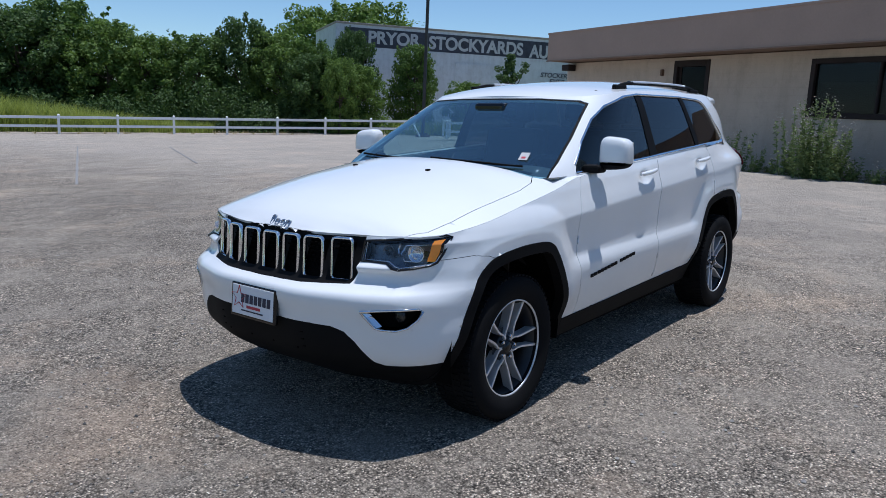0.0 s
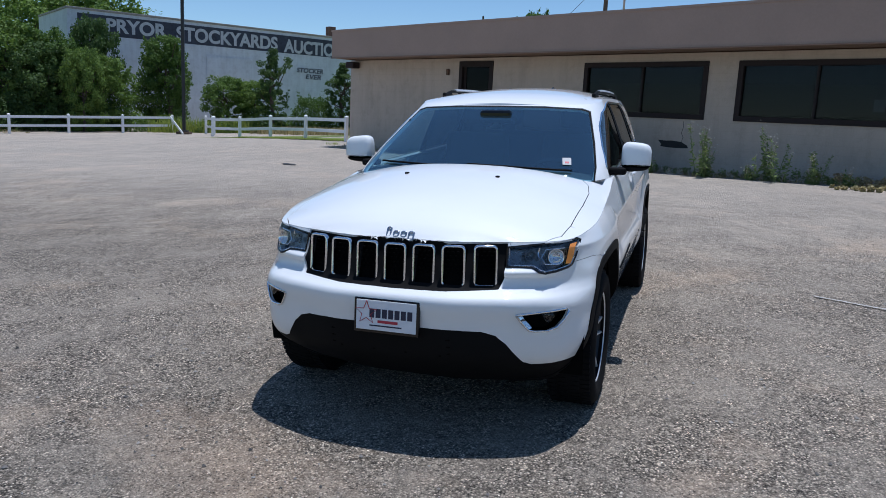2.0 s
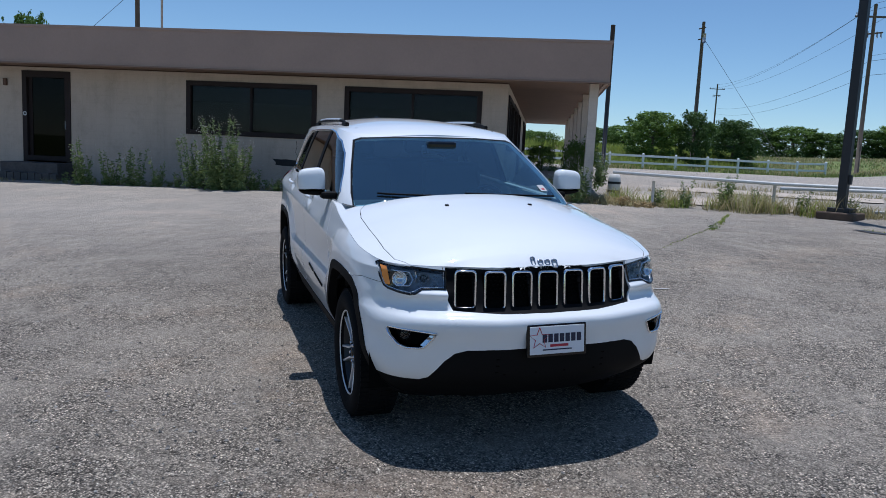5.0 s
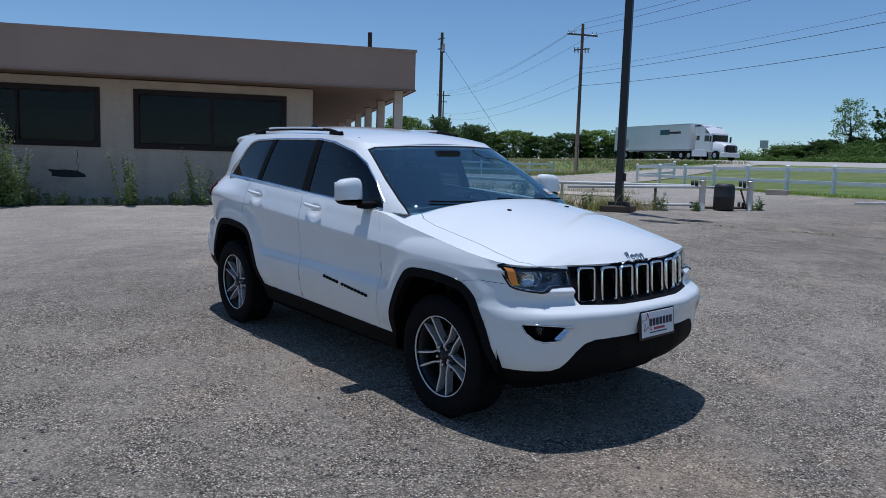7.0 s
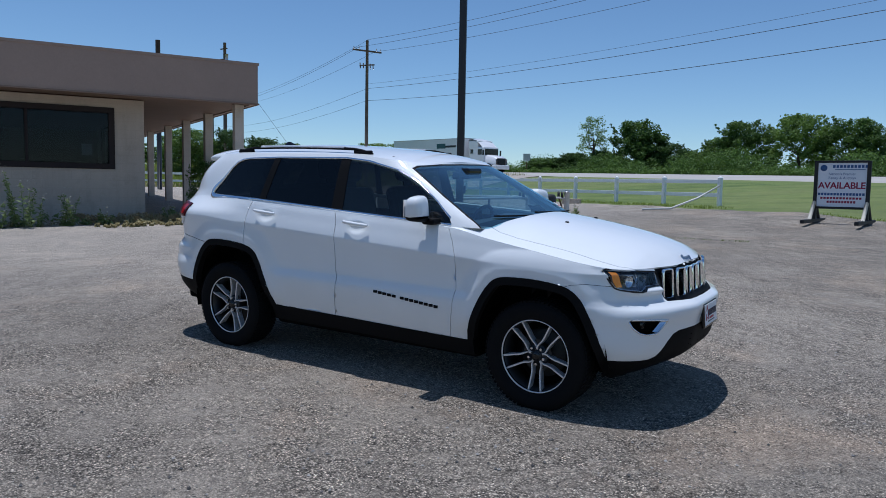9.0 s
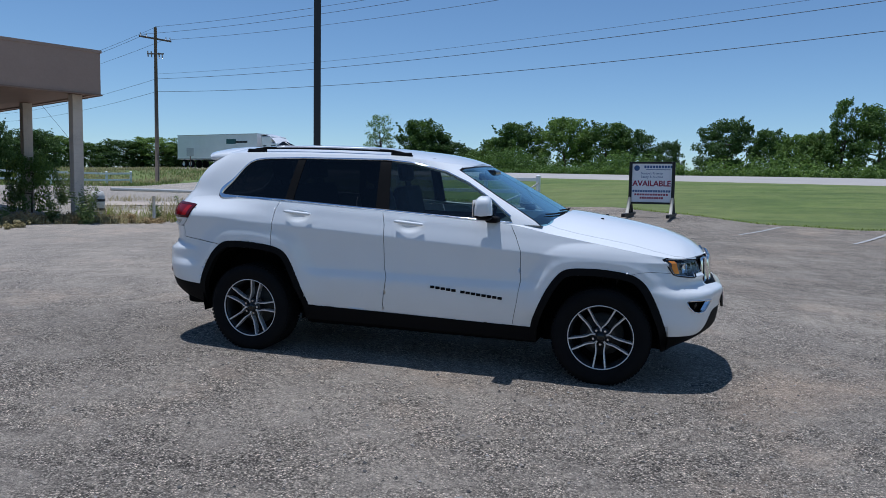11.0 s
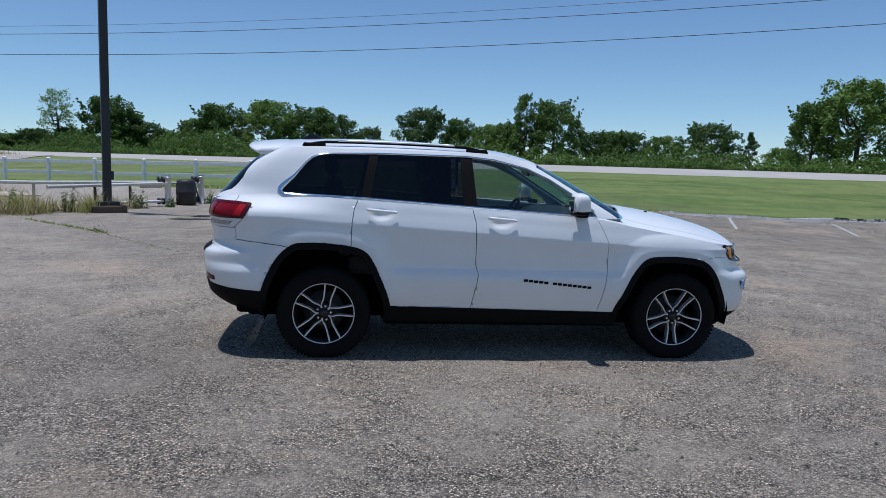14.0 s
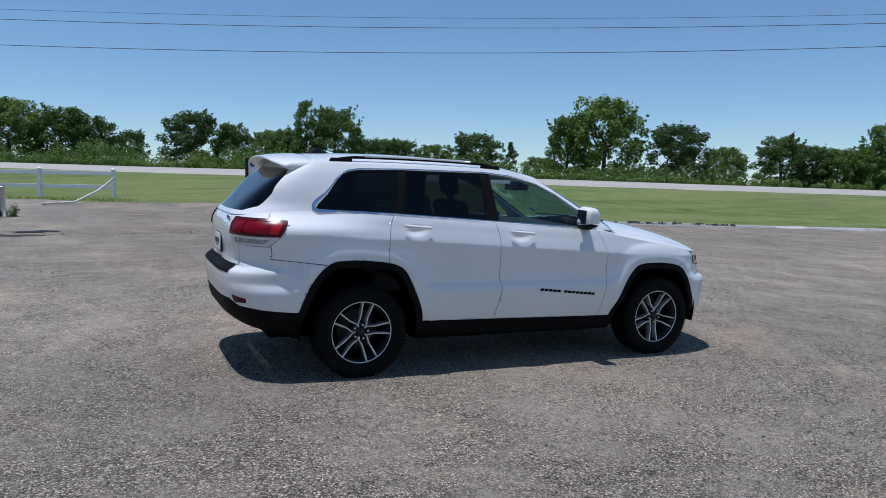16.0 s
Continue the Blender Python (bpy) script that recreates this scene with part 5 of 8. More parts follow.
# headlights
LAMP_IN = [(0.523, 0.93), (0.66, 0.944), (0.798, 0.958), (0.805, 0.952), (0.796, 0.887), (0.785, 0.852), (0.773, 0.843), (0.735, 0.835), (0.692, 0.83), (0.67, 0.836), (0.634, 0.853), (0.527, 0.856)]
LAMP_GREY = plain("lamp_inner_dark", (0.16, 0.17, 0.18), 0.28, 0.8, vary=0.3, scale=30, relief=0)
patch("housing", LAMP_IN, LAMP_GREY, lamps, -0.055)
patch("side_marker", [(0.777, 0.944), (0.801, 0.948), (0.793, 0.89), (0.784, 0.853), (0.765, 0.856)], AMBER, lamps, 0.001)
for s, lamp in zip((1, -1), lamps):
    for y, z, r, mm in ((0.715, 0.889, 0.036, CHROME), (0.605, 0.896, 0.024, LAMP_GREY)):
        x = on_front(y, z) - 0.05
        bowl = lathe([(0.0, 0.0), (r * 0.45, 0.004), (r * 0.8, 0.016), (r, 0.034), (r * 1.06, 0.034)], 28)
        bmesh.ops.transform(bowl, matrix=pose(x, s * y, z, 0, 0, -90 + s * 18), verts=bowl.verts)
        part("reflector", bowl, mm, lamp, "chrome reflector bowl", True)
        ball = bmesh.new()
        bmesh.ops.create_uvsphere(ball, u_segments=20, v_segments=12, radius=r * 0.5)
        bmesh.ops.translate(ball, verts=ball.verts, vec=(x + 0.014, s * y, z))
        part("projector_lens", ball, LENS, lamp, "", True)
    bm = bmesh.new()
    loop = [(on_front(y, z) + 0.002, s * y, z) for y, z in LAMP + LAMP[:1]]
    add_tube(bm, loop, 0.0055, 6)
    part("bezel", bm, GLOSS_BLACK, lamp)
    bm = bmesh.new()
    add_tube(bm, [(on_front(y, z) - 0.006, s * y, z) for y, z in LAMP_IN[4:] + LAMP_IN[:1]], 0.0032, 6)
    part("bright_line", bm, CHROME, lamp, "thin chrome line")
    bm = bmesh.new()
    add_tube(bm, [(on_front(y, z) - 0.03, s * y, z) for y, z in ((0.755, 0.925), (0.675, 0.92), (0.66, 0.885), (0.68, 0.853), (0.735, 0.85))], 0.0045, 6)
    part("reflector_frame", bm, CHROME, lamp, "chrome frame of the main beam")
    bm = bmesh.new()
    add_tube(bm, [(on_front(y, z) - 0.035, s * y, z) for y, z in ((0.648, 0.928), (0.642, 0.90), (0.65, 0.872))], 0.006, 6)
    part("fin", bm, CHROME, lamp)

# fog pockets
for s, fog in zip((1, -1), fogs):
    bm = bmesh.new()
    add_tube(bm, [(on_front(y, z) + 0.004, s * y, z) for y, z in FOG + FOG[:1]], 0.0052, 8)
    part("fog_ring", bm, CHROME, fog, "chrome ring")
    bm = bmesh.new()
    rows = []
    for y, z in (FOG[0], FOG[-1], FOG[-2]):
        rows.append([(on_front(y, z) + 0.002, s * y, z), (on_front(y, z) - 0.03, s * (y + 0.012), z + 0.003)])
    bm.free()
    part("fog_wing", grid_mesh(rows), CHROME, fog)
    bm = lathe([(0.0, 0.01), (0.03, 0.006), (0.034, -0.01)], 24)
    bmesh.ops.transform(bm, matrix=pose(on_front(0.71, 0.63) - 0.04, s * 0.71, 0.63, 0, 0, -90), verts=bm.verts)
    part("fog_lamp", bm, LENS, fog, "", True)

# lower intake and plate
bm = bmesh.new()
for k in range(3):
    z = 0.445 + 0.035 * k
    add_box(bm, 2.2, min(on_front(y, z) for y in (0.0, 0.15, 0.3)) + 0.004, -0.30, 0.30, z, z + 0.007, 0.002)
for y in (-0.25, -0.08, 0.08, 0.25):
    add_box(bm, 2.2, on_front(y, 0.43) + 0.003, y - 0.006, y + 0.006, 0.43, 0.53, 0.002)
part("intake_slats", bm, PIT_BLACK, car, "black lower intake slats")
PLATE = pose(2.335, 0.004, 0.612, 0, -5, 0)
bm = box(-0.012, 0.010, -0.164, 0.164, -0.083, 0.083, 0.008)
bmesh.ops.transform(bm, matrix=PLATE, verts=bm.verts)
plate = part("front_plate", bm, GLOSS_BLACK, car, "white dealer plate in a black frame")
bm = box(0.009, 0.0125, -0.150, 0.150, -0.068, 0.072, 0.002)
bmesh.ops.transform(bm, matrix=PLATE, verts=bm.verts)
part("plate_face", bm, PLATE_WHITE, plate)


def plate_bar(y, z, w, h, mm):
    bm = box(0.0127, 0.0142, y - w / 2, y + w / 2, z - h / 2, z + h / 2)
    bmesh.ops.transform(bm, matrix=PLATE, verts=bm.verts)
    part("plate_print", bm, mm, plate)


for k in range(7):
    plate_bar(-0.070 + 0.0315 * k, 0.012, 0.024, 0.042, PLATE_INK)
plate_bar(0.01, -0.026, 0.10, 0.013, PLATE_RED)
plate_bar(0.0, -0.046, 0.16, 0.006, PLATE_INK)
star = []
for k in range(11):
    a = math.pi / 2 + 2 * math.pi * k / 10
    r = (0.056 if k % 2 == 0 else 0.024)
    star.append(PLATE @ Vector((0.0135, -0.098 + r * 1.0 * math.cos(a), 0.012 + r * math.sin(a))))
part("plate_star", tube(star, 0.0022, 5), PLATE_RED, plate, "red star outline")

# hood badge: four small satin shapes
for k, (w, h, dz) in enumerate(((0.027, 0.056, 0.004), (0.032, 0.036, -0.002), (0.032, 0.036, -0.002), (0.033, 0.052, -0.008))):
    y = -0.058 + 0.039 * k
    z0 = 0.976 + dz
    hitp = DECK_BVH.ray_cast(Vector((4, max(0.002, abs(y)), z0)), Vector((-1, 0, 0)))
    x = hitp[0].x if hitp[0] else 2.1
    bm = ring_bm(w, h, 0.011, 0.0085, 0.006)
    bmesh.ops.transform(bm, matrix=pose(x + 0.004, y, z0, 0, -32, 0), verts=bm.verts)
    part("hood_badge", bm, BADGE, hood, "satin metal badge")

# washer nozzles
for y in (-0.27, 0.27):
    zc = DECK_BVH.ray_cast(Vector((1.387, abs(y), 3)), Vector((0, 0, -1)))[0].z
    part("washer_nozzle", box(1.375, 1.40, y - 0.011, y + 0.011, zc - 0.005, zc + 0.008, 0.004), CLAD, hood)

# mirrors
for s in (1, -1):
    bm = bmesh.new()
    bmesh.ops.create_uvsphere(bm, u_segments=28, v_segments=18, radius=1.0)
    for v in bm.verts:
        x, y, z = v.co
        p = (abs(x) ** 4 + abs(y) ** 4 + abs(z) ** 4) ** 0.25
        v.co = Vector((x / p, y / p, z / p))
    for v in bm.verts:
        x, y, z = v.co
        v.co = Vector((0.56 + 0.066 * x * (1 - 0.15 * z) + 0.010 * y, s * (0.953 + 0.092 * y), 1.281 + 0.090 * z * (1 - 0.1 * y)))
    if s < 0:
        bmesh.ops.reverse_faces(bm, faces=bm.faces)
    low = bm.copy()
    for b_, keep in ((bm, 1), (low, -1)):
        bmesh.ops.bisect_plane(b_, geom=b_.verts[:] + b_.edges[:] + b_.faces[:], plane_co=(0.56, 0, 1.226), plane_no=(0.12, 0, -keep), clear_outer=True)
    mirror = part("door_mirror", bm, CAR_WHITE, car, "white-capped door mirror", True)
    part("mirror_base", low, CLAD, mirror, "black lower shell", True)
    part("mirror_arm", box(0.56, 0.66, *sorted((s * 0.79, s * 0.90)), 1.17, 1.215, 0.015), CLAD, mirror)
    bm = box(0.489, 0.495, *sorted((s * 0.885, s * 1.02)), 1.22, 1.345, 0.002)
    part("mirror_glass", bm, CHROME, mirror)

# door handles and badges
for s, doors in ((1, 0), (-1, 1)):
    for (hx, hz), d in zip(HANDLES, (rear_doors[doors], front_doors[doors])):
        y = on_side(hx - 0.16, hz)
        pts = [(hx - 0.118 + 0.236 * k / 8, s * (y + 0.016 + 0.014 * math.sin(math.pi * k / 8)), hz + 0.031 - 0.0022 * (k - 4)) for k in range(9)]
        bm = tube(pts, [0.010, 0.013, 0.0135, 0.014, 0.014, 0.014, 0.0135, 0.013, 0.010], 10)
        part("door_handle", bm, CAR_WHITE, d, "white handle bar")
    for x0, x1 in ((0.14, 0.355), (0.385, 0.72)):
        n = 5 if x1 < 0.4 else 8
        for k in range(n):
            xa = x0 + (x1 - x0) * k / n
            xb = xa + (x1 - x0) / n * 0.84
            zc = 0.652 - 0.095 * ((xa + xb) / 2 - 0.14)
            y = on_side((xa + xb) / 2, zc)
            bm = box(xa, xb, *sorted((s * y, s * (y + 0.006))), zc - 0.0105, zc + 0.0105, 0.003)
            part("door_badge", bm, CLAD, front_doors[doors], "dark badge piece")

# bright strip round the side glass, broad at its rear corner
def rim_y(x, z):
    """The outer of cabin side and lower body at this height."""
    hits = [tree.ray_cast(Vector((x, 2, z)), Vector((0, -1, 0)))[0] for tree in (CAB_BVH, LOW_BVH)]
    return max(h.y for h in hits if h)


def surround(s):
    fine = [Vector(a).lerp(Vector(b), k / 6) for a, b in zip(GLASS, GLASS[1:]) for k in range(6)] + [Vector(GLASS[-1])]
    rows = []
    for i, p in enumerate(fine):
        d = fine[min(i + 1, len(fine) - 1)] - fine[max(i - 1, 0)]
        n = Vector((d.y, -d.x)).normalized()
        if n.dot(p - Vector((-0.6, 1.42))) < 0:
            n.negate()
        wide = 0.011 - 0.006 * step01(-0.1, 0.3, p.x) * step01(1.2, 1.3, p.y) + 0.026 * math.exp(-((p - Vector((-1.79, 1.33))).length / 0.12) ** 2)
        rows.append([(q.x, s * (rim_y(q.x, q.y) + up), q.y) for q, up in ((p - n * 0.003, -0.004), (p, 0.004), (p + n * wide * 0.5, 0.007), (p + n * wide, 0.004), (p + n * (wide + 0.003), -0.004))])
    bm = grid_mesh(rows)
    bmesh.ops.recalc_face_normals(bm, faces=bm.faces)
    return bm


for s in (1, -1):
    part("window_strip", surround(s), CHROME, car, "chrome window surround", True)

# roof rails, fin, spoiler
for s in (1, -1):
    n, pts, rad = 16, [], []
    for k in range(n + 1):
        x = -1.66 + 1.52 * k / n
        zr = ROOF_BVH.ray_cast(Vector((x, 0.572, 3)), Vector((0, 0, -1)))[0].z
        e = min(1, min(k, n - k) / 2.0)
        pts.append((x, s * 0.572, zr + 0.002 + 0.030 * e**0.6))
        rad.append(0.010 + 0.002 * e)
    rail = part("roof_rail", tube(pts, rad, 10), CLAD, car, "black roof rail with a silver top")
    part("rail_strip", tube([(p[0], p[1], p[2] + 0.006) for p in pts[3:-3]], 0.0125, 8), SILVER, rail)
    for k in (1, n - 1):
        p = pts[k]
        part("rail_foot", box(p[0] - 0.09, p[0] + 0.09, p[1] - 0.014, p[1] + 0.014, p[2] - 0.035, p[2] + 0.004, 0.010), CLAD, rail)
fin = bmesh.new()
rows = []
for k in range(7):
    t = k / 6
    rows.append([(-1.60 - 0.02 * t + 0.13 * (1 - t) * c, 0.028 * (1 - t) ** 0.7 * w, 1.722 + 0.062 * t) for c, w in ((1.0, 0), (0.4, 1), (-0.5, 1), (-0.9, 0), (-0.5, -1), (0.4, -1), (1.0, 0))])
fin.free()
part("roof_fin", grid_mesh(rows), GLOSS_BLACK, car, "black shark-fin aerial", True)
rows = []
for k in range(41):
    y = -0.605 + 1.21 * k / 40
    q = abs(y) / 0.605
    e, zr = q**6, 1.652 + 0.062 * (1 - q**2.3) - 0.012 * q**8
    rows.append([(-1.66, y, zr - 0.05), (-1.70, y, zr + 0.004), (-1.86, y, zr + 0.004), (-2.0 + 0.03 * e, y, zr - 0.008), (-2.10 + 0.09 * e, y, zr - 0.026), (-2.112 + 0.10 * e, y, zr - 0.036), (-2.095 + 0.09 * e, y, zr - 0.048), (-2.0 + 0.03 * e, y, zr - 0.054), (-1.90, y, zr - 0.056), (-1.66, y, zr - 0.05)])
sp = grid_mesh(rows)
bmesh.ops.holes_fill(sp, edges=[e for e in sp.edges if len(e.link_faces) == 1], sides=0)
bmesh.ops.recalc_face_normals(sp, faces=sp.faces)
part("spoiler", sp, CAR_WHITE, car, "white roof spoiler", True)

# tail: clear strip of the lamps, plate, step pad, reflectors
for s in (1,):
    bm = grid_mesh(low_rows)
    shape = [(0.63, 0.64), (0.755, 0.622), (0.75, 0.59), (0.66, 0.585), (0.64, 0.60)]
    cut(bm, shape, "x", REAR_ONLY)
    faces = take(bm, lambda c: c.x < -1.9 and inside(ZY(c), shape))
    red = panel("reflector", bm, faces, DARK_RED, "pair", "dark red reflector", gap=0.0, lip=0.012, push=0.004)
    bm.free()
    for ob in red:
        ob.parent = rear_bumper
x = on_rear(0.2, 0.98)
rp = part("rear_plate", box(x - 0.012, x + 0.004, -0.16, 0.16, 0.90, 1.06, 0.006), GLOSS_BLACK, tailgate, "white dealer plate in a black frame")
part("plate_face", box(x - 0.015, x - 0.011, -0.148, 0.148, 0.915, 1.048, 0.001), PLATE_WHITE, rp)
for y, z, w, h in ((0.02, 0.985, 0.20, 0.04), (0.0, 0.95, 0.1, 0.012)):
    part("plate_print", box(x - 0.0165, x - 0.0145, y - w / 2, y + w / 2, z - h / 2, z + h / 2), PLATE_INK, rp)
for k in range(4):
    bm = ring_bm(0.024, 0.034, 0.010, 0.008, 0.005)
    bmesh.ops.transform(bm, matrix=pose(on_rear(0.25, 1.2) - 0.006, -0.42 + 0.032 * k, 1.2, 0, 0, 180), verts=bm.verts)
    part("tailgate_badge", bm, BADGE, tailgate, "satin metal badge")
rows = []
for k in range(21):
    y = -0.58 + 1.16 * k / 20
    rows.append([(on_rear(y, z) - 0.004, y, z + 0.005) for z in (0.792, 0.80, 0.812, 0.824, 0.834, 0.842, 0.85, 0.858)])
part("step_pad", grid_mesh(rows), CLAD, rear_bumper, "black scuff pad", True)

# wipers
for y0, y1, x0 in ((0.62, -0.02, 0.985), (0.0, -0.60, 1.055)):
    pts = []
    for k in range(9):
        t = k / 8
        y = y0 + (y1 - y0) * t
        hit = CAB_BVH.ray_cast(Vector((3, abs(y), 1.214 + 0.02 * t)), Vector((-1, 0, 0)))
        pts.append((hit[0].x + 0.018 if hit[0] else x0, y, 1.214 + 0.02 * t))
    part("wiper", tube(pts, 0.0065, 6), CLAD, car, "black wiper")
part("rear_wiper", tube([(-2.30, -0.02, 1.30), (-2.23, -0.2, 1.36), (-2.17, -0.42, 1.41)], 0.007, 6), CLAD, car, "black wiper")


# cabin
def seat(x, y, w):
    e = new("seat")
    e.parent = car
    e["label"] = "black cloth seat"
    part("cushion", box(x - 0.26, x + 0.28, y - w / 2, y + w / 2, 0.62, 0.80, 0.06), SEAT_CLOTH, e)
    part("backrest", box(-0.07, 0.07, y - w / 2, y + w / 2, 0, 0.62, 0.055, pose(x - 0.26, 0, 0.78, 0, -14, 0)), SEAT_CLOTH, e)
    for hy in ((y,) if w < 0.7 else (y - 0.36, y + 0.36)):
        part("headrest", box(-0.05, 0.05, hy - 0.13, hy + 0.13, 0.66, 0.84, 0.045, pose(x - 0.26, 0, 0.78, 0, -12, 0)), SEAT_CLOTH, e)
        part("headrest_post", box(-0.008, 0.008, hy - 0.06, hy + 0.06, 0.6, 0.68, 0, pose(x - 0.26, 0, 0.78, 0, -12, 0)), STEEL, e)
    return e


seat(-0.12, 0.40, 0.52)
seat(-0.12, -0.40, 0.52)
seat(-1.02, 0.0, 1.30)
rows = []
for k in range(21):
    y = -0.80 + 1.6 * k / 20
    b_ = 0.03 * math.exp(-((y - 0.38) / 0.2) ** 2)
    rows.append([(0.98, y, 1.155), (0.75, y, 1.165 + b_ * 0.6), (0.55, y, 1.155 + b_), (0.46, y, 1.10 + b_), (0.44, y, 0.95), (0.55, y, 0.80)])
part("dashboard", grid_mesh(rows), DASH, car, "dark grey dashboard", True)
wheel_rows = []
for i in range(33):
    a = 2 * math.pi * i / 32
    wheel_rows.append((0.185 * math.cos(a), 0.185 * math.sin(a), 0))
steer = bmesh.new()
add_tube(steer, wheel_rows, 0.016, 8, False)
for a in (90, 210, 330):
    add_tube(steer, [(0, 0, -0.02), (0.18 * math.cos(radians(a)), 0.18 * math.sin(radians(a)), 0)], 0.016, 6)
bmesh.ops.create_cone(steer, cap_ends=True, segments=20, radius1=0.07, radius2=0.06, depth=0.05)
part("steering_wheel", steer, CABIN, car, "black steering wheel").matrix_basis = pose(0.28, 0.38, 1.06, 0, -68, 0)
part("centre_console", box(-0.4, 0.5, -0.13, 0.13, 0.46, 0.86, 0.04), CABIN, car)
part("inner_mirror", box(0.31, 0.34, -0.12, 0.12, 1.47, 1.53, 0.012), GLOSS_BLACK, car)
part("camera_pod", box(0.36, 0.46, -0.11, 0.11, 1.475, 1.56, 0.02), GLOSS_BLACK, car)
STICKER = plain("faded_sticker_paper", (0.5, 0.5, 0.5), 0.7, vary=0.1, relief=0)
sx = CAB_BVH.ray_cast(Vector((3, 0.56, 1.245)), Vector((-1, 0, 0)))[0]
part("screen_sticker", box(-0.001, 0.001, -0.026, 0.026, -0.035, 0.035, 0, pose(sx.x - 0.03, 0.575, 1.262, 0, -58, 12)), STICKER, car, "small white sticker with a red mark")
part("sticker_mark", box(0.001, 0.002, -0.012, 0.012, -0.022, -0.004, 0, pose(sx.x - 0.03, 0.575, 1.262, 0, -58, 12)), PLATE_RED, car)

# ---- fences, poles, sign ----
def fence_line(name, pts, height, label, group):
    """White two-rail vinyl fence along points; posts at the points."""
    f = thing(name, Matrix.Identity(4), label, "fence", group)
    for i, (x, y) in enumerate(pts):
        z = ground_z(x, y)
        a = Vector(pts[min(i + 1, len(pts) - 1)]) - Vector(pts[max(i - 1, 0)])
        rz = math.degrees(math.atan2(a.y, a.x))
        m = pose(x, y, z, 0, 0, rz)
        p = part("post", box(-0.065, 0.065, -0.065, 0.065, -0.2, height, 0.008, m), WHITE_VINYL, f)
        cap = bmesh.new()
        bmesh.ops.create_cone(cap, cap_ends=True, segments=4, radius1=0.105, radius2=0.01, depth=0.05, matrix=m @ pose(0, 0, height + 0.025, 0, 0, 45))
        part("post_cap", cap, WHITE_VINYL, p)
    for (x0, y0), (x1, y1) in zip(pts, pts[1:]):
        d = Vector((x1 - x0, y1 - y0))
        z0, z1 = ground_z(x0, y0), ground_z(x1, y1)
        rz, ry = math.degrees(math.atan2(d.y, d.x)), -math.degrees(math.atan2(z1 - z0, d.length))
        for zz in (height - 0.14, height - 0.62):
            part("rail", box(0.03, d.length - 0.03, -0.02, 0.02, zz - 0.07, zz + 0.07, 0.006, pose(x0, y0, z0, 0, ry, rz)), WHITE_VINYL, f)
    return f


def along(a, b, n):
    return [(a[0] + (b[0] - a[0]) * k / n, a[1] + (b[1] - a[1]) * k / n) for k in range(n + 1)]


fence_line("fence", along((-2.8, 22.4), (-21.73, 32.2), 8) + [(-21.12, 34.9)], 0.98, "white two-rail vinyl fence beside the lawn", "white fences")
part("fallen_rail", tube([(-2.75, 22.2, ground_z(-2.75, 22.2) + 0.72), (-3.3, 21.4, ground_z(-3.3, 21.4) + 0.35), (-4.0, 20.6, ground_z(-4, 20.6) + 0.06), (-4.9, 20.3, ground_z(-4.9, 20.3) + 0.05)], 0.036, 8), WHITE_PIPE)
tagged(bpy.data.objects["fallen_rail"], "bent white rail hanging down from the fence end", "rail")
fence_line("fence", along((-9.75, -42.69), (-33.52, -29.76), 9), 1.05, "white two-rail vinyl fence before the trees", "white fences")
fence_line("fence", along((-30.2, -24.4), (-23.5, -12.9), 4), 1.05, "white two-rail vinyl fence ending at the building", "white fences")
fence_line("fence", [(-33.4, -27.2), (-32.0, -25.6), (-30.2, -24.4)], 1.05, "short white fence length between two runs", "white fences")
loose = part("loose_rail", box(0, 3.4, -0.02, 0.02, -0.07, 0.07, 0.006, pose(-31.4, -28.2, 0.55, 0, 14, 50)), WHITE_VINYL)
tagged(loose, "loose white rail leaning from the fence", "rail")
fence_line("fence", along((-37.9, 42.4), (-38.8, 17.0), 10), 1.0, "white two-rail fence beside the weedy field", "white fences")


def lamp_post(x, y, height, size, label, base=True):
    z = ground_z(x, y)
    p = thing("light_pole", pose(x, y, z), label, "light pole", "light poles")
    part("shaft", box(-size, size, -size, size, 0.1, height, 0.012, pose(0, 0, 0, 0, 0, 25)), POLE_BLACK, p)
    if base:
        part("base_plate", box(-0.24, 0.24, -0.24, 0.24, 0.14, 0.24, 0.012, pose(0, 0, 0, 0, 0, 25)), POLE_BLACK, p)
        part("footing", box(-0.38, 0.38, -0.38, 0.38, -0.2, 0.15, 0.03, pose(0, 0, 0, 0, 0, 25)), plain("rusty_brown_footing", (0.10, 0.068, 0.048), 0.9, vary=0.35, scale=5), p)
        part("junction_box", box(size, size + 0.06, -0.05, 0.05, 0.75, 0.95, 0.01, pose(0, 0, 0, 0, 0, 25)), POLE_BLACK, p)
    for s in (-1, 1):
        part("lamp_arm", tube([(0, 0, height - 0.1), (s * 0.7, 0, height + 0.1)], 0.03, 8), POLE_BLACK, p)
        part("lamp_head", box(s * 0.7 - 0.25, s * 0.7 + 0.25, -0.16, 0.16, height + 0.02, height + 0.16, 0.03), POLE_BLACK, p)
    return p


lamp_post(-6.9, 11.5, 11.0, 0.09, "tall square black steel light pole on a footing")
lamp_post(-31.6, -27.4, 12.0, 0.085, "tall square black steel light pole by the white fence")
pole = thing("steel_pole", pose(-30.85, 19.64, ground_z(-30.85, 19.64)), "bare dark steel pole standing beyond the porch", "pole")
part("shaft", tube([(0, 0, -0.2), (0, 0, 7.8)], 0.12, 10), POLE_BLACK, pole)


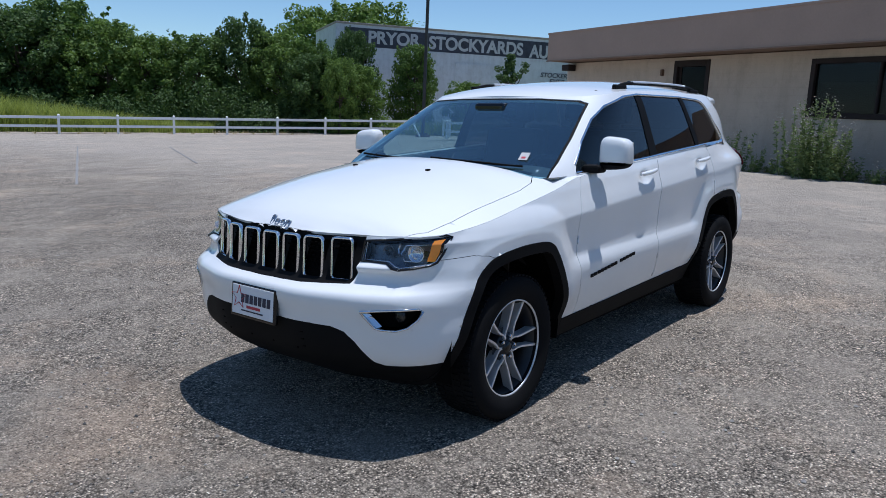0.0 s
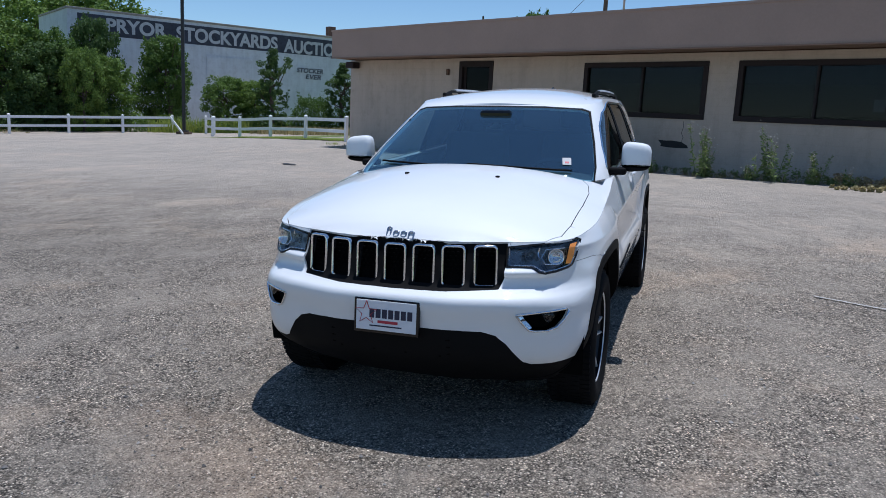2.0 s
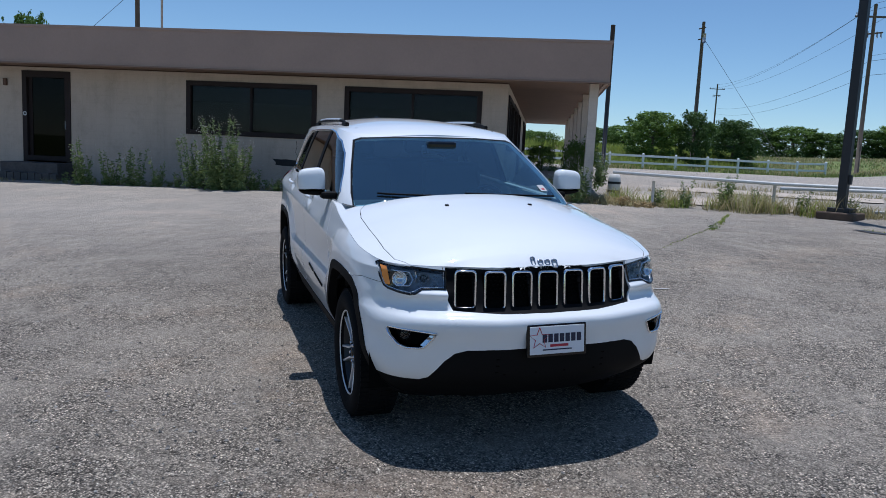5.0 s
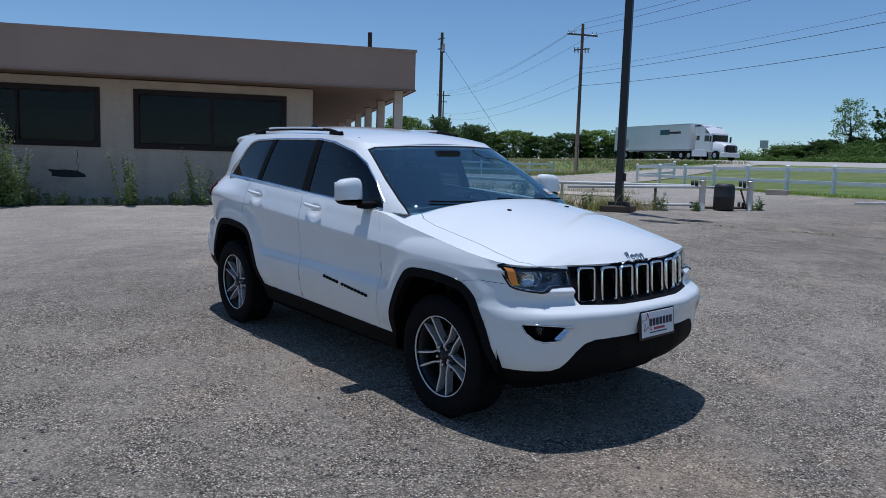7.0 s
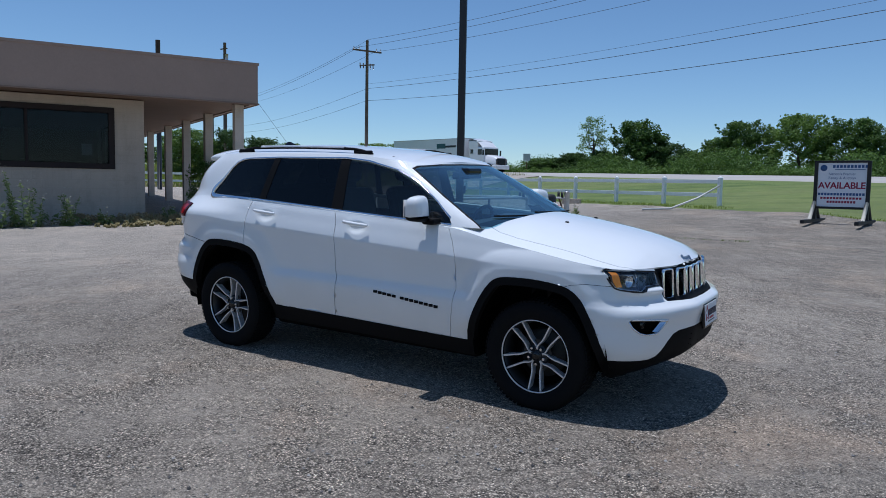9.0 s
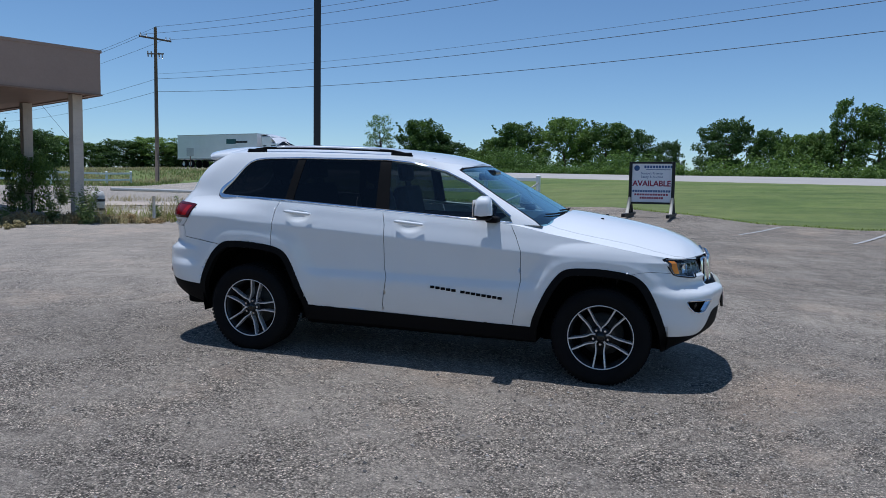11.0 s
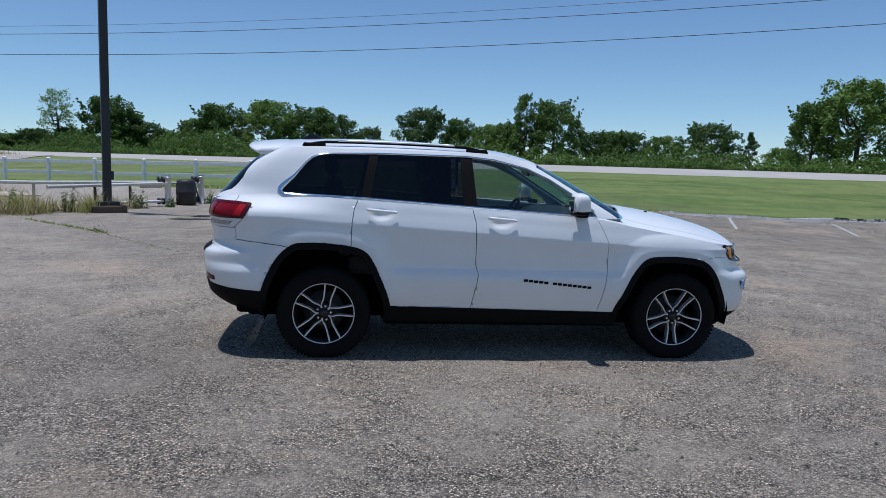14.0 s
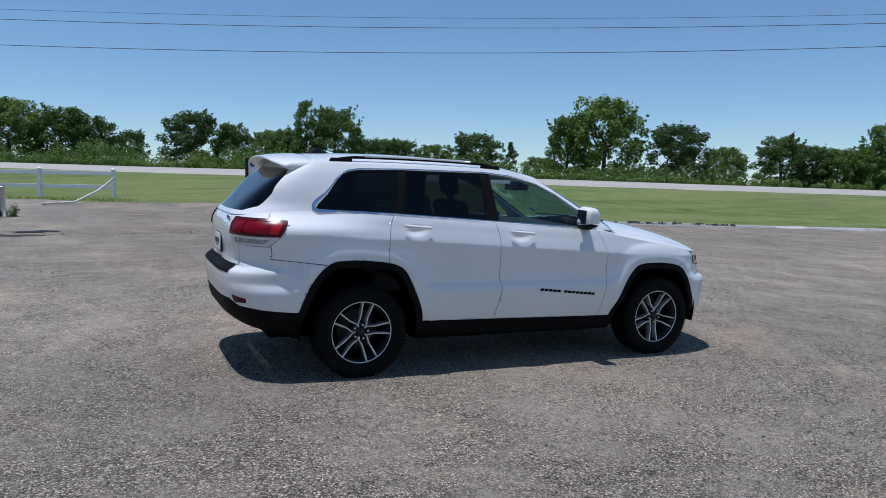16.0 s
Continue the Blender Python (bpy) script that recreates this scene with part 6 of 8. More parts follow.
def utility_pole(x, y, top, label, arm=True, yaw=67.0):
    z = ground_z(x, y)
    p = thing("utility_pole", pose(x, y, z), label, "utility pole", "utility poles")
    part("shaft", tube([(0, 0, -0.3), (0, 0, top - z)], [0.17, 0.115], 12), WOOD_POLE, p)
    if arm:
        m = pose(0, 0, 0, 0, 0, yaw)
        part("crossarm", box(-1.35, 1.35, -0.06, 0.06, top - z - 0.95, top - z - 0.82, 0.01, m), WOOD_POLE, p)
        part("lower_arm", box(-0.7, 0.7, -0.05, 0.05, -0.05, 0.05, 0.01, m @ pose(0, 0, top - z - 2.05, 0, -8, 0)), WOOD_POLE, p)
        for k in (-1.25, -0.75, 0.9, 1.25):
            part("insulator", tube([m @ Vector((k, 0, top - z - 0.82)), m @ Vector((k, 0, top - z - 0.6))], [0.05, 0.03], 8), GALV, p)
        for k in (-0.6, -0.3, 0.35, 0.62):
            part("cutout", tube([m @ Vector((k, 0.06, top - z - 2.35)), m @ Vector((k, 0.12, top - z - 1.9))], 0.05, 8), GALV, p)
    else:
        part("transformer", tube([(0.2, 0, top - z - 1.6), (0.2, 0, top - z - 0.9)], 0.13, 12), GALV, p)
        part("arm", box(-0.5, 0.3, -0.04, 0.04, top - z - 0.5, top - z - 0.42, 0.01), WOOD_POLE, p)
        part("arm", box(-0.5, 0.2, -0.04, 0.04, top - z - 1.3, top - z - 1.22, 0.01), WOOD_POLE, p)
    return p


utility_pole(-37.0, 44.4, 13.5, "weathered wooden utility pole with a crossarm")
utility_pole(-43.6, 34.9, 12.3, "grey utility pole with a small transformer", False)
utility_pole(-110.0, 88.5, 16.3, "distant wooden utility pole with a crossarm")
utility_pole(-43.04, -4.98, 12.5, "dark utility pole rising behind the flat roof", False)
utility_pole(-88.7, -26.05, 13.9, "distant utility pole with a crossarm behind the flat roof", True, -75.0)
pole = thing("steel_pole", pose(-39.6, -3.5, ground_z(-39.6, -3.5)), "thin pale steel pole behind the flat roof", "pole")
part("shaft", tube([(0, 0, -0.2), (0, 0, 9.5)], 0.06, 10), GALV, pole)
w = part("guy_wire", tube([(-43.04, -5.0, 10.2), (-41.5, -9.5, 5.2)], 0.012, 5), WIRE)
tagged(w, "steel guy wire bracing the utility pole", "cable")
WIRE_A, WIRE_D = Vector((-37.0, 44.4)), Vector((0.92, -0.39))


def wire(z0, sag, off, radius, span=78.0):
    pts = []
    for k in range(61):
        s = span * k / 60
        p = WIRE_A + WIRE_D * s + Vector((0.39, 0.92)) * off
        pts.append((p.x, p.y, z0 - sag * (1 - ((s - span / 2) / (span / 2)) ** 2)))
    w = part("overhead_wire", tube(pts, radius, 5), WIRE)
    tagged(w, "black overhead cable strung between utility poles", "cable", "overhead wires")


wire(8.5, 1.25, 0.0, 0.0145)
wire(9.5, 1.15, 0.0, 0.0135)
wire(9.88, 1.1, 0.0, 0.008)
wire(12.75, 1.5, 1.25, 0.012)
wire(13.55, 1.5, 0.0, 0.012)
wire(12.75, 1.5, -1.25, 0.012)
for off, z0, z1 in ((1.25, 12.75, 15.5), (0.0, 13.5, 16.2), (-1.25, 12.75, 15.5), (0.0, 9.5, 12.0), (0.0, 8.5, 11.0)):
    a, b = Vector((-37.0, 44.4 + off * 0.9, z0)), Vector((-110.0, 88.5 + off * 0.9, z1))
    w = part("overhead_wire", tube([a.lerp(b, k / 24) - Vector((0, 0, 5.0 * (k / 24) * (1 - k / 24))) for k in range(25)], 0.012, 5), WIRE)
    tagged(w, "black overhead cable strung between utility poles", "cable", "overhead wires")
w = part("guy_wire", tube([(-43.6, 34.9, 11.2), (-35.5, 36.5, 1.6)], 0.012, 5), WIRE)
tagged(w, "steel guy wire bracing the utility pole", "cable")

# pipe barrier and gate frame
barrier = thing("pipe_barrier", Matrix.Identity(4), "white-painted steel pipe barrier with a hinged gate frame", "barrier")


def gz(x, y, dz):
    return (x, y, ground_z(x, y) + dz)


part("pipe", tube([gz(-10.4, 7.95, 0.76), gz(-8.3, 10.95, 0.66), gz(-6.15, 13.95, 0.62)], 0.042, 10), WHITE_PIPE, barrier)
part("pipe", tube([gz(-7.95, 10.78, 0.58), gz(-6.1, 13.85, 0.60)], 0.04, 10), WHITE_PIPE, barrier)
part("pipe", tube([gz(-7.0, 12.5, 0.13), gz(-6.1, 13.85, 0.13)], 0.035, 8), WHITE_PIPE, barrier)
for x, y in ((-9.85, 8.75), (-8.3, 10.95), (-7.3, 11.9), (-6.75, 12.8)):
    part("prop", tube([gz(x, y, -0.1), gz(x, y, 0.62)], 0.035, 8), RUST if x > -8 else WHITE_PIPE, barrier)
for x, y in ((-6.1, 13.93), (-5.48, 15.2)):
    p = part("gate_post", tube([gz(x, y, -0.2), gz(x, y, 0.76)], 0.082, 14), WHITE_PIPE, barrier, "white steel gate post")
    part("post_cap", tube([gz(x, y, 0.755), gz(x, y, 0.80)], [0.09, 0.07], 14), GALV, p)
    for dz in (0.12, 0.67):
        for k in (0, 1):
            part("hinge_roller", tube([gz(x - 0.12 - 0.10 * k, y - 0.16 - 0.03 * k, dz), gz(x - 0.06 - 0.10 * k, y - 0.13 - 0.03 * k, dz)], 0.10 if dz > 0.3 else 0.085, 14), BLACK_PLASTIC, p, "black roller hinge")
part("cross_pipe", tube([gz(-6.1, 13.93, 0.6), gz(-5.48, 15.2, 0.58)], 0.032, 8), WHITE_PIPE, barrier)
part("cross_pipe", tube([gz(-6.1, 13.93, 0.06), gz(-5.48, 15.2, 0.06)], 0.032, 8), RUST, barrier)
part("strut", tube([gz(-5.62, 14.95, 0.58), gz(-5.5, 15.1, 0.05)], 0.025, 8), RUST, barrier)
drum = thing("black_drum", pose(-5.72, 14.35, ground_z(-5.72, 14.35)), "black plastic drum standing between the gate posts", "drum")
part("body", lathe([(0.0, 0.0), (0.235, 0.0), (0.26, 0.03), (0.262, 0.33), (0.272, 0.345), (0.262, 0.36), (0.258, 0.60), (0.235, 0.665), (0.18, 0.70), (0.0, 0.705)], 28), BLACK_PLASTIC, drum).matrix_basis = pose(0, 0, 0, 90, 0, 0)
bol = thing("bollard", pose(-11.3, 8.55, ground_z(-11.3, 8.55)), "pale concrete bollard with dark bands by the porch", "bollard")
part("body", lathe([(0.0, -0.1), (0.16, -0.1), (0.16, 0.55), (0.13, 0.66), (0.0, 0.7)], 20), WHITE_PIPE, bol).matrix_basis = pose(0, 0, 0, 90, 0, 0)
for zz in (0.2, 0.42):
    part("band", lathe([(0.163, zz), (0.166, zz + 0.02), (0.163, zz + 0.06)], 20), BLACK_PLASTIC, bol).matrix_basis = pose(0, 0, 0, 90, 0, 0)
lock = thing("stone_block", pose(-9.0, 23.6, ground_z(-9.0, 23.6)), "low dark concrete block on the drive", "block")
part("body", box(-0.4, 0.4, -0.12, 0.12, -0.05, 0.2, 0.02), CONCRETE, lock)

# for-sale sign
SIGN = pose(1.52, 17.14, ground_z(1.52, 17.14) + 0.02, 0, 0, -6)
sign = thing("real_estate_sign", SIGN, "white printed board in a black timber frame on skids", "sign")
SIGN_WHITE = plain("sign_board_white", (0.78, 0.79, 0.82), 0.5, vary=0.04, relief=0)
INK_BLUE = plain("sign_blue_ink", (0.04, 0.10, 0.25), 0.6, vary=0.05, relief=0)
INK_RED = plain("sign_red_ink", (0.26, 0.012, 0.05), 0.6, vary=0.05, relief=0)
SIGN_BLACK = plain("sign_black_timber", (0.012, 0.012, 0.013), 0.6, vary=0.2)
SIGN_SKID = plain("sign_pale_timber", (0.5, 0.47, 0.4), 0.8, vary=0.2)
ST = 1.66
part("board", box(-0.585, 0.585, -0.02, 0.02, ST - 1.22, ST - 0.05, 0.004), SIGN_WHITE, sign)
for x in (-0.63, 0.63):
    part("upright", box(x - 0.045, x + 0.045, -0.05, 0.05, 0.05, ST, 0.006), SIGN_BLACK, sign)
    part("skid", box(x - 0.05, x + 0.05, -1.25, 1.05, 0.0, 0.10, 0.008), SIGN_BLACK, sign)
    for s in (-1, 1):
        part("brace", tube([(x, s * 0.5, 0.08), (x, s * 0.05, 0.56)], 0.05, 4), SIGN_SKID if s < 0 else SIGN_BLACK, sign)
for z in (ST - 0.025, ST - 1.25):
    part("cross_rail", box(-0.585, 0.585, -0.045, 0.045, z - 0.03, z + 0.03, 0.005), SIGN_BLACK, sign)
text_mesh("lettering", "AVAILABLE", 0.235, INK_RED, sign, pose(0, -0.023, ST - 0.66, 90, 0, 0), 0.001, 0, 0.98, 0.006)


def sign_bar(x, z, w, h, mm):
    part("print_bar", box(x - w / 2, x + w / 2, -0.0245, -0.0205, ST - z - h / 2, ST - z + h / 2), mm, sign)


badge_bm = lathe([(0.0, 0.0), (0.085, 0.0), (0.085, 0.003)], 24)
part("print_roundel", badge_bm, INK_BLUE, sign).matrix_basis = pose(-0.45, -0.0235, ST - 0.19, 0, 0, 0)
for k in range(10):
    sign_bar(-0.20 + 0.085 * k, 0.15, 0.062, 0.075, INK_BLUE)
sign_bar(0.18, 0.235, 0.72, 0.02, INK_BLUE)
for words, z in (("Nation's Premier", 0.35), ("Realty & Auction", 0.455)):
    text_mesh("lettering", words, 0.095, INK_BLUE, sign, pose(0, -0.023, ST - z, 90, 0, 0), 0.001)
for k in range(15):
    sign_bar(-0.53 + 0.0755 * k, 0.885, 0.056, 0.065, INK_BLUE)
for k in range(13):
    sign_bar(-0.47 + 0.0775 * k, 0.99, 0.056, 0.055, INK_RED)
for k in range(10):
    sign_bar(-0.31 + 0.0705 * k, 1.09, 0.052, 0.06, INK_RED)

# roadside boards
for x, y, zt, w in ((-54.15, 73.1, 5.6, 0.42), (-45.0, 90.0, 6.2, 0.5)):
    b = thing("road_sign", pose(x, y, ground_z(x, y), 0, 0, 30), "brown road sign seen from behind on a post", "road sign", "road signs")
    zz = zt - ground_z(x, y)
    part("panel", box(-w, w, -0.02, 0.02, zz - 1.0, zz, 0.01), GALV, b)
    part("post", box(-0.05, 0.05, 0.02, 0.1, -0.2, zz, 0.0), RUST, b)

# painted bay lines, flat dark patches
PAINT = plain("worn_line_paint", (0.40, 0.39, 0.37), 0.85, vary=0.4, scale=9, grain=40)
FAINT = plain("nearly_gone_line_paint", (0.25, 0.242, 0.23), 0.88, vary=0.3, scale=9, grain=40)


def flat_strip(name, pts, width, lift, material, label, category, group="", ragged=0.0, gone=0.0):
    rnd = random.Random(int(pts[0][0] * 100))
    verts, faces = [], []
    fine = [Vector(a).lerp(Vector(b), k / 24) for a, b in zip(pts, pts[1:]) for k in range(24)] + [Vector(pts[-1])]
    for i, p in enumerate(fine):
        d = (fine[min(i + 1, len(fine) - 1)] - fine[max(0, i - 1)]).normalized()
        n = Vector((-d.y, d.x))
        for s in (-1, 1):
            q = p + n * s * width / 2 * (1 + ragged * rnd.uniform(-1, 1))
            verts.append((q.x, q.y, ground_z(q.x, q.y) + lift))
    faces = [(2 * i, 2 * i + 2, 2 * i + 3, 2 * i + 1) for i in range(len(fine) - 1) if rnd.random() >= gone]
    ob = raw(name, verts, faces, material)
    return tagged(ob, label, category, group)


for pts in (((5.96, 11.9), (7.5, 15.1)), ((8.6, 11.2), (10.6, 15.4)), ((11.16, 10.05), (13.15, 14.0)), ((3.7, 13.05), (4.95, 15.5)), ((-9.85, -27.0), (-2.6, -12.05)), ((-12.5, -24.8), (-7.75, -15.7))):
    flat_strip("bay_line", pts, 0.085 if pts[0][1] > 0 else 0.06, 0.012, PAINT if pts[0][1] > 0 else FAINT, "faded white parking bay line on asphalt", "road marking", "parking bay lines", 0.25)
flat_strip("scuff_line", ((-1.56, 2.35), (-1.3, 2.8), (-1.16, 3.16)), 0.03, 0.012, PAINT, "thin white scuff on the asphalt", "road marking", "", 0.5)
DARKPATCH = plain("near_black_ground", (0.03, 0.03, 0.03), 0.7, vary=0.3)
for x, y, rx, ry, a in ((-12.9, -9.45, 0.35, 0.12, 60), (-18.1, -9.75, 0.42, 0.25, 60), (-4.45, 10.95, 0.45, 0.16, 20), (-4.7, 10.1, 0.5, 0.14, 5)):
    verts = [(0, 0, 0)] + [(rx * math.cos(k * math.pi / 10) * (1 + 0.2 * math.sin(k * 2.3)), ry * math.sin(k * math.pi / 10) * (1 + 0.2 * math.cos(k * 1.7)), 0) for k in range(20)]
    rot = Matrix.Rotation(radians(a), 3, "Z")
    verts = [(lambda q: (x + q.x, y + q.y, ground_z(x + q.x, y + q.y) + 0.016))(rot @ Vector(v)) for v in verts]
    tagged(raw("pavement_patch", verts, [(0, k + 1, (k + 1) % 20 + 1) for k in range(20)], DARKPATCH), "dark patch on the asphalt", "patch", "dark patches")
flat_strip("kerb_slab", ((-15.6, 13.0), (-13.4, 15.2), (-11.0, 17.4)), 2.2, 0.03, CONCRETE, "broken pale concrete slab strip", "concrete slab", "", 0.1)
flat_strip("kerb_slab", ((-12.8, 9.9), (-10.4, 11.2), (-8.4, 12.5)), 2.3, 0.03, CONCRETE, "broken pale concrete slab strip", "concrete slab", "", 0.1)

GRAVEL = plain("pale_loose_gravel", (0.43, 0.42, 0.41), 0.9, vary=0.45, scale=2.5, grain=24, relief=0.6, depth=0.02)
rng = np.random.default_rng(91)


def lumps(count, x0, x1, spread, small, large, name, mat_, label):
    """Loose stones lying along the lawn's edge."""
    verts, faces = [], []
    for _ in range(count):
        x = x0 + (x1 - x0) * rng.random() ** 1.2
        y = lot_edge(x) - 0.15 - spread * (0.6 + 0.09 * max(0, x - 14)) * rng.random()
        if noise.noise((x * 0.5, y * 0.5, 2)) < -0.2:
            continue
        r, a = small + (large - small) * rng.random() ** 3, rng.random() * 6.283
        c, d, z, i = math.cos(a) * r, math.sin(a) * r, ground_z(x, y) + 0.006, len(verts)
        verts += [(x + c, y + d, z), (x - d, y + c, z), (x - c, y - d, z), (x + d, y - c, z), (x + c * 0.5, y + d * 0.6, z + r * 0.8), (x - c * 0.4, y - d * 0.3, z + r * 0.7)]
        faces += [(i, i + 1, i + 5, i + 4), (i + 1, i + 2, i + 5), (i + 2, i + 3, i + 4, i + 5), (i + 3, i, i + 4)]
    tagged(raw(name, verts, faces, mat_), label, "gravel", kind="stuff")


lumps(9000, 8.5, 34, 1.1, 0.012, 0.06, "gravel_edge", GRAVEL, "pale loose gravel along the edge of the lawn")
lumps(130, 14.3, 18.6, 0.7, 0.04, 0.14, "rubble", DARKPATCH, "dark broken lumps of asphalt at the lawn's edge")
verts, faces = [], []
for n in range(101):
    x = 12.5 + 0.3 * n
    w = 0.25 + 1.5 * step01(16, 25, x) + 0.12 * noise.noise((x * 1.7, 0, 4))
    for f, lift in ((0.0, -0.03), (0.12, 0.028), (0.5, 0.03), (0.85, 0.028), (1.0, -0.03)):
        y = lot_edge(x) + 0.05 - (w + 0.2 * noise.noise((x * 0.9, f, 1))) * f
        verts.append((x, y, ground_z(x, y) + lift))
faces = [(5 * n + q, 5 * n + q + 5, 5 * n + q + 6, 5 * n + q + 1) for n in range(100) for q in range(4)]
tagged(raw("gravel_bed", verts, faces, GRAVEL, smooth=True), "bed of pale crushed gravel beside the lawn", "gravel", kind="stuff")

VERGE = plain("pale_dusty_verge", (0.36, 0.31, 0.26), 0.95, vary=0.3, scale=1.5, grain=20, relief=0.5, depth=0.02)
flat_strip("verge_strip", ((-8.0, -44.9), (-20.0, -38.4), (-31.5, -32.1)), 1.7, 0.02, VERGE, "pale dusty strip of ground along the white fence", "verge", "", 0.15)

LAWN = flat_strip("side_lawn", ((-31.3, -21.0), (-29.6, -16.5), (-29.4, -13.0)), 10.5, 0.02, GRASS, "strip of mown lawn beside the building", "lawn", "", 0.04)
tagged(LAWN, "strip of mown lawn beside the building", "lawn", kind="stuff")

# painted warehouse behind the trees
WH = Vector((-39.4, -43.6, 0))
wd = Vector((-58.9 + 39.4, -31.1 + 43.6, 0))
W_LEN = 44.0
WARE = Matrix.Translation(WH) @ pose(0, 0, 0, 0, 0, math.degrees(math.atan2(wd.y, wd.x)))
ware = thing("warehouse", WARE, "white-painted block warehouse with a dark lettered band", "building")
WARE_WHITE = block_wall_mat("white_warehouse_block", (0.62, 0.65, 0.68))
BAND = plain("faded_navy_band", (0.045, 0.05, 0.07), 0.8, vary=0.5, scale=1.2, grain=6, relief=0.2)
LETTER = plain("faded_white_lettering", (0.5, 0.51, 0.52), 0.8, vary=0.25, scale=3)
BARE = plain("bare_flaking_block", (0.32, 0.29, 0.25), 0.9, vary=0.4, scale=1.5)
part("wall", box(0, W_LEN, 0, 10.0, -1.0, 7.85), WARE_WHITE, ware)
part("parapet", box(-0.05, W_LEN, -0.06, 10.0, 7.85, 8.02, 0.02), BARE, ware)
part("painted_band", box(0.7, W_LEN - 1, -0.012, 0.0, 6.12, 7.62), BAND, ware, "dark painted sign band")
part("lettering_patch", box(0.7, 2.4, -0.02, -0.012, 6.2, 7.5), BAND, ware)
win = part("window", box(0.9, 2.7, -0.02, 0.0, 4.75, 6.05), PIT_BLACK, ware, "broken dark window")
for k in range(4):
    part("mullion", box(0.9 + 0.57 * k, 0.98 + 0.57 * k, -0.05, -0.02, 4.75, 6.05), BARE, win)
part("roof_vent", box(22.6, 23.3, 1.0, 1.7, 8.0, 9.0, 0.04), RUST, ware, "rusty roof vent")
part("ledge", box(6.0, 9.5, -0.06, 0.0, 5.9, 6.0), WARE_WHITE, ware)
part("panel", box(10.5, 14.5, -0.05, 0.0, 3.7, 5.3), WARE_WHITE, ware)
for words, x, z, wide, tall in (("PRYOR", 5.0, 6.93, 4.55, 1.06), ("STOCKYARDS", 12.45, 6.86, 8.85, 1.12), ("AUCTION", 20.5, 6.76, 6.05, 1.16)):
    text_mesh("lettering", words, 1.0, LETTER, ware, pose(x, -0.03, z, 90, 0, 0), 0.004, 0, 1.0, 0.035, (wide, tall))
for words, x, z, wide in (("STOCKER", 20.1, 4.76, 2.7), ("EVER", 20.45, 4.22, 1.6)):
    text_mesh("lettering", words, 1.0, BAND, ware, pose(x, -0.03, z, 90, 0, 0), 0.004, 0.2, 1.0, 0.02, (wide, 0.42))

# ---- trees and weeds ----
def leaf_cloud(rng, centres, radii, count, size, flat=0.75):
    """Many small folded leaves on and in a set of clumps."""
    centres, radii = np.array(centres), np.array(radii)
    pick = rng.choice(len(radii), count, p=radii**2 / (radii**2).sum())
    d = rng.normal(size=(count, 3))
    d /= np.linalg.norm(d, axis=1)[:, None]
    rad = radii[pick] * (0.25 + 0.85 * rng.random(count) ** 0.5 + 0.25 * rng.random(count) ** 6)
    p = centres[pick] + d * rad[:, None] * np.array((1, 1, flat))
    n = d * 0.7 + rng.normal(size=(count, 3)) * 0.6 + np.array((0, 0, 0.35))
    n /= np.linalg.norm(n, axis=1)[:, None]
    a = np.cross(n, rng.normal(size=(count, 3)))
    a /= np.linalg.norm(a, axis=1)[:, None]
    b = np.cross(n, a)
    s = size * (0.6 + 0.8 * rng.random(count))[:, None]
    quad = np.stack([p - a * s * 0.5, p - b * s * 0.32 + n * s * 0.06, p + a * s * 0.5, p + b * s * 0.32 + n * s * 0.06], 1).reshape(-1, 3)
    faces = np.arange(4 * count).reshape(-1, 4)
    return quad, faces


def limb_tree(rng, height, spread, trunk):
    bm = bmesh.new()
    top = Vector((rng.normal() * 0.2, rng.normal() * 0.2, height * 0.72))
    pts = [Vector((0, 0, -0.3)), Vector((rng.normal() * 0.06, rng.normal() * 0.06, height * 0.25)), Vector((rng.normal() * 0.15, rng.normal() * 0.15, height * 0.5)), top]
    add_tube(bm, pts, [trunk, trunk * 0.75, trunk * 0.5, trunk * 0.15], 7)
    tips = [top]
    for k in range(9):
        base = pts[1].lerp(pts[3], 0.1 + 0.8 * rng.random())
        a = 2.4 * k + rng.random()
        r = spread * (0.5 + 0.4 * rng.random())
        tip = base + Vector((r * math.cos(a), r * math.sin(a), height * (0.1 + 0.16 * rng.random())))
        mid = base.lerp(tip, 0.5) + Vector((0, 0, -0.06 * height))
        add_tube(bm, [base, mid, tip], [trunk * 0.35, trunk * 0.22, trunk * 0.07], 5)
        tips.append(tip)
    return bm, tips


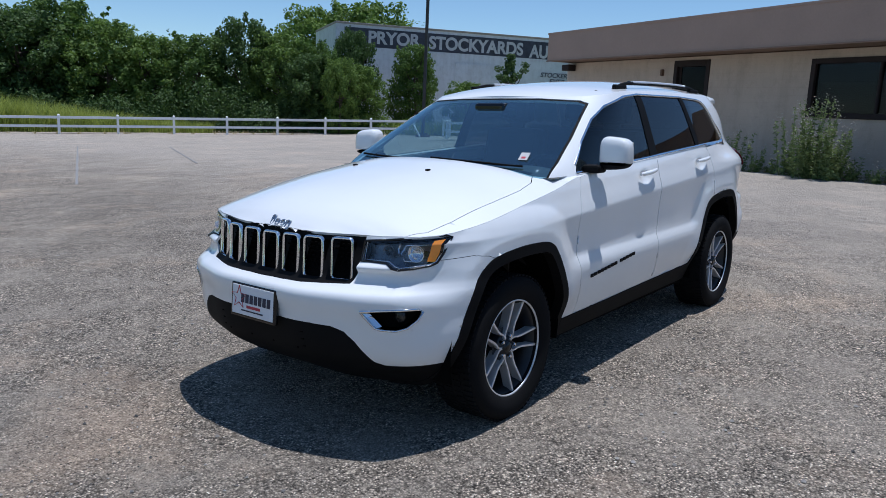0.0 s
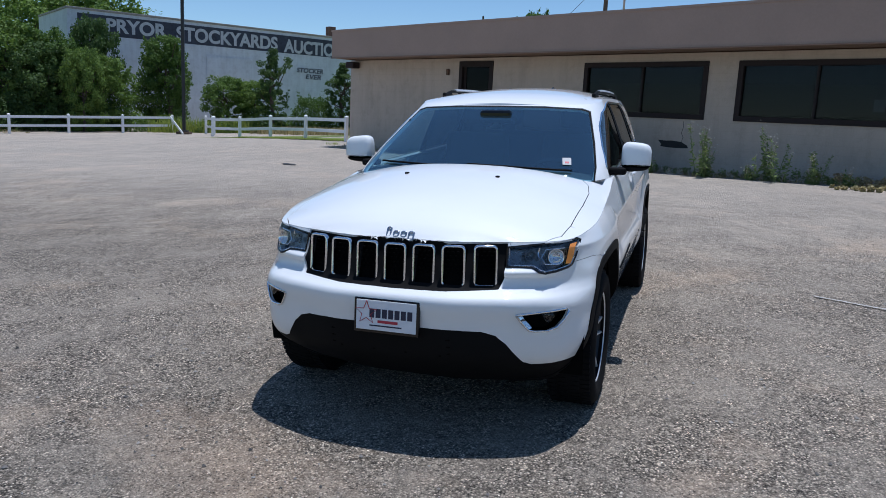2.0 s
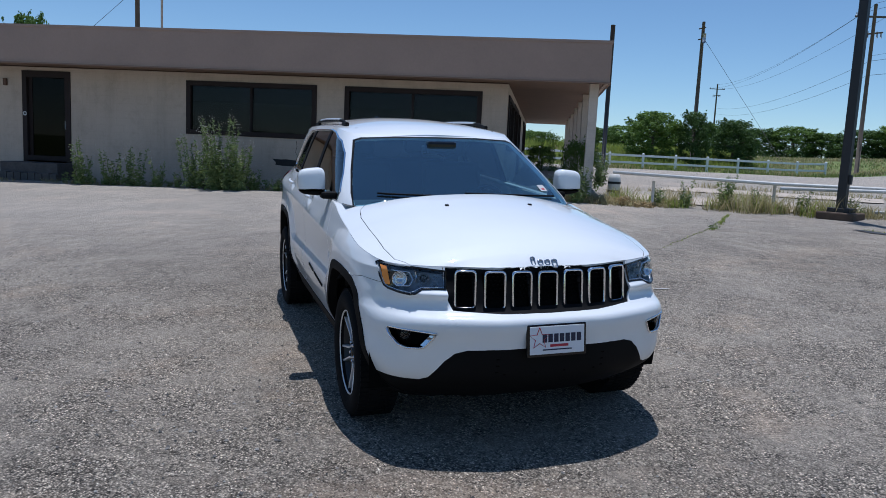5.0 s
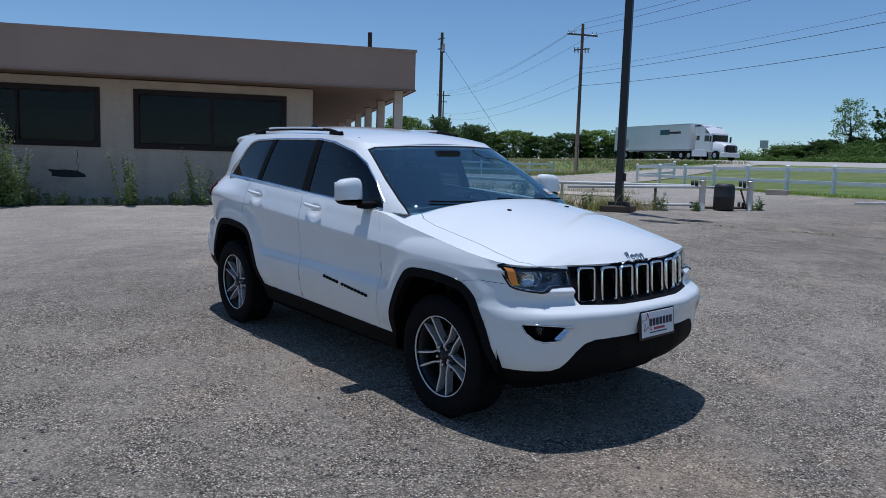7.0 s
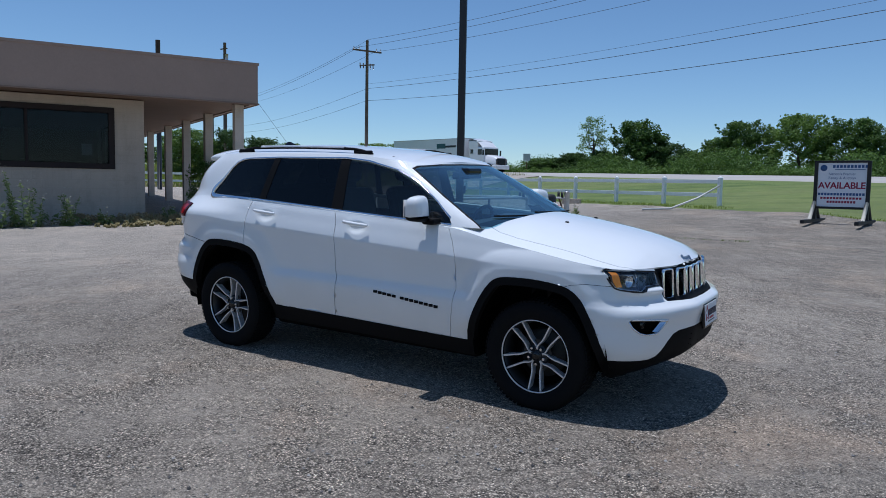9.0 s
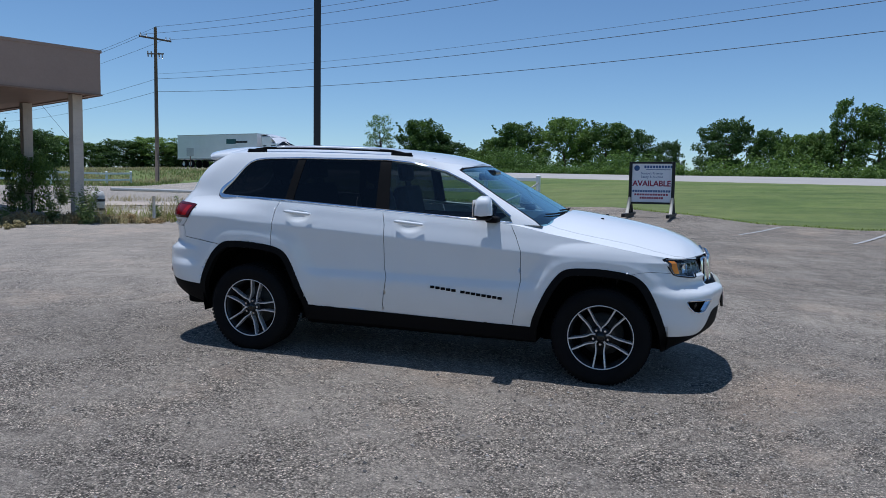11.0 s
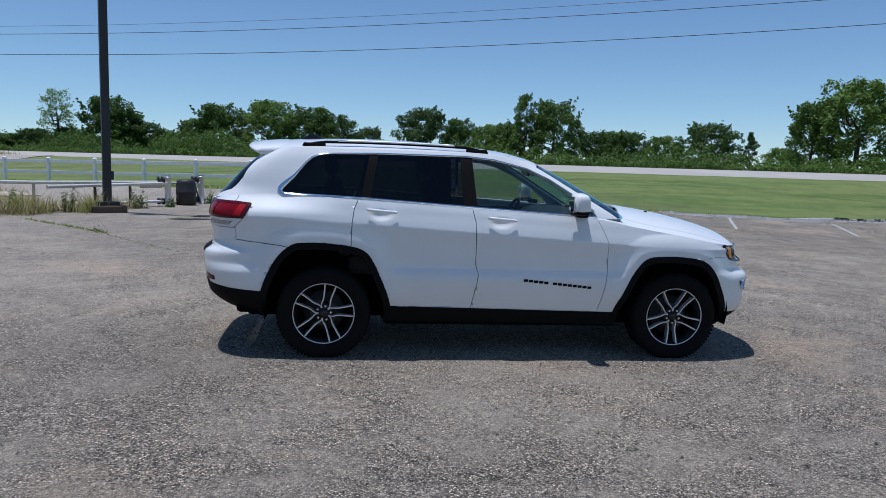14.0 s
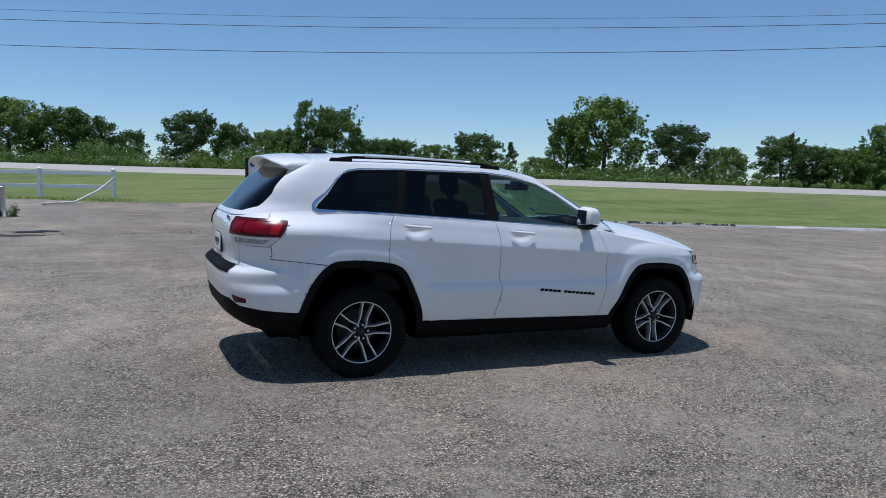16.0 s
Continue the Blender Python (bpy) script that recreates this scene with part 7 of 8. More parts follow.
def make_tree(name, at, seed, height, spread, leaves, size, mat_, label, group, shape="round", clumps=16, low=0.22):
    """A tree with tapered trunk, limbs and a crown of many small leaves."""
    rng = np.random.default_rng(seed)
    t = thing(name, pose(*at), label, "tree", group)
    bm, tips = limb_tree(rng, height, spread, 0.03 * height)
    part("trunk", bm, BARK, t)
    centres, radii = [], []
    for k in range(clumps):
        f = low + (0.97 - low) * (k + 0.5) / clumps
        if shape == "cone":
            r = spread * (1.02 - f) * 1.15
        elif shape == "tall":
            r = spread * (0.5 + 0.5 * math.sin(math.pi * min(1, f * 1.1)))
        else:
            r = spread * math.sqrt(max(0.03, 1 - abs((f - 0.42) / 0.58) ** 3))
        a, q = 2.4 * k + rng.random() * 0.9, r * (0.25 + 0.75 * rng.random() ** 0.6)
        cr = spread * (0.13 + 0.15 * rng.random()) * (0.65 if shape == "cone" else 1)
        centres.append((q * math.cos(a), q * math.sin(a), min(f * height, height - cr * 0.9) + rng.normal() * 0.02 * height))
        radii.append(cr)
    for p in tips[1:]:
        centres.append(tuple(p))
        radii.append(spread * 0.2)
    for k in range(26):
        a, f = 2 * math.pi * rng.random(), 0.3 + 0.68 * rng.random()
        r = spread * (0.75 + 0.3 * rng.random()) * (1.15 * (1.02 - f) if shape == "cone" else math.sqrt(max(0.05, 1 - ((f - 0.5) / 0.58) ** 2)))
        c, lift = np.array((r * math.cos(a), r * math.sin(a), f * height)), 0.10 * spread * (0.5 + rng.random())
        for q in range(3):
            centres.append(tuple(c + np.array((math.cos(a) * 0.5, math.sin(a) * 0.5, 1.0)) * lift * q))
            radii.append(spread * (0.085 - 0.02 * q))
    v, f = leaf_cloud(rng, centres, radii, leaves, size)
    v[:, 2] = np.maximum(v[:, 2], 0.05)
    crown = raw("crown", v.tolist(), f.tolist(), mat_, t)
    return t


KINDS = []
for seed, hh, ww, n, sz, mm, shape, label in (
        (1, 6.0, 2.3, 15000, 0.185, LEAF_A, "round", "broad green leafy roadside tree"),
        (2, 6.0, 2.3, 15000, 0.18, LEAF_C, "round", "dense dark green leafy tree"),
        (3, 6.0, 2.3, 14000, 0.185, LEAF_B, "round", "light green leafy tree"),
        (4, 7.0, 1.5, 8500, 0.165, LEAF_A, "tall", "tall narrow green tree"),
        (5, 6.0, 1.5, 9000, 0.13, LEAF_C, "cone", "dark green cone-shaped cedar"),
        (6, 3.0, 2.0, 7000, 0.14, LEAF_A, "round", "low leafy green bush"),
        (7, 6.5, 1.6, 3200, 0.15, LEAF_B, "tall", "sparse light green tree with gaps in its crown")):
    KINDS.append((seed, hh, ww, n, sz, mm, shape, label))
first = {}


def tree_at(kind, x, y, h, w, group, turn=None):
    k = KINDS[kind]
    turn = (x * 37 + y * 91) % 360 if turn is None else turn
    if kind not in first:
        first[kind] = make_tree("tree" if kind != 5 else "bush", (x, y, ground_z(x, y)), k[0], k[1], k[2], k[3], k[4], k[5], k[7], group, k[6], low=0.03 if kind != 6 else 0.25, clumps=84)
        first[kind].matrix_basis = pose(x, y, ground_z(x, y), 0, 0, turn) @ Matrix.Diagonal((w / k[2], w / k[2], h / k[1], 1))
        return first[kind]
    src = first[kind]
    keep = src.matrix_basis.copy()
    src.matrix_basis = Matrix.Identity(4)
    ob = copy_thing(src, pose(x, y, ground_z(x, y), 0, 0, turn) @ Matrix.Diagonal((w / k[2], w / k[2], h / k[1], 1)))
    src.matrix_basis = keep
    ob["group"] = group
    return ob


# kind, x, y, height of the top above the datum, half width
E_TREES = ((6, -33.1, 80.0, 10.3, 1.9), (0, -26.1, 75.2, 8.9, 3.1), (1, -24.4, 74.2, 7.4, 2.2), (0, -29.6, 77.6, 5.6, 2.2), (1, -31.6, 78.9, 6.0, 1.6), (1, -21.6, 72.2, 6.3, 2.0), (0, -19.3, 70.6, 5.4, 1.7), (2, -17.6, 69.5, 5.2, 1.6), (1, -23.0, 73.0, 5.6, 1.6),
           (2, -16.0, 68.2, 6.5, 1.9), (1, -36.4, 82.2, 5.9, 2.0), (1, -39.9, 84.7, 5.4, 2.0), (1, -43.5, 87.0, 5.2, 1.9), (1, -54.9, 87.6, 6.8, 2.2), (0, -70.3, 97.2, 7.7, 4.3), (2, -61.1, 91.5, 6.1, 2.6), (0, -38.5, 77.9, 5.0, 2.8), (0, -33.2, 74.9, 5.4, 1.6), (0, -13.1, 63.8, 7.5, 2.6),
           (2, -8.4, 61.3, 7.8, 2.7), (0, -4.6, 59.3, 7.1, 2.4), (1, -2.3, 58.0, 6.5, 1.8), (1, 0.4, 56.7, 5.4, 1.3), (1, 4.7, 54.5, 6.9, 2.2), (0, 7.6, 53.4, 6.0, 1.6), (2, 10.0, 52.3, 5.6, 1.8), (0, 11.2, 51.9, 5.7, 1.6), (3, 12.5, 51.4, 8.1, 0.95), (0, 14.7, 50.7, 7.4, 2.2))
E_TREES2 = ((1, 17.8, 49.9, 5.1, 1.7), (0, 19.1, 49.5, 5.1, 1.5), (1, 20.4, 49.1, 5.1, 1.5), (2, 22.9, 48.4, 4.8, 1.6), (1, 26.1, 47.4, 5.8, 2.2), (4, 28.9, 46.6, 5.2, 0.85), (2, 31.0, 45.9, 4.0, 1.3),
            (2, 35.2, 44.3, 9.0, 3.2), (0, 32.2, 45.4, 7.3, 1.9), (1, 41.2, 42.3, 7.0, 2.5), (2, 45.1, 40.9, 5.2, 1.8), (0, 49.8, 39.2, 6.2, 2.2), (1, 52.2, 38.3, 5.5, 1.7), (0, 54.6, 37.5, 5.3, 2.0), (2, 56.7, 36.7, 5.3, 1.8), (0, 58.9, 35.9, 7.4, 2.4))


def farther(x, y, top, k, x0=-1.0):
    """The same bearing seen from the lot's near corner, k times as far off."""
    return x0 + k * (x - x0), -6.8 + k * (y + 6.8), 1.44 + k * (top - 1.44)


for kind, x, y, top, w in E_TREES + E_TREES2:
    away = 105 if 9.5 < x < 16.6 else 190 if 16.6 < x < 31.9 else 110 if x > 31.9 else 150
    k = away / math.hypot(x + 1.0, y + 6.8)
    x, y, top = farther(x, y, top, k, -2.7 if x > 31.9 else -1.0)
    tree_at(kind, x, y, top - ground_z(x, y), w * k, "trees beyond the road")
for i, (x, y, top, w) in enumerate(((-88.3, 72.0, 7.6, 4.0), (-84.8, 76.2, 7.2, 4.0), (-81.2, 80.1, 7.6, 4.0), (-78.0, 83.2, 6.8, 3.6), (-74.7, 86.2, 7.4, 3.8), (-71.4, 89.0, 8.0, 4.0), (-68.1, 91.7, 7.0, 3.8), (-92.0, 67.0, 7.0, 4.0), (-96.0, 61.0, 7.0, 4.0))):
    tree_at((0, 1, 2)[i % 3], x, y, top - ground_z(x, y), w, "field trees")
for k, x, y, top, w in ((2, -43.0, 30.8, 5.3, 2.1), (1, -41.6, 33.4, 5.4, 1.2), (1, -47.4, 27.4, 4.3, 1.2), (5, -47.1, 23.3, 3.5, 1.6), (1, -42.8, 38.0, 5.1, 1.7), (2, -50.0, 23.9, 3.6, 1.4), (2, -56.0, 32.2, 4.9, 1.3), (0, -60.0, 36.0, 4.6, 2.2)):
    tree_at(k, x, y, top - ground_z(x, y), w, "trees beyond the porch")
tree_at(5, -24.5, 12.8, 1.15, 0.7, "porch bushes")
tree_at(0, -88.3, -18.8, 13.9, 2.8, "trees before the warehouse")
N_TREES = ((3, -30.8, -35.5, 5.4, 1.5), (1, -30.0, -36.2, 5.2, 1.9), (2, -30.4, -33.6, 4.9, 1.2), (0, -15.0, -53.0, 8.6, 3.5), (1, -17.5, -50.5, 7.6, 3.2), (0, -20.6, -51.8, 8.7, 3.6), (2, -22.1, -47.7, 7.2, 3.0), (2, -24.1, -45.4, 6.3, 2.7), (0, -26.0, -43.0, 6.3, 2.8),
           (1, -28.5, -41.3, 7.6, 2.4), (2, -30.0, -38.9, 6.6, 2.5), (0, -31.9, -37.6, 6.1, 2.1), (2, -32.6, -34.1, 4.6, 1.9), (0, -31.9, -35.6, 4.0, 1.8), (1, -34.6, -36.6, 7.2, 1.6))
for k, x, y, h, w in N_TREES:
    tree_at(k, x, y, h, w, "trees before the warehouse")
for k, x, y, h, w in ((0, -39.5, -35.4, 6.2, 1.8), (3, -38.8, -34.2, 6.6, 1.4), (2, -37.3, -28.3, 3.6, 1.7), (2, -38.3, -26.9, 3.4, 1.5), (4, -37.2, -24.9, 5.4, 1.35), (5, -38.5, -22.7, 2.4, 1.3), (4, -39.3, -21.0, 4.6, 1.4), (1, -40.0, -18.6, 4.8, 1.8), (2, -63.5, -63.6, 14.2, 6.0), (6, -69.8, -64.5, 13.6, 4.6), (2, -58.0, -67.0, 13.0, 5.0)):
    tree_at(k, x, y, h, w, "trees before the warehouse")


def hedge_mass(name, a, b, count, depth, height, size, mat_, label, seed, dz=0.0, step=0.9):
    """Undergrowth too dense to count, along a line."""
    rng = np.random.default_rng(seed)
    a, b = np.array(a), np.array(b)
    n = int(np.linalg.norm(b - a) / step)
    side = np.array((-(b - a)[1], (b - a)[0])) / np.linalg.norm(b - a)
    cs, rs = [], []
    for k in range(n):
        p = a + (b - a) * (k + rng.random()) / n + side * rng.uniform(-depth, depth)
        hh = height * (0.55 + 0.6 * rng.random()) * (0.75 + 0.25 * math.sin(k * 0.35 + seed))
        for q in (0.1, 0.4, 0.75):
            cs.append((p[0], p[1], ground_z(p[0], p[1]) + dz + hh * q))
            rs.append(height * (0.32 + 0.15 * rng.random()))
    v, f = leaf_cloud(rng, cs, rs, count, size)
    ob = raw(name, v.tolist(), f.tolist(), mat_)
    return tagged(ob, label, "undergrowth", kind="stuff")


for seed, x0, x1, count, high in ((11, -64, -20, 44000, 2.3), (12, -20, 0, 26000, 2.3), (17, 0, 16, 11000, 2.0), (18, 16, 40, 16000, 1.9), (19, 40, 66, 16000, 1.9)):
    a, b = (farther(x, road_line(x)[0] + (12.0 if x > 0 else 13.5), 0, 1.55)[:2] for x in (x0, x1))
    hedge_mass("undergrowth", a, b, count, 2.0, high * 1.95, 0.29, LEAF_A if seed != 17 else LEAF_B, "green undergrowth beyond the far side of the road", seed, step=1.4)
for seed, x0, x1, count in ((61, -60, -20, 20000), (62, -20, 12, 20000), (63, 12, 62, 26000)):
    for k in range(4):
        a, b = ((x, road_line(x)[0] + (9.0 if x > 0 else 10.8)) for x in (x0 + (x1 - x0) * k / 4, x0 + (x1 - x0) * (k + 1) / 4))
        hedge_mass("verge_growth", a, b, count // 4, 1.1, 0.75, 0.14, LEAF_B, "light green rough growth on the road's far verge", seed + 10 * k, step=0.5)
hedge_mass("undergrowth", (-110, 45), (-66, 94), 14000, 2.5, 3.2, 0.26, LEAF_C, "dark green thicket beyond the field", 13)
hedge_mass("undergrowth", (-12.5, -50.5), (-32.5, -33.6), 30000, 1.0, 2.9, 0.17, LEAF_C, "dense green undergrowth behind the white fence", 14)
hedge_mass("undergrowth", (-32.5, -33.6), (-39.8, -20.0), 12000, 0.8, 1.5, 0.13, LEAF_B, "green brush before the warehouse wall", 15)
hedge_mass("undergrowth", (-14, -57.0), (-36, -41.0), 34000, 1.2, 5.6, 0.24, LEAF_C, "dense dark green thicket behind the trees", 16)


def blades(name, spots, mat_, label, seed, lean=0.35, width=0.012):
    """Grass: each spot is x, y, radius, blades, height."""
    rng = np.random.default_rng(seed)
    verts, faces = [], []
    for x, y, r, n, h in spots:
        for _ in range(n):
            a, q = rng.random() * 6.283, math.sqrt(rng.random()) * r
            bx, by = x + q * math.cos(a), y + q * math.sin(a)
            z = ground_z(bx, by)
            hh, d = h * (0.5 + 0.7 * rng.random()), rng.random() * 6.283
            q = lean * hh * (0.35 + 0.65 * rng.random())
            lx, ly = math.cos(d) * q, math.sin(d) * q
            wx, wy = -math.sin(d) * width * (0.6 + rng.random()), math.cos(d) * width * (0.6 + rng.random())
            i = len(verts)
            verts += [(bx - wx, by - wy, z - 0.02), (bx + wx, by + wy, z - 0.02), (bx + wx * 0.7 + lx * 0.4, by + wy * 0.7 + ly * 0.4, z + hh * 0.6), (bx - wx * 0.7 + lx * 0.4, by - wy * 0.7 + ly * 0.4, z + hh * 0.6), (bx + lx, by + ly, z + hh)]
            faces += [(i, i + 1, i + 2, i + 3), (i + 3, i + 2, i + 4)]
    return tagged(raw(name, verts, faces, mat_), label, "grass", kind="stuff")


def line_spots(a, b, n, r, count, h, jit, seed):
    rng = random.Random(seed)
    return [(a[0] + (b[0] - a[0]) * k / n + rng.uniform(-jit, jit), a[1] + (b[1] - a[1]) * k / n + rng.uniform(-jit, jit), r, count, h * rng.uniform(0.6, 1.3)) for k in range(n + 1)]


bl = lambda x, y: tuple((BLD @ Vector((x, y, 0))).to_2d())
blades("dry_grass", line_spots(bl(-12.0, -1.35), bl(-0.3, -1.4), 46, 0.25, 26, 0.13, 0.12, 1) + line_spots(bl(-0.3, -0.9), bl(3.2, -1.0), 26, 0.6, 110, 0.18, 0.35, 2) + line_spots(bl(-18.5, -1.35), bl(-13, -1.4), 18, 0.2, 18, 0.1, 0.1, 3),
       DRY_GRASS, "dry straw-coloured grass along the building", 21, 1.3, 0.006)
blades("weedy_grass", line_spots((-10.8, 8.9), (-7.3, 11.6), 13, 0.34, 85, 0.42, 0.5, 4) + line_spots((-8.6, 11.0), (-6.6, 12.6), 18, 0.4, 45, 0.28, 0.3, 5) + line_spots((-14.8, 11.4), (-10, 14.4), 16, 0.5, 26, 0.16, 0.6, 6) + line_spots((-16.5, 15), (-12, 19), 20, 0.5, 26, 0.2, 0.4, 40),
       DRY_GRASS, "dry weedy grass round the light pole", 22, 1.2, 0.007)
blades("green_grass", line_spots((-10.4, 8.6), (-6.9, 12.0), 11, 0.3, 60, 0.36, 0.4, 7) + line_spots((-7.9, 9.4), (-5.6, 7.2), 26, 0.05, 7, 0.045, 0.04, 8) + line_spots((-5.9, 7.4), (-3.9, 5.0), 20, 0.03, 4, 0.025, 0.03, 9) + line_spots((-5.1, 10.2), (0.4, 11.3), 40, 0.06, 6, 0.035, 0.05, 10),
       FRESH_GRASS, "green grass tufts in the asphalt cracks", 23, 1.0, 0.007)
blades("lawn_edge", [(0.9 + 0.12 * k, lot_edge(0.9 + 0.12 * k) + 0.12, 0.2, 9, 0.05) for k in range(340)] + line_spots((-2.4, 21.3), (-20.5, 30.6), 150, 0.3, 16, 0.09, 0.1, 24), FRESH_GRASS, "short grass along the edge of the asphalt", 24, 1.1, 0.008)
fence_at = lambda u, back: (-9.75 - 0.879 * u - 0.477 * back, -42.69 + 0.477 * u - 0.879 * back)
blades("tall_grass", [(*fence_at(1.0 + 0.45 * k, 2.6 + 1.2 * (k % 4)), 0.9, 330, max(0.7, 2.1 - 0.055 * k)) for k in range(30)], FRESH_GRASS, "tall sunlit yellow-green grass behind the white fence", 25, 0.7, 0.018)
blades("low_dry_grass", [(*fence_at(0.6 * k, 2.6), 0.4, 30, 0.16) for k in range(36)] + [(*fence_at(0.8 * k + 0.3 * (k % 3), 0.25), 0.12, 12, 0.14) for k in range(24) if k % 4 != 1], DRY_GRASS, "low yellowed grass along the foot of the fence", 28, 0.6, 0.015)
blades("brush_grass", [(-33.5 - 0.5 * k, -30.5 + 0.7 * k, 0.9, 110, 0.9) for k in range(9)], FRESH_GRASS, "tall green grass before the warehouse", 29, 0.5, 0.022)
FIELD = [(x, y) for x, y in ((random.Random(k).uniform(-64, -24), random.Random(k + 999).uniform(19, 62)) for k in range(420)) if y > lot_edge(x) + 1.2 and road_side(x, y) > 7]
blades("field_grass", [(x, y, 2.2, 110, 0.24) for x, y in FIELD[::2]], GREEN_GRASS, "rough green field grass", 26, 0.8, 0.022)
blades("slope_grass", [(random.Random(k).uniform(-50, -40), random.Random(k + 77).uniform(16, 40), 1.6, 120, 0.6) for k in range(110)], FRESH_GRASS, "tall bright green grass on the rise beyond the fence", 30, 0.6, 0.025)
blades("field_seed_grass", [(x, y, 2.2, 120, 0.28) for x, y in FIELD[1::2]], DRY_GRASS, "rough dry field grass", 27, 0.8, 0.02)

blades("side_grass", line_spots((-25.6, -19.5), (-24.4, -13.4), 60, 0.35, 60, 0.07, 0.2, 51) + line_spots((-21.2, -12.0), (-18.6, -6.6), 12, 0.25, 40, 0.1, 0.25, 52), FRESH_GRASS, "short green grass along the lawn's edge", 52, 1.0, 0.008)
blades("straw_grass", [(random.Random(k).uniform(-40, -35.5), random.Random(k + 50).uniform(-25, -16), 1.1, 110, 0.45) for k in range(60)], DRY_GRASS, "tall golden dry grass beyond the side lawn", 53, 0.6, 0.018)


def weed(at, seed, height, stems, label="tall leafy weed growing at the building's foot"):
    """A weed: several thin stems with small narrow leaves and pale heads."""
    rng = np.random.default_rng(seed)
    w = thing("weed", pose(*at), label, "weed", "weeds")
    sb, lv, lf, hv, hf = bmesh.new(), [], [], [], []

    def leaf(vs, fs, p, size, up):
        a = rng.normal(size=3) * np.array((1, 1, up))
        a /= np.linalg.norm(a)
        b = np.cross(a, rng.normal(size=3))
        b /= np.linalg.norm(b)
        i = len(vs)
        vs += [tuple(p), tuple(p + a * size * 0.5 + b * size * 0.2), tuple(p + a * size), tuple(p + a * size * 0.5 - b * size * 0.2)]
        fs.append((i, i + 1, i + 2, i + 3))

    for _ in range(stems):
        a, r = rng.random() * 6.283, rng.random() * 0.16 * height
        hh = height * (0.45 + 0.6 * rng.random())
        p0 = np.array((r * math.cos(a), r * math.sin(a), -0.05))
        p2 = p0 + np.array((math.cos(a) * 0.16 * hh + rng.normal() * 0.05, math.sin(a) * 0.16 * hh + rng.normal() * 0.05, hh))
        p1 = (p0 + p2) / 2 + rng.normal(size=3) * 0.03
        add_tube(sb, [p0, p1, p2], [0.008, 0.006, 0.003], 4)
        for k in range(int(78 * hh)):
            t = 0.08 + 0.9 * rng.random()
            q = (1 - t) ** 2 * p0 + 2 * t * (1 - t) * p1 + t * t * p2
            leaf(lv, lf, q, 0.10 * (1.2 - 0.6 * t) * (0.6 + 0.8 * rng.random()), 0.6)
        for k in range(16):
            leaf(hv, hf, p2 + rng.normal(size=3) * np.array((0.05, 0.05, 0.10)) - np.array((0, 0, 0.12 * hh * rng.random())), 0.045, 0.6)
    part("stem", sb, WEED_LEAF, w)
    tagged(raw("leaves", lv, lf, WEED_LEAF, w), kind="stuff")
    tagged(raw("seed_heads", hv, hf, PALE_FLOWER, w), kind="stuff")
    return w


for i, (a, b, h, n) in enumerate(((-7.55, -0.75, 1.75, 34), (-7.0, -0.7, 1.3, 22), (-8.4, -0.55, 1.35, 14), (-4.25, -0.6, 1.2, 9), (-3.0, -0.5, 0.55, 6), (-2.4, -0.5, 1.4, 7), (-11.1, -0.5, 0.95, 8), (-11.9, -0.5, 1.25, 9), (-9.65, -0.45, 0.75, 6), (-10.45, -0.45, 1.2, 8), (-1.45, -0.5, 0.75, 6), (-6.6, -0.45, 0.55, 8), (-5.9, -0.5, 0.4, 7), (-4.2, -0.5, 0.4, 7), (-1.5, -0.5, 0.45, 8), (-0.7, -0.5, 0.45, 8), (0.3, -0.9, 0.4, 8), (1.3, -1.0, 0.6, 9), (2.0, -1.1, 0.9, 10), (2.7, -0.6, 0.9, 9), (-9.0, -0.5, 0.5, 6), (2.6, 1.6, 0.9, 10), (1.7, 2.0, 0.8, 8), (-7.2, -0.5, 0.7, 8))):
    p = BLD @ Vector((a + 0.1 - 0.14 * (a + 4.25), b - 1.05, 0) if -0.8 < b < 0 else (a, b - 0.3, 0) if b < 0 else (a, b, 0))
    weed((p.x, p.y, ground_z(p.x, p.y) + (0.3 if b > 0 else 0)), 100 + i, h, n)
for i, (x, y, h, n) in enumerate(((-9.6, 9.5, 0.7, 8), (-9.1, 10.2, 0.9, 10), (-8.6, 10.8, 0.55, 8), (-7.7, 11.2, 0.6, 8), (-6.5, 12.7, 0.5, 7), (-5.9, 13.4, 0.35, 6), (-5.3, 15.3, 0.4, 8), (-10.0, 9.0, 0.5, 8), (-5.8, 7.35, 0.14, 5), (-7.1, 12.1, 0.55, 7))):
    weed((x, y, ground_z(x, y)), 200 + i, h, n, "leafy weed growing by the pipe barrier")
for i, (a, b, r) in enumerate(((2.1, 2.3, 0.6),)):
    p = BLD @ Vector((a, b, 0))
    tree_at(5, p.x, p.y, 1.5, r, "porch bushes")

hedge_mass("dry_brush", bl(-1.8, -0.9), bl(3.6, -1.3), 9000, 0.45, 0.2, 0.055, DRY_BRUSH, "dry brown brush and straw at the building's corner", 31, step=0.06)
hedge_mass("dry_brush", bl(-0.6, -1.6), bl(4.2, -1.1), 4500, 0.35, 0.13, 0.05, DRY_GRASS, "dry straw and dead weeds before the porch", 32, step=0.06)
hedge_mass("dry_brush", bl(-1.3, -1.95), bl(0.5, -2.0), 2600, 0.4, 0.1, 0.06, DRY_GRASS, "heap of dead straw on the asphalt", 35, step=0.06)
hedge_mass("low_weeds", bl(-11.6, -1.3), bl(-1.2, -1.4), 5200, 0.14, 0.26, 0.05, WEED_LEAF, "low grey-green weeds along the building's foot", 33, step=0.25)
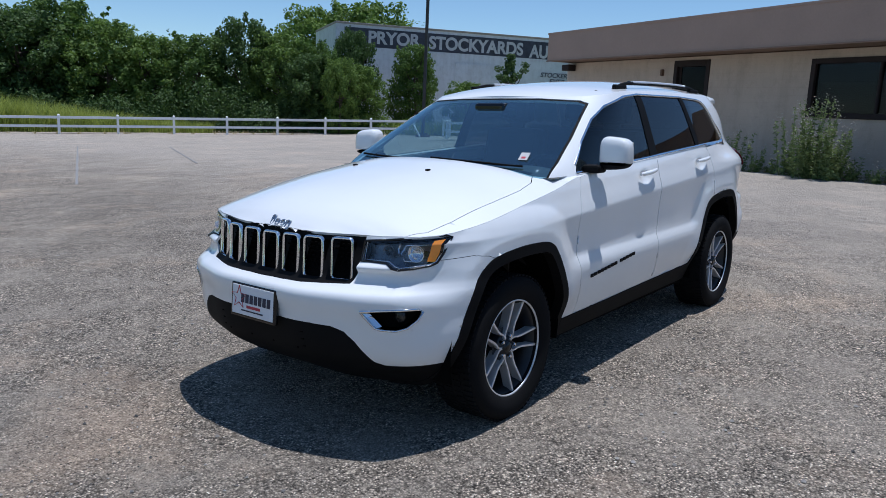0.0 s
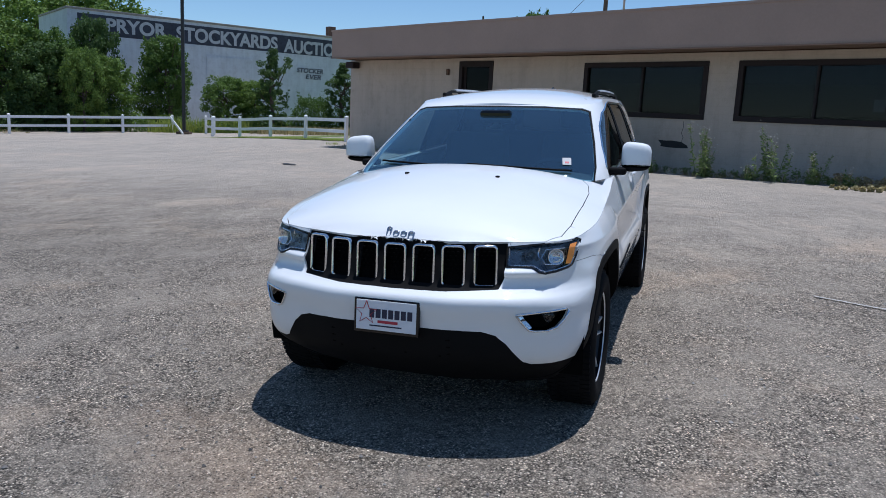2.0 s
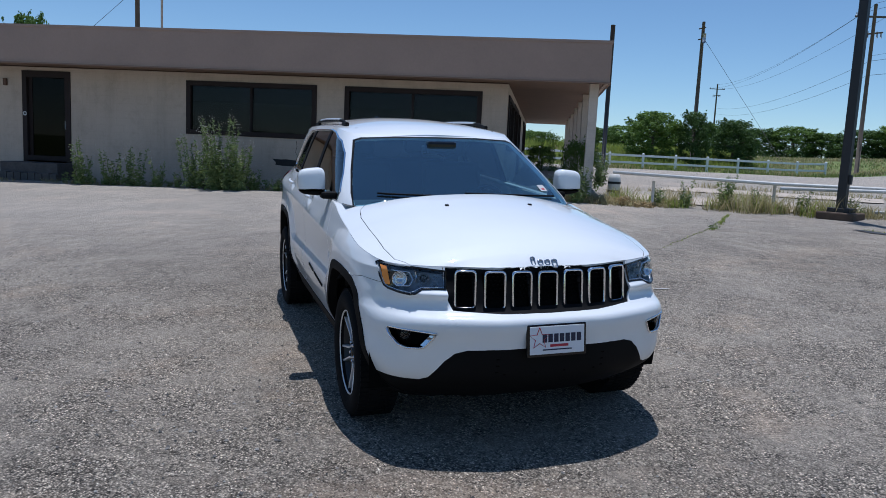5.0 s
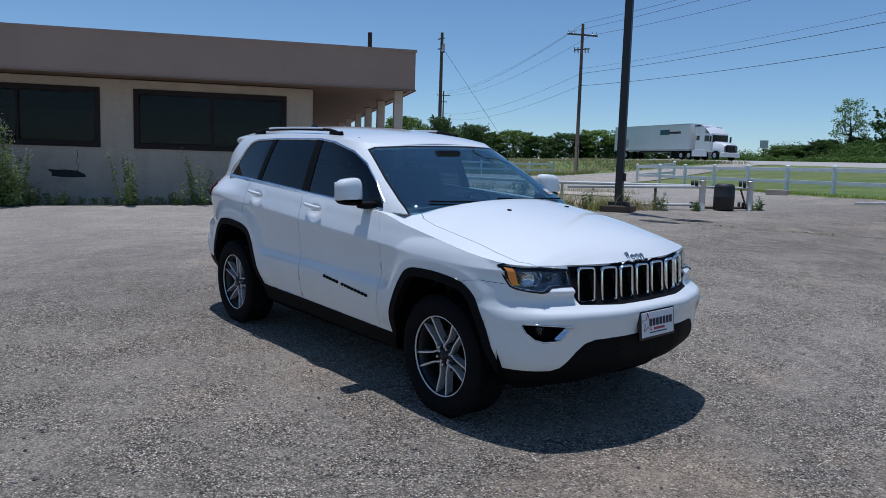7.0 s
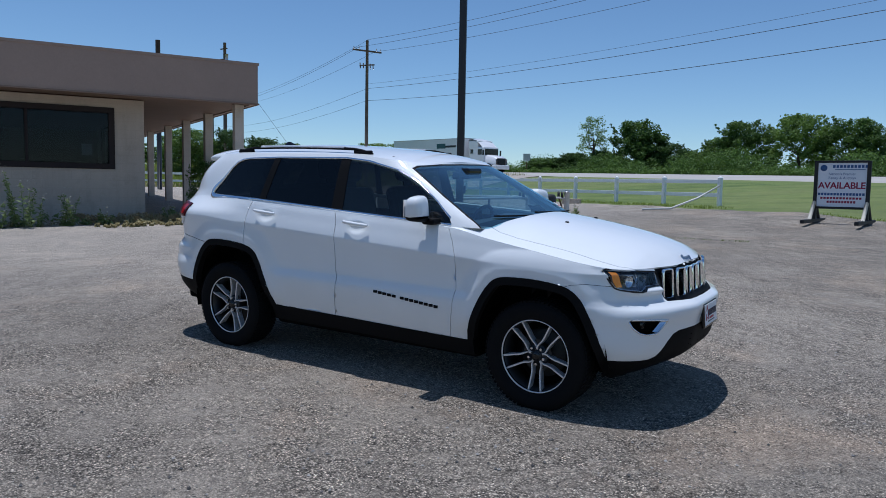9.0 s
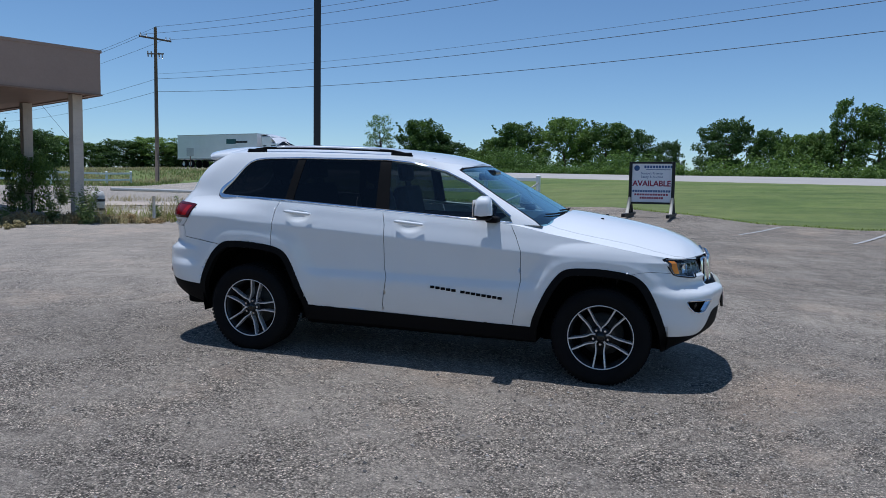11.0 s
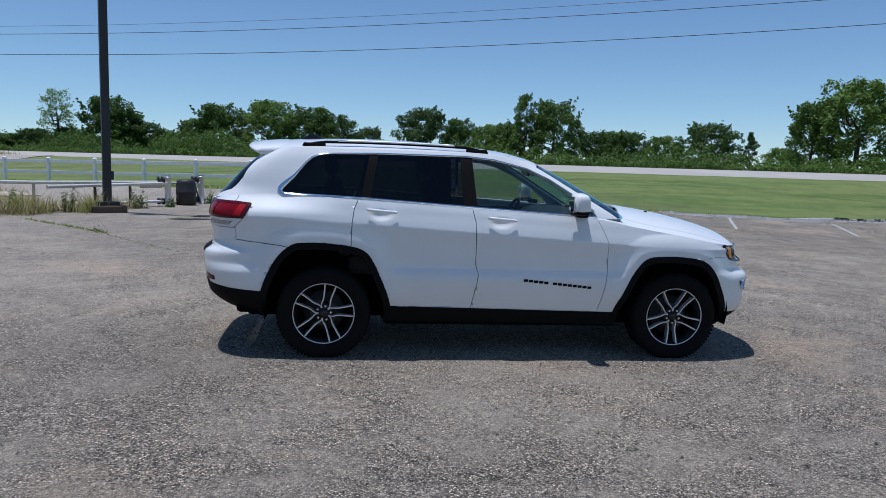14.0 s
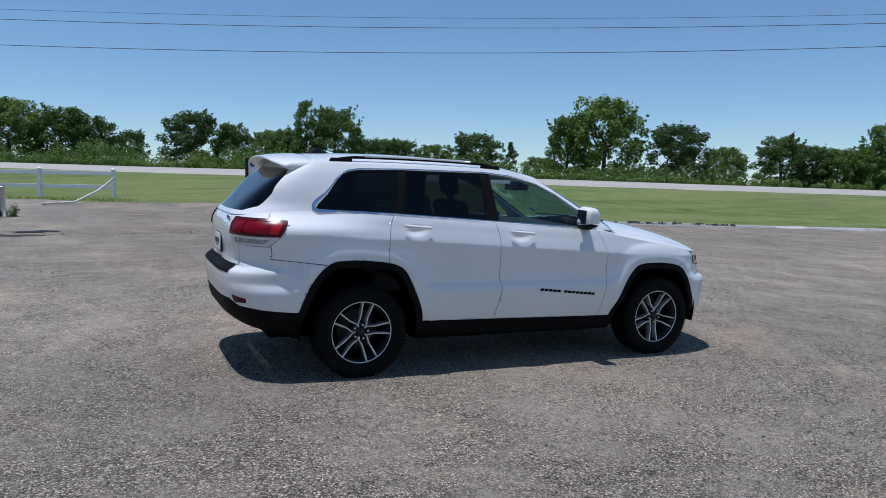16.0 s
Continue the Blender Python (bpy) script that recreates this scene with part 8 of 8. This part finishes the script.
hedge_mass("low_weeds", bl(-11.0, -1.4), bl(-1.6, -1.5), 2600, 0.1, 0.2, 0.04, PALE_FLOWER, "low weeds with pale seed heads along the building's foot", 34, step=0.3)

# loose stones on the asphalt
rng = np.random.default_rng(77)
n = 52000
ax, ay = rng.uniform(-9, 10, n), rng.uniform(-11, 9, n)
keep = (np.abs(ax) > 2.5) | (np.abs(ay) > 1.0)
ax, ay = ax[keep], ay[keep]
dens = np.array([noise.noise((x * 0.45, y * 0.45, 5)) for x, y in zip(ax, ay)])
pick = rng.random(len(ax)) < np.clip(0.4 + 1.3 * dens, 0.06, 1)
verts, faces = [], []
for x, y in zip(ax[pick], ay[pick]):
    s = 0.004 + 0.010 * rng.random() ** 3
    z = ground_z(x, y) + s * 0.25 + 0.002
    a = rng.random() * 6.283
    c, d = math.cos(a) * s, math.sin(a) * s
    i = len(verts)
    k = 0.6 + 0.6 * rng.random()
    verts += [(x + c, y + d, z), (x - d * k, y + c * k, z), (x - c, y - d, z), (x + d * k, y - c * k, z), (x + c * 0.2, y + d * 0.2, z + s * 0.75), (x, y, z - s * 0.6)]
    faces += [(i, i + 1, i + 4), (i + 1, i + 2, i + 4), (i + 2, i + 3, i + 4), (i + 3, i, i + 4)]
PEBBLE, pt, pb = nodes_of("loose_stone")
link(pt, ramp(pt, pt.nodes.new("ShaderNodeNewGeometry").outputs["Random Per Island"], ((0.0, (0.05, 0.046, 0.043)), (0.5, (0.2, 0.185, 0.17)), (1.0, (0.46, 0.43, 0.39)))), pb.inputs["Base Color"])
pb.inputs["Roughness"].default_value = 0.85
tagged(raw("loose_stones", verts, faces, PEBBLE), "small loose stones scattered on the asphalt", "gravel", kind="stuff")

# ---- lorry on the road ----
ta, tb_ = Vector((-57.6, 77.1)), Vector((-37.8, 71.0))
td = (tb_ - ta).normalized()
TRUCK = pose(ta.x, ta.y, road_z(-48.5) + 0.12, 0, 0.4, math.degrees(math.atan2(td.y, td.x)))
truck = thing("semi_truck", TRUCK, "white tractor unit with a long white box trailer", "truck")
TRUCK_WHITE = plain("white_trailer_sheet", (0.72, 0.73, 0.74), 0.4, vary=0.08, scale=0.6)
CAB_WHITE = plain("white_cab_paint", (0.78, 0.78, 0.79), 0.25, vary=0.03, relief=0, coat=0.6)
trailer = part("trailer", box(0, 14.6, -1.3, 1.3, 1.15, 4.05, 0.04), TRUCK_WHITE, truck, "long white box trailer")
for a in ((-0.01, 14.61, 1.05, 1.2), (-0.01, 14.61, 4.02, 4.1)):
    part("trailer_rail", box(a[0], a[1], -1.32, 1.32, a[2], a[3], 0.01), GALV, trailer)
part("trailer_mark", box(9.3, 11.0, -1.312, -1.302, 2.9, 3.5), plain("dark_teal_mark", (0.02, 0.09, 0.1), 0.5), trailer)
part("trailer_mark", box(10.9, 13.0, -1.312, -1.302, 3.0, 3.25), GREY_ALLOY, trailer)
part("landing_gear", box(11.0, 11.2, -1.0, 1.0, 0.2, 1.1, 0.02), GREY_ALLOY, trailer)
part("side_skirt_shadow", box(4.5, 13.0, -0.5, 0.5, 0.85, 1.1), GREY_ALLOY, trailer)
cab = part("cab", box(15.3, 18.0, -1.2, 1.2, 0.9, 3.0, 0.18), CAB_WHITE, truck, "white sleeper cab")
bm = bmesh.new()
prof = [(15.2, 2.8), (15.2, 4.0), (15.8, 4.05), (16.7, 3.85), (17.5, 3.2), (17.9, 2.75)]
rows = [[(x, y, z - (0.12 if abs(y) > 1 else 0)) for y in (-1.2, -1.05, 0, 1.05, 1.2)] for x, z in prof]
bm.free()
fair = grid_mesh(rows)
part("roof_fairing", fair, CAB_WHITE, cab, "white roof fairing", True)
part("fairing_side", box(15.2, 16.9, -1.19, 1.19, 2.8, 3.75, 0.1), CAB_WHITE, cab)
hood_rows = [[(17.8, y * 1.1, z) for y, z in ((-1, 0.9), (-1, 1.95), (-0.7, 2.1), (0.7, 2.1), (1, 1.95), (1, 0.9))], [(19.2, y * 1.0, z) for y, z in ((-1, 0.9), (-1, 1.75), (-0.7, 1.9), (0.7, 1.9), (1, 1.75), (1, 0.9))], [(19.75, y * 0.9, z) for y, z in ((-1, 0.9), (-1, 1.5), (-0.7, 1.65), (0.7, 1.65), (1, 1.5), (1, 0.9))]]
part("bonnet", grid_mesh(hood_rows), CAB_WHITE, cab, "white bonnet", True)
part("grille", box(19.6, 19.8, -0.55, 0.55, 0.9, 1.55, 0.03), GREY_ALLOY, cab)
part("bumper", box(19.3, 19.95, -1.15, 1.15, 0.35, 0.85, 0.08), CAB_WHITE, cab)
part("windscreen", box(17.75, 18.05, -1.05, 1.05, 2.0, 2.75, 0.05, pose(0, 0, 0, 0, 0, 0)), GLOSS_BLACK, cab)
for s in (-1, 1):
    part("side_window", box(16.9, 17.6, *sorted((s * 1.19, s * 1.215)), 2.05, 2.7, 0.02), GLOSS_BLACK, cab)
    part("sleeper_window", box(15.6, 16.1, *sorted((s * 1.19, s * 1.215)), 2.2, 2.7, 0.02), GLOSS_BLACK, cab)
    part("side_fairing", box(15.0, 17.4, *sorted((s * 1.1, s * 1.24)), 0.4, 1.15, 0.04), CAB_WHITE, cab)
    part("wing_mirror", box(18.0, 18.12, *sorted((s * 1.3, s * 1.5)), 2.0, 2.6, 0.03), GLOSS_BLACK, cab)
for x in (1.2, 2.5, 13.2, 14.5, 18.7):
    for s in (-1, 1):
        bm = lathe([(0.0, -0.14), (0.48, -0.14), (0.52, -0.1), (0.52, 0.1), (0.48, 0.14), (0.3, 0.15), (0.28, 0.1), (0.0, 0.1)], 24)
        w = part("wheel", bm, RUBBER, truck, "black lorry tyre")
        w.matrix_basis = pose(x, s * 1.1, 0.52, 0, 0, 0 if s > 0 else 180)
        part("wheel_disc", lathe([(0.0, 0.12), (0.2, 0.12), (0.27, 0.155)], 20), GALV, w)
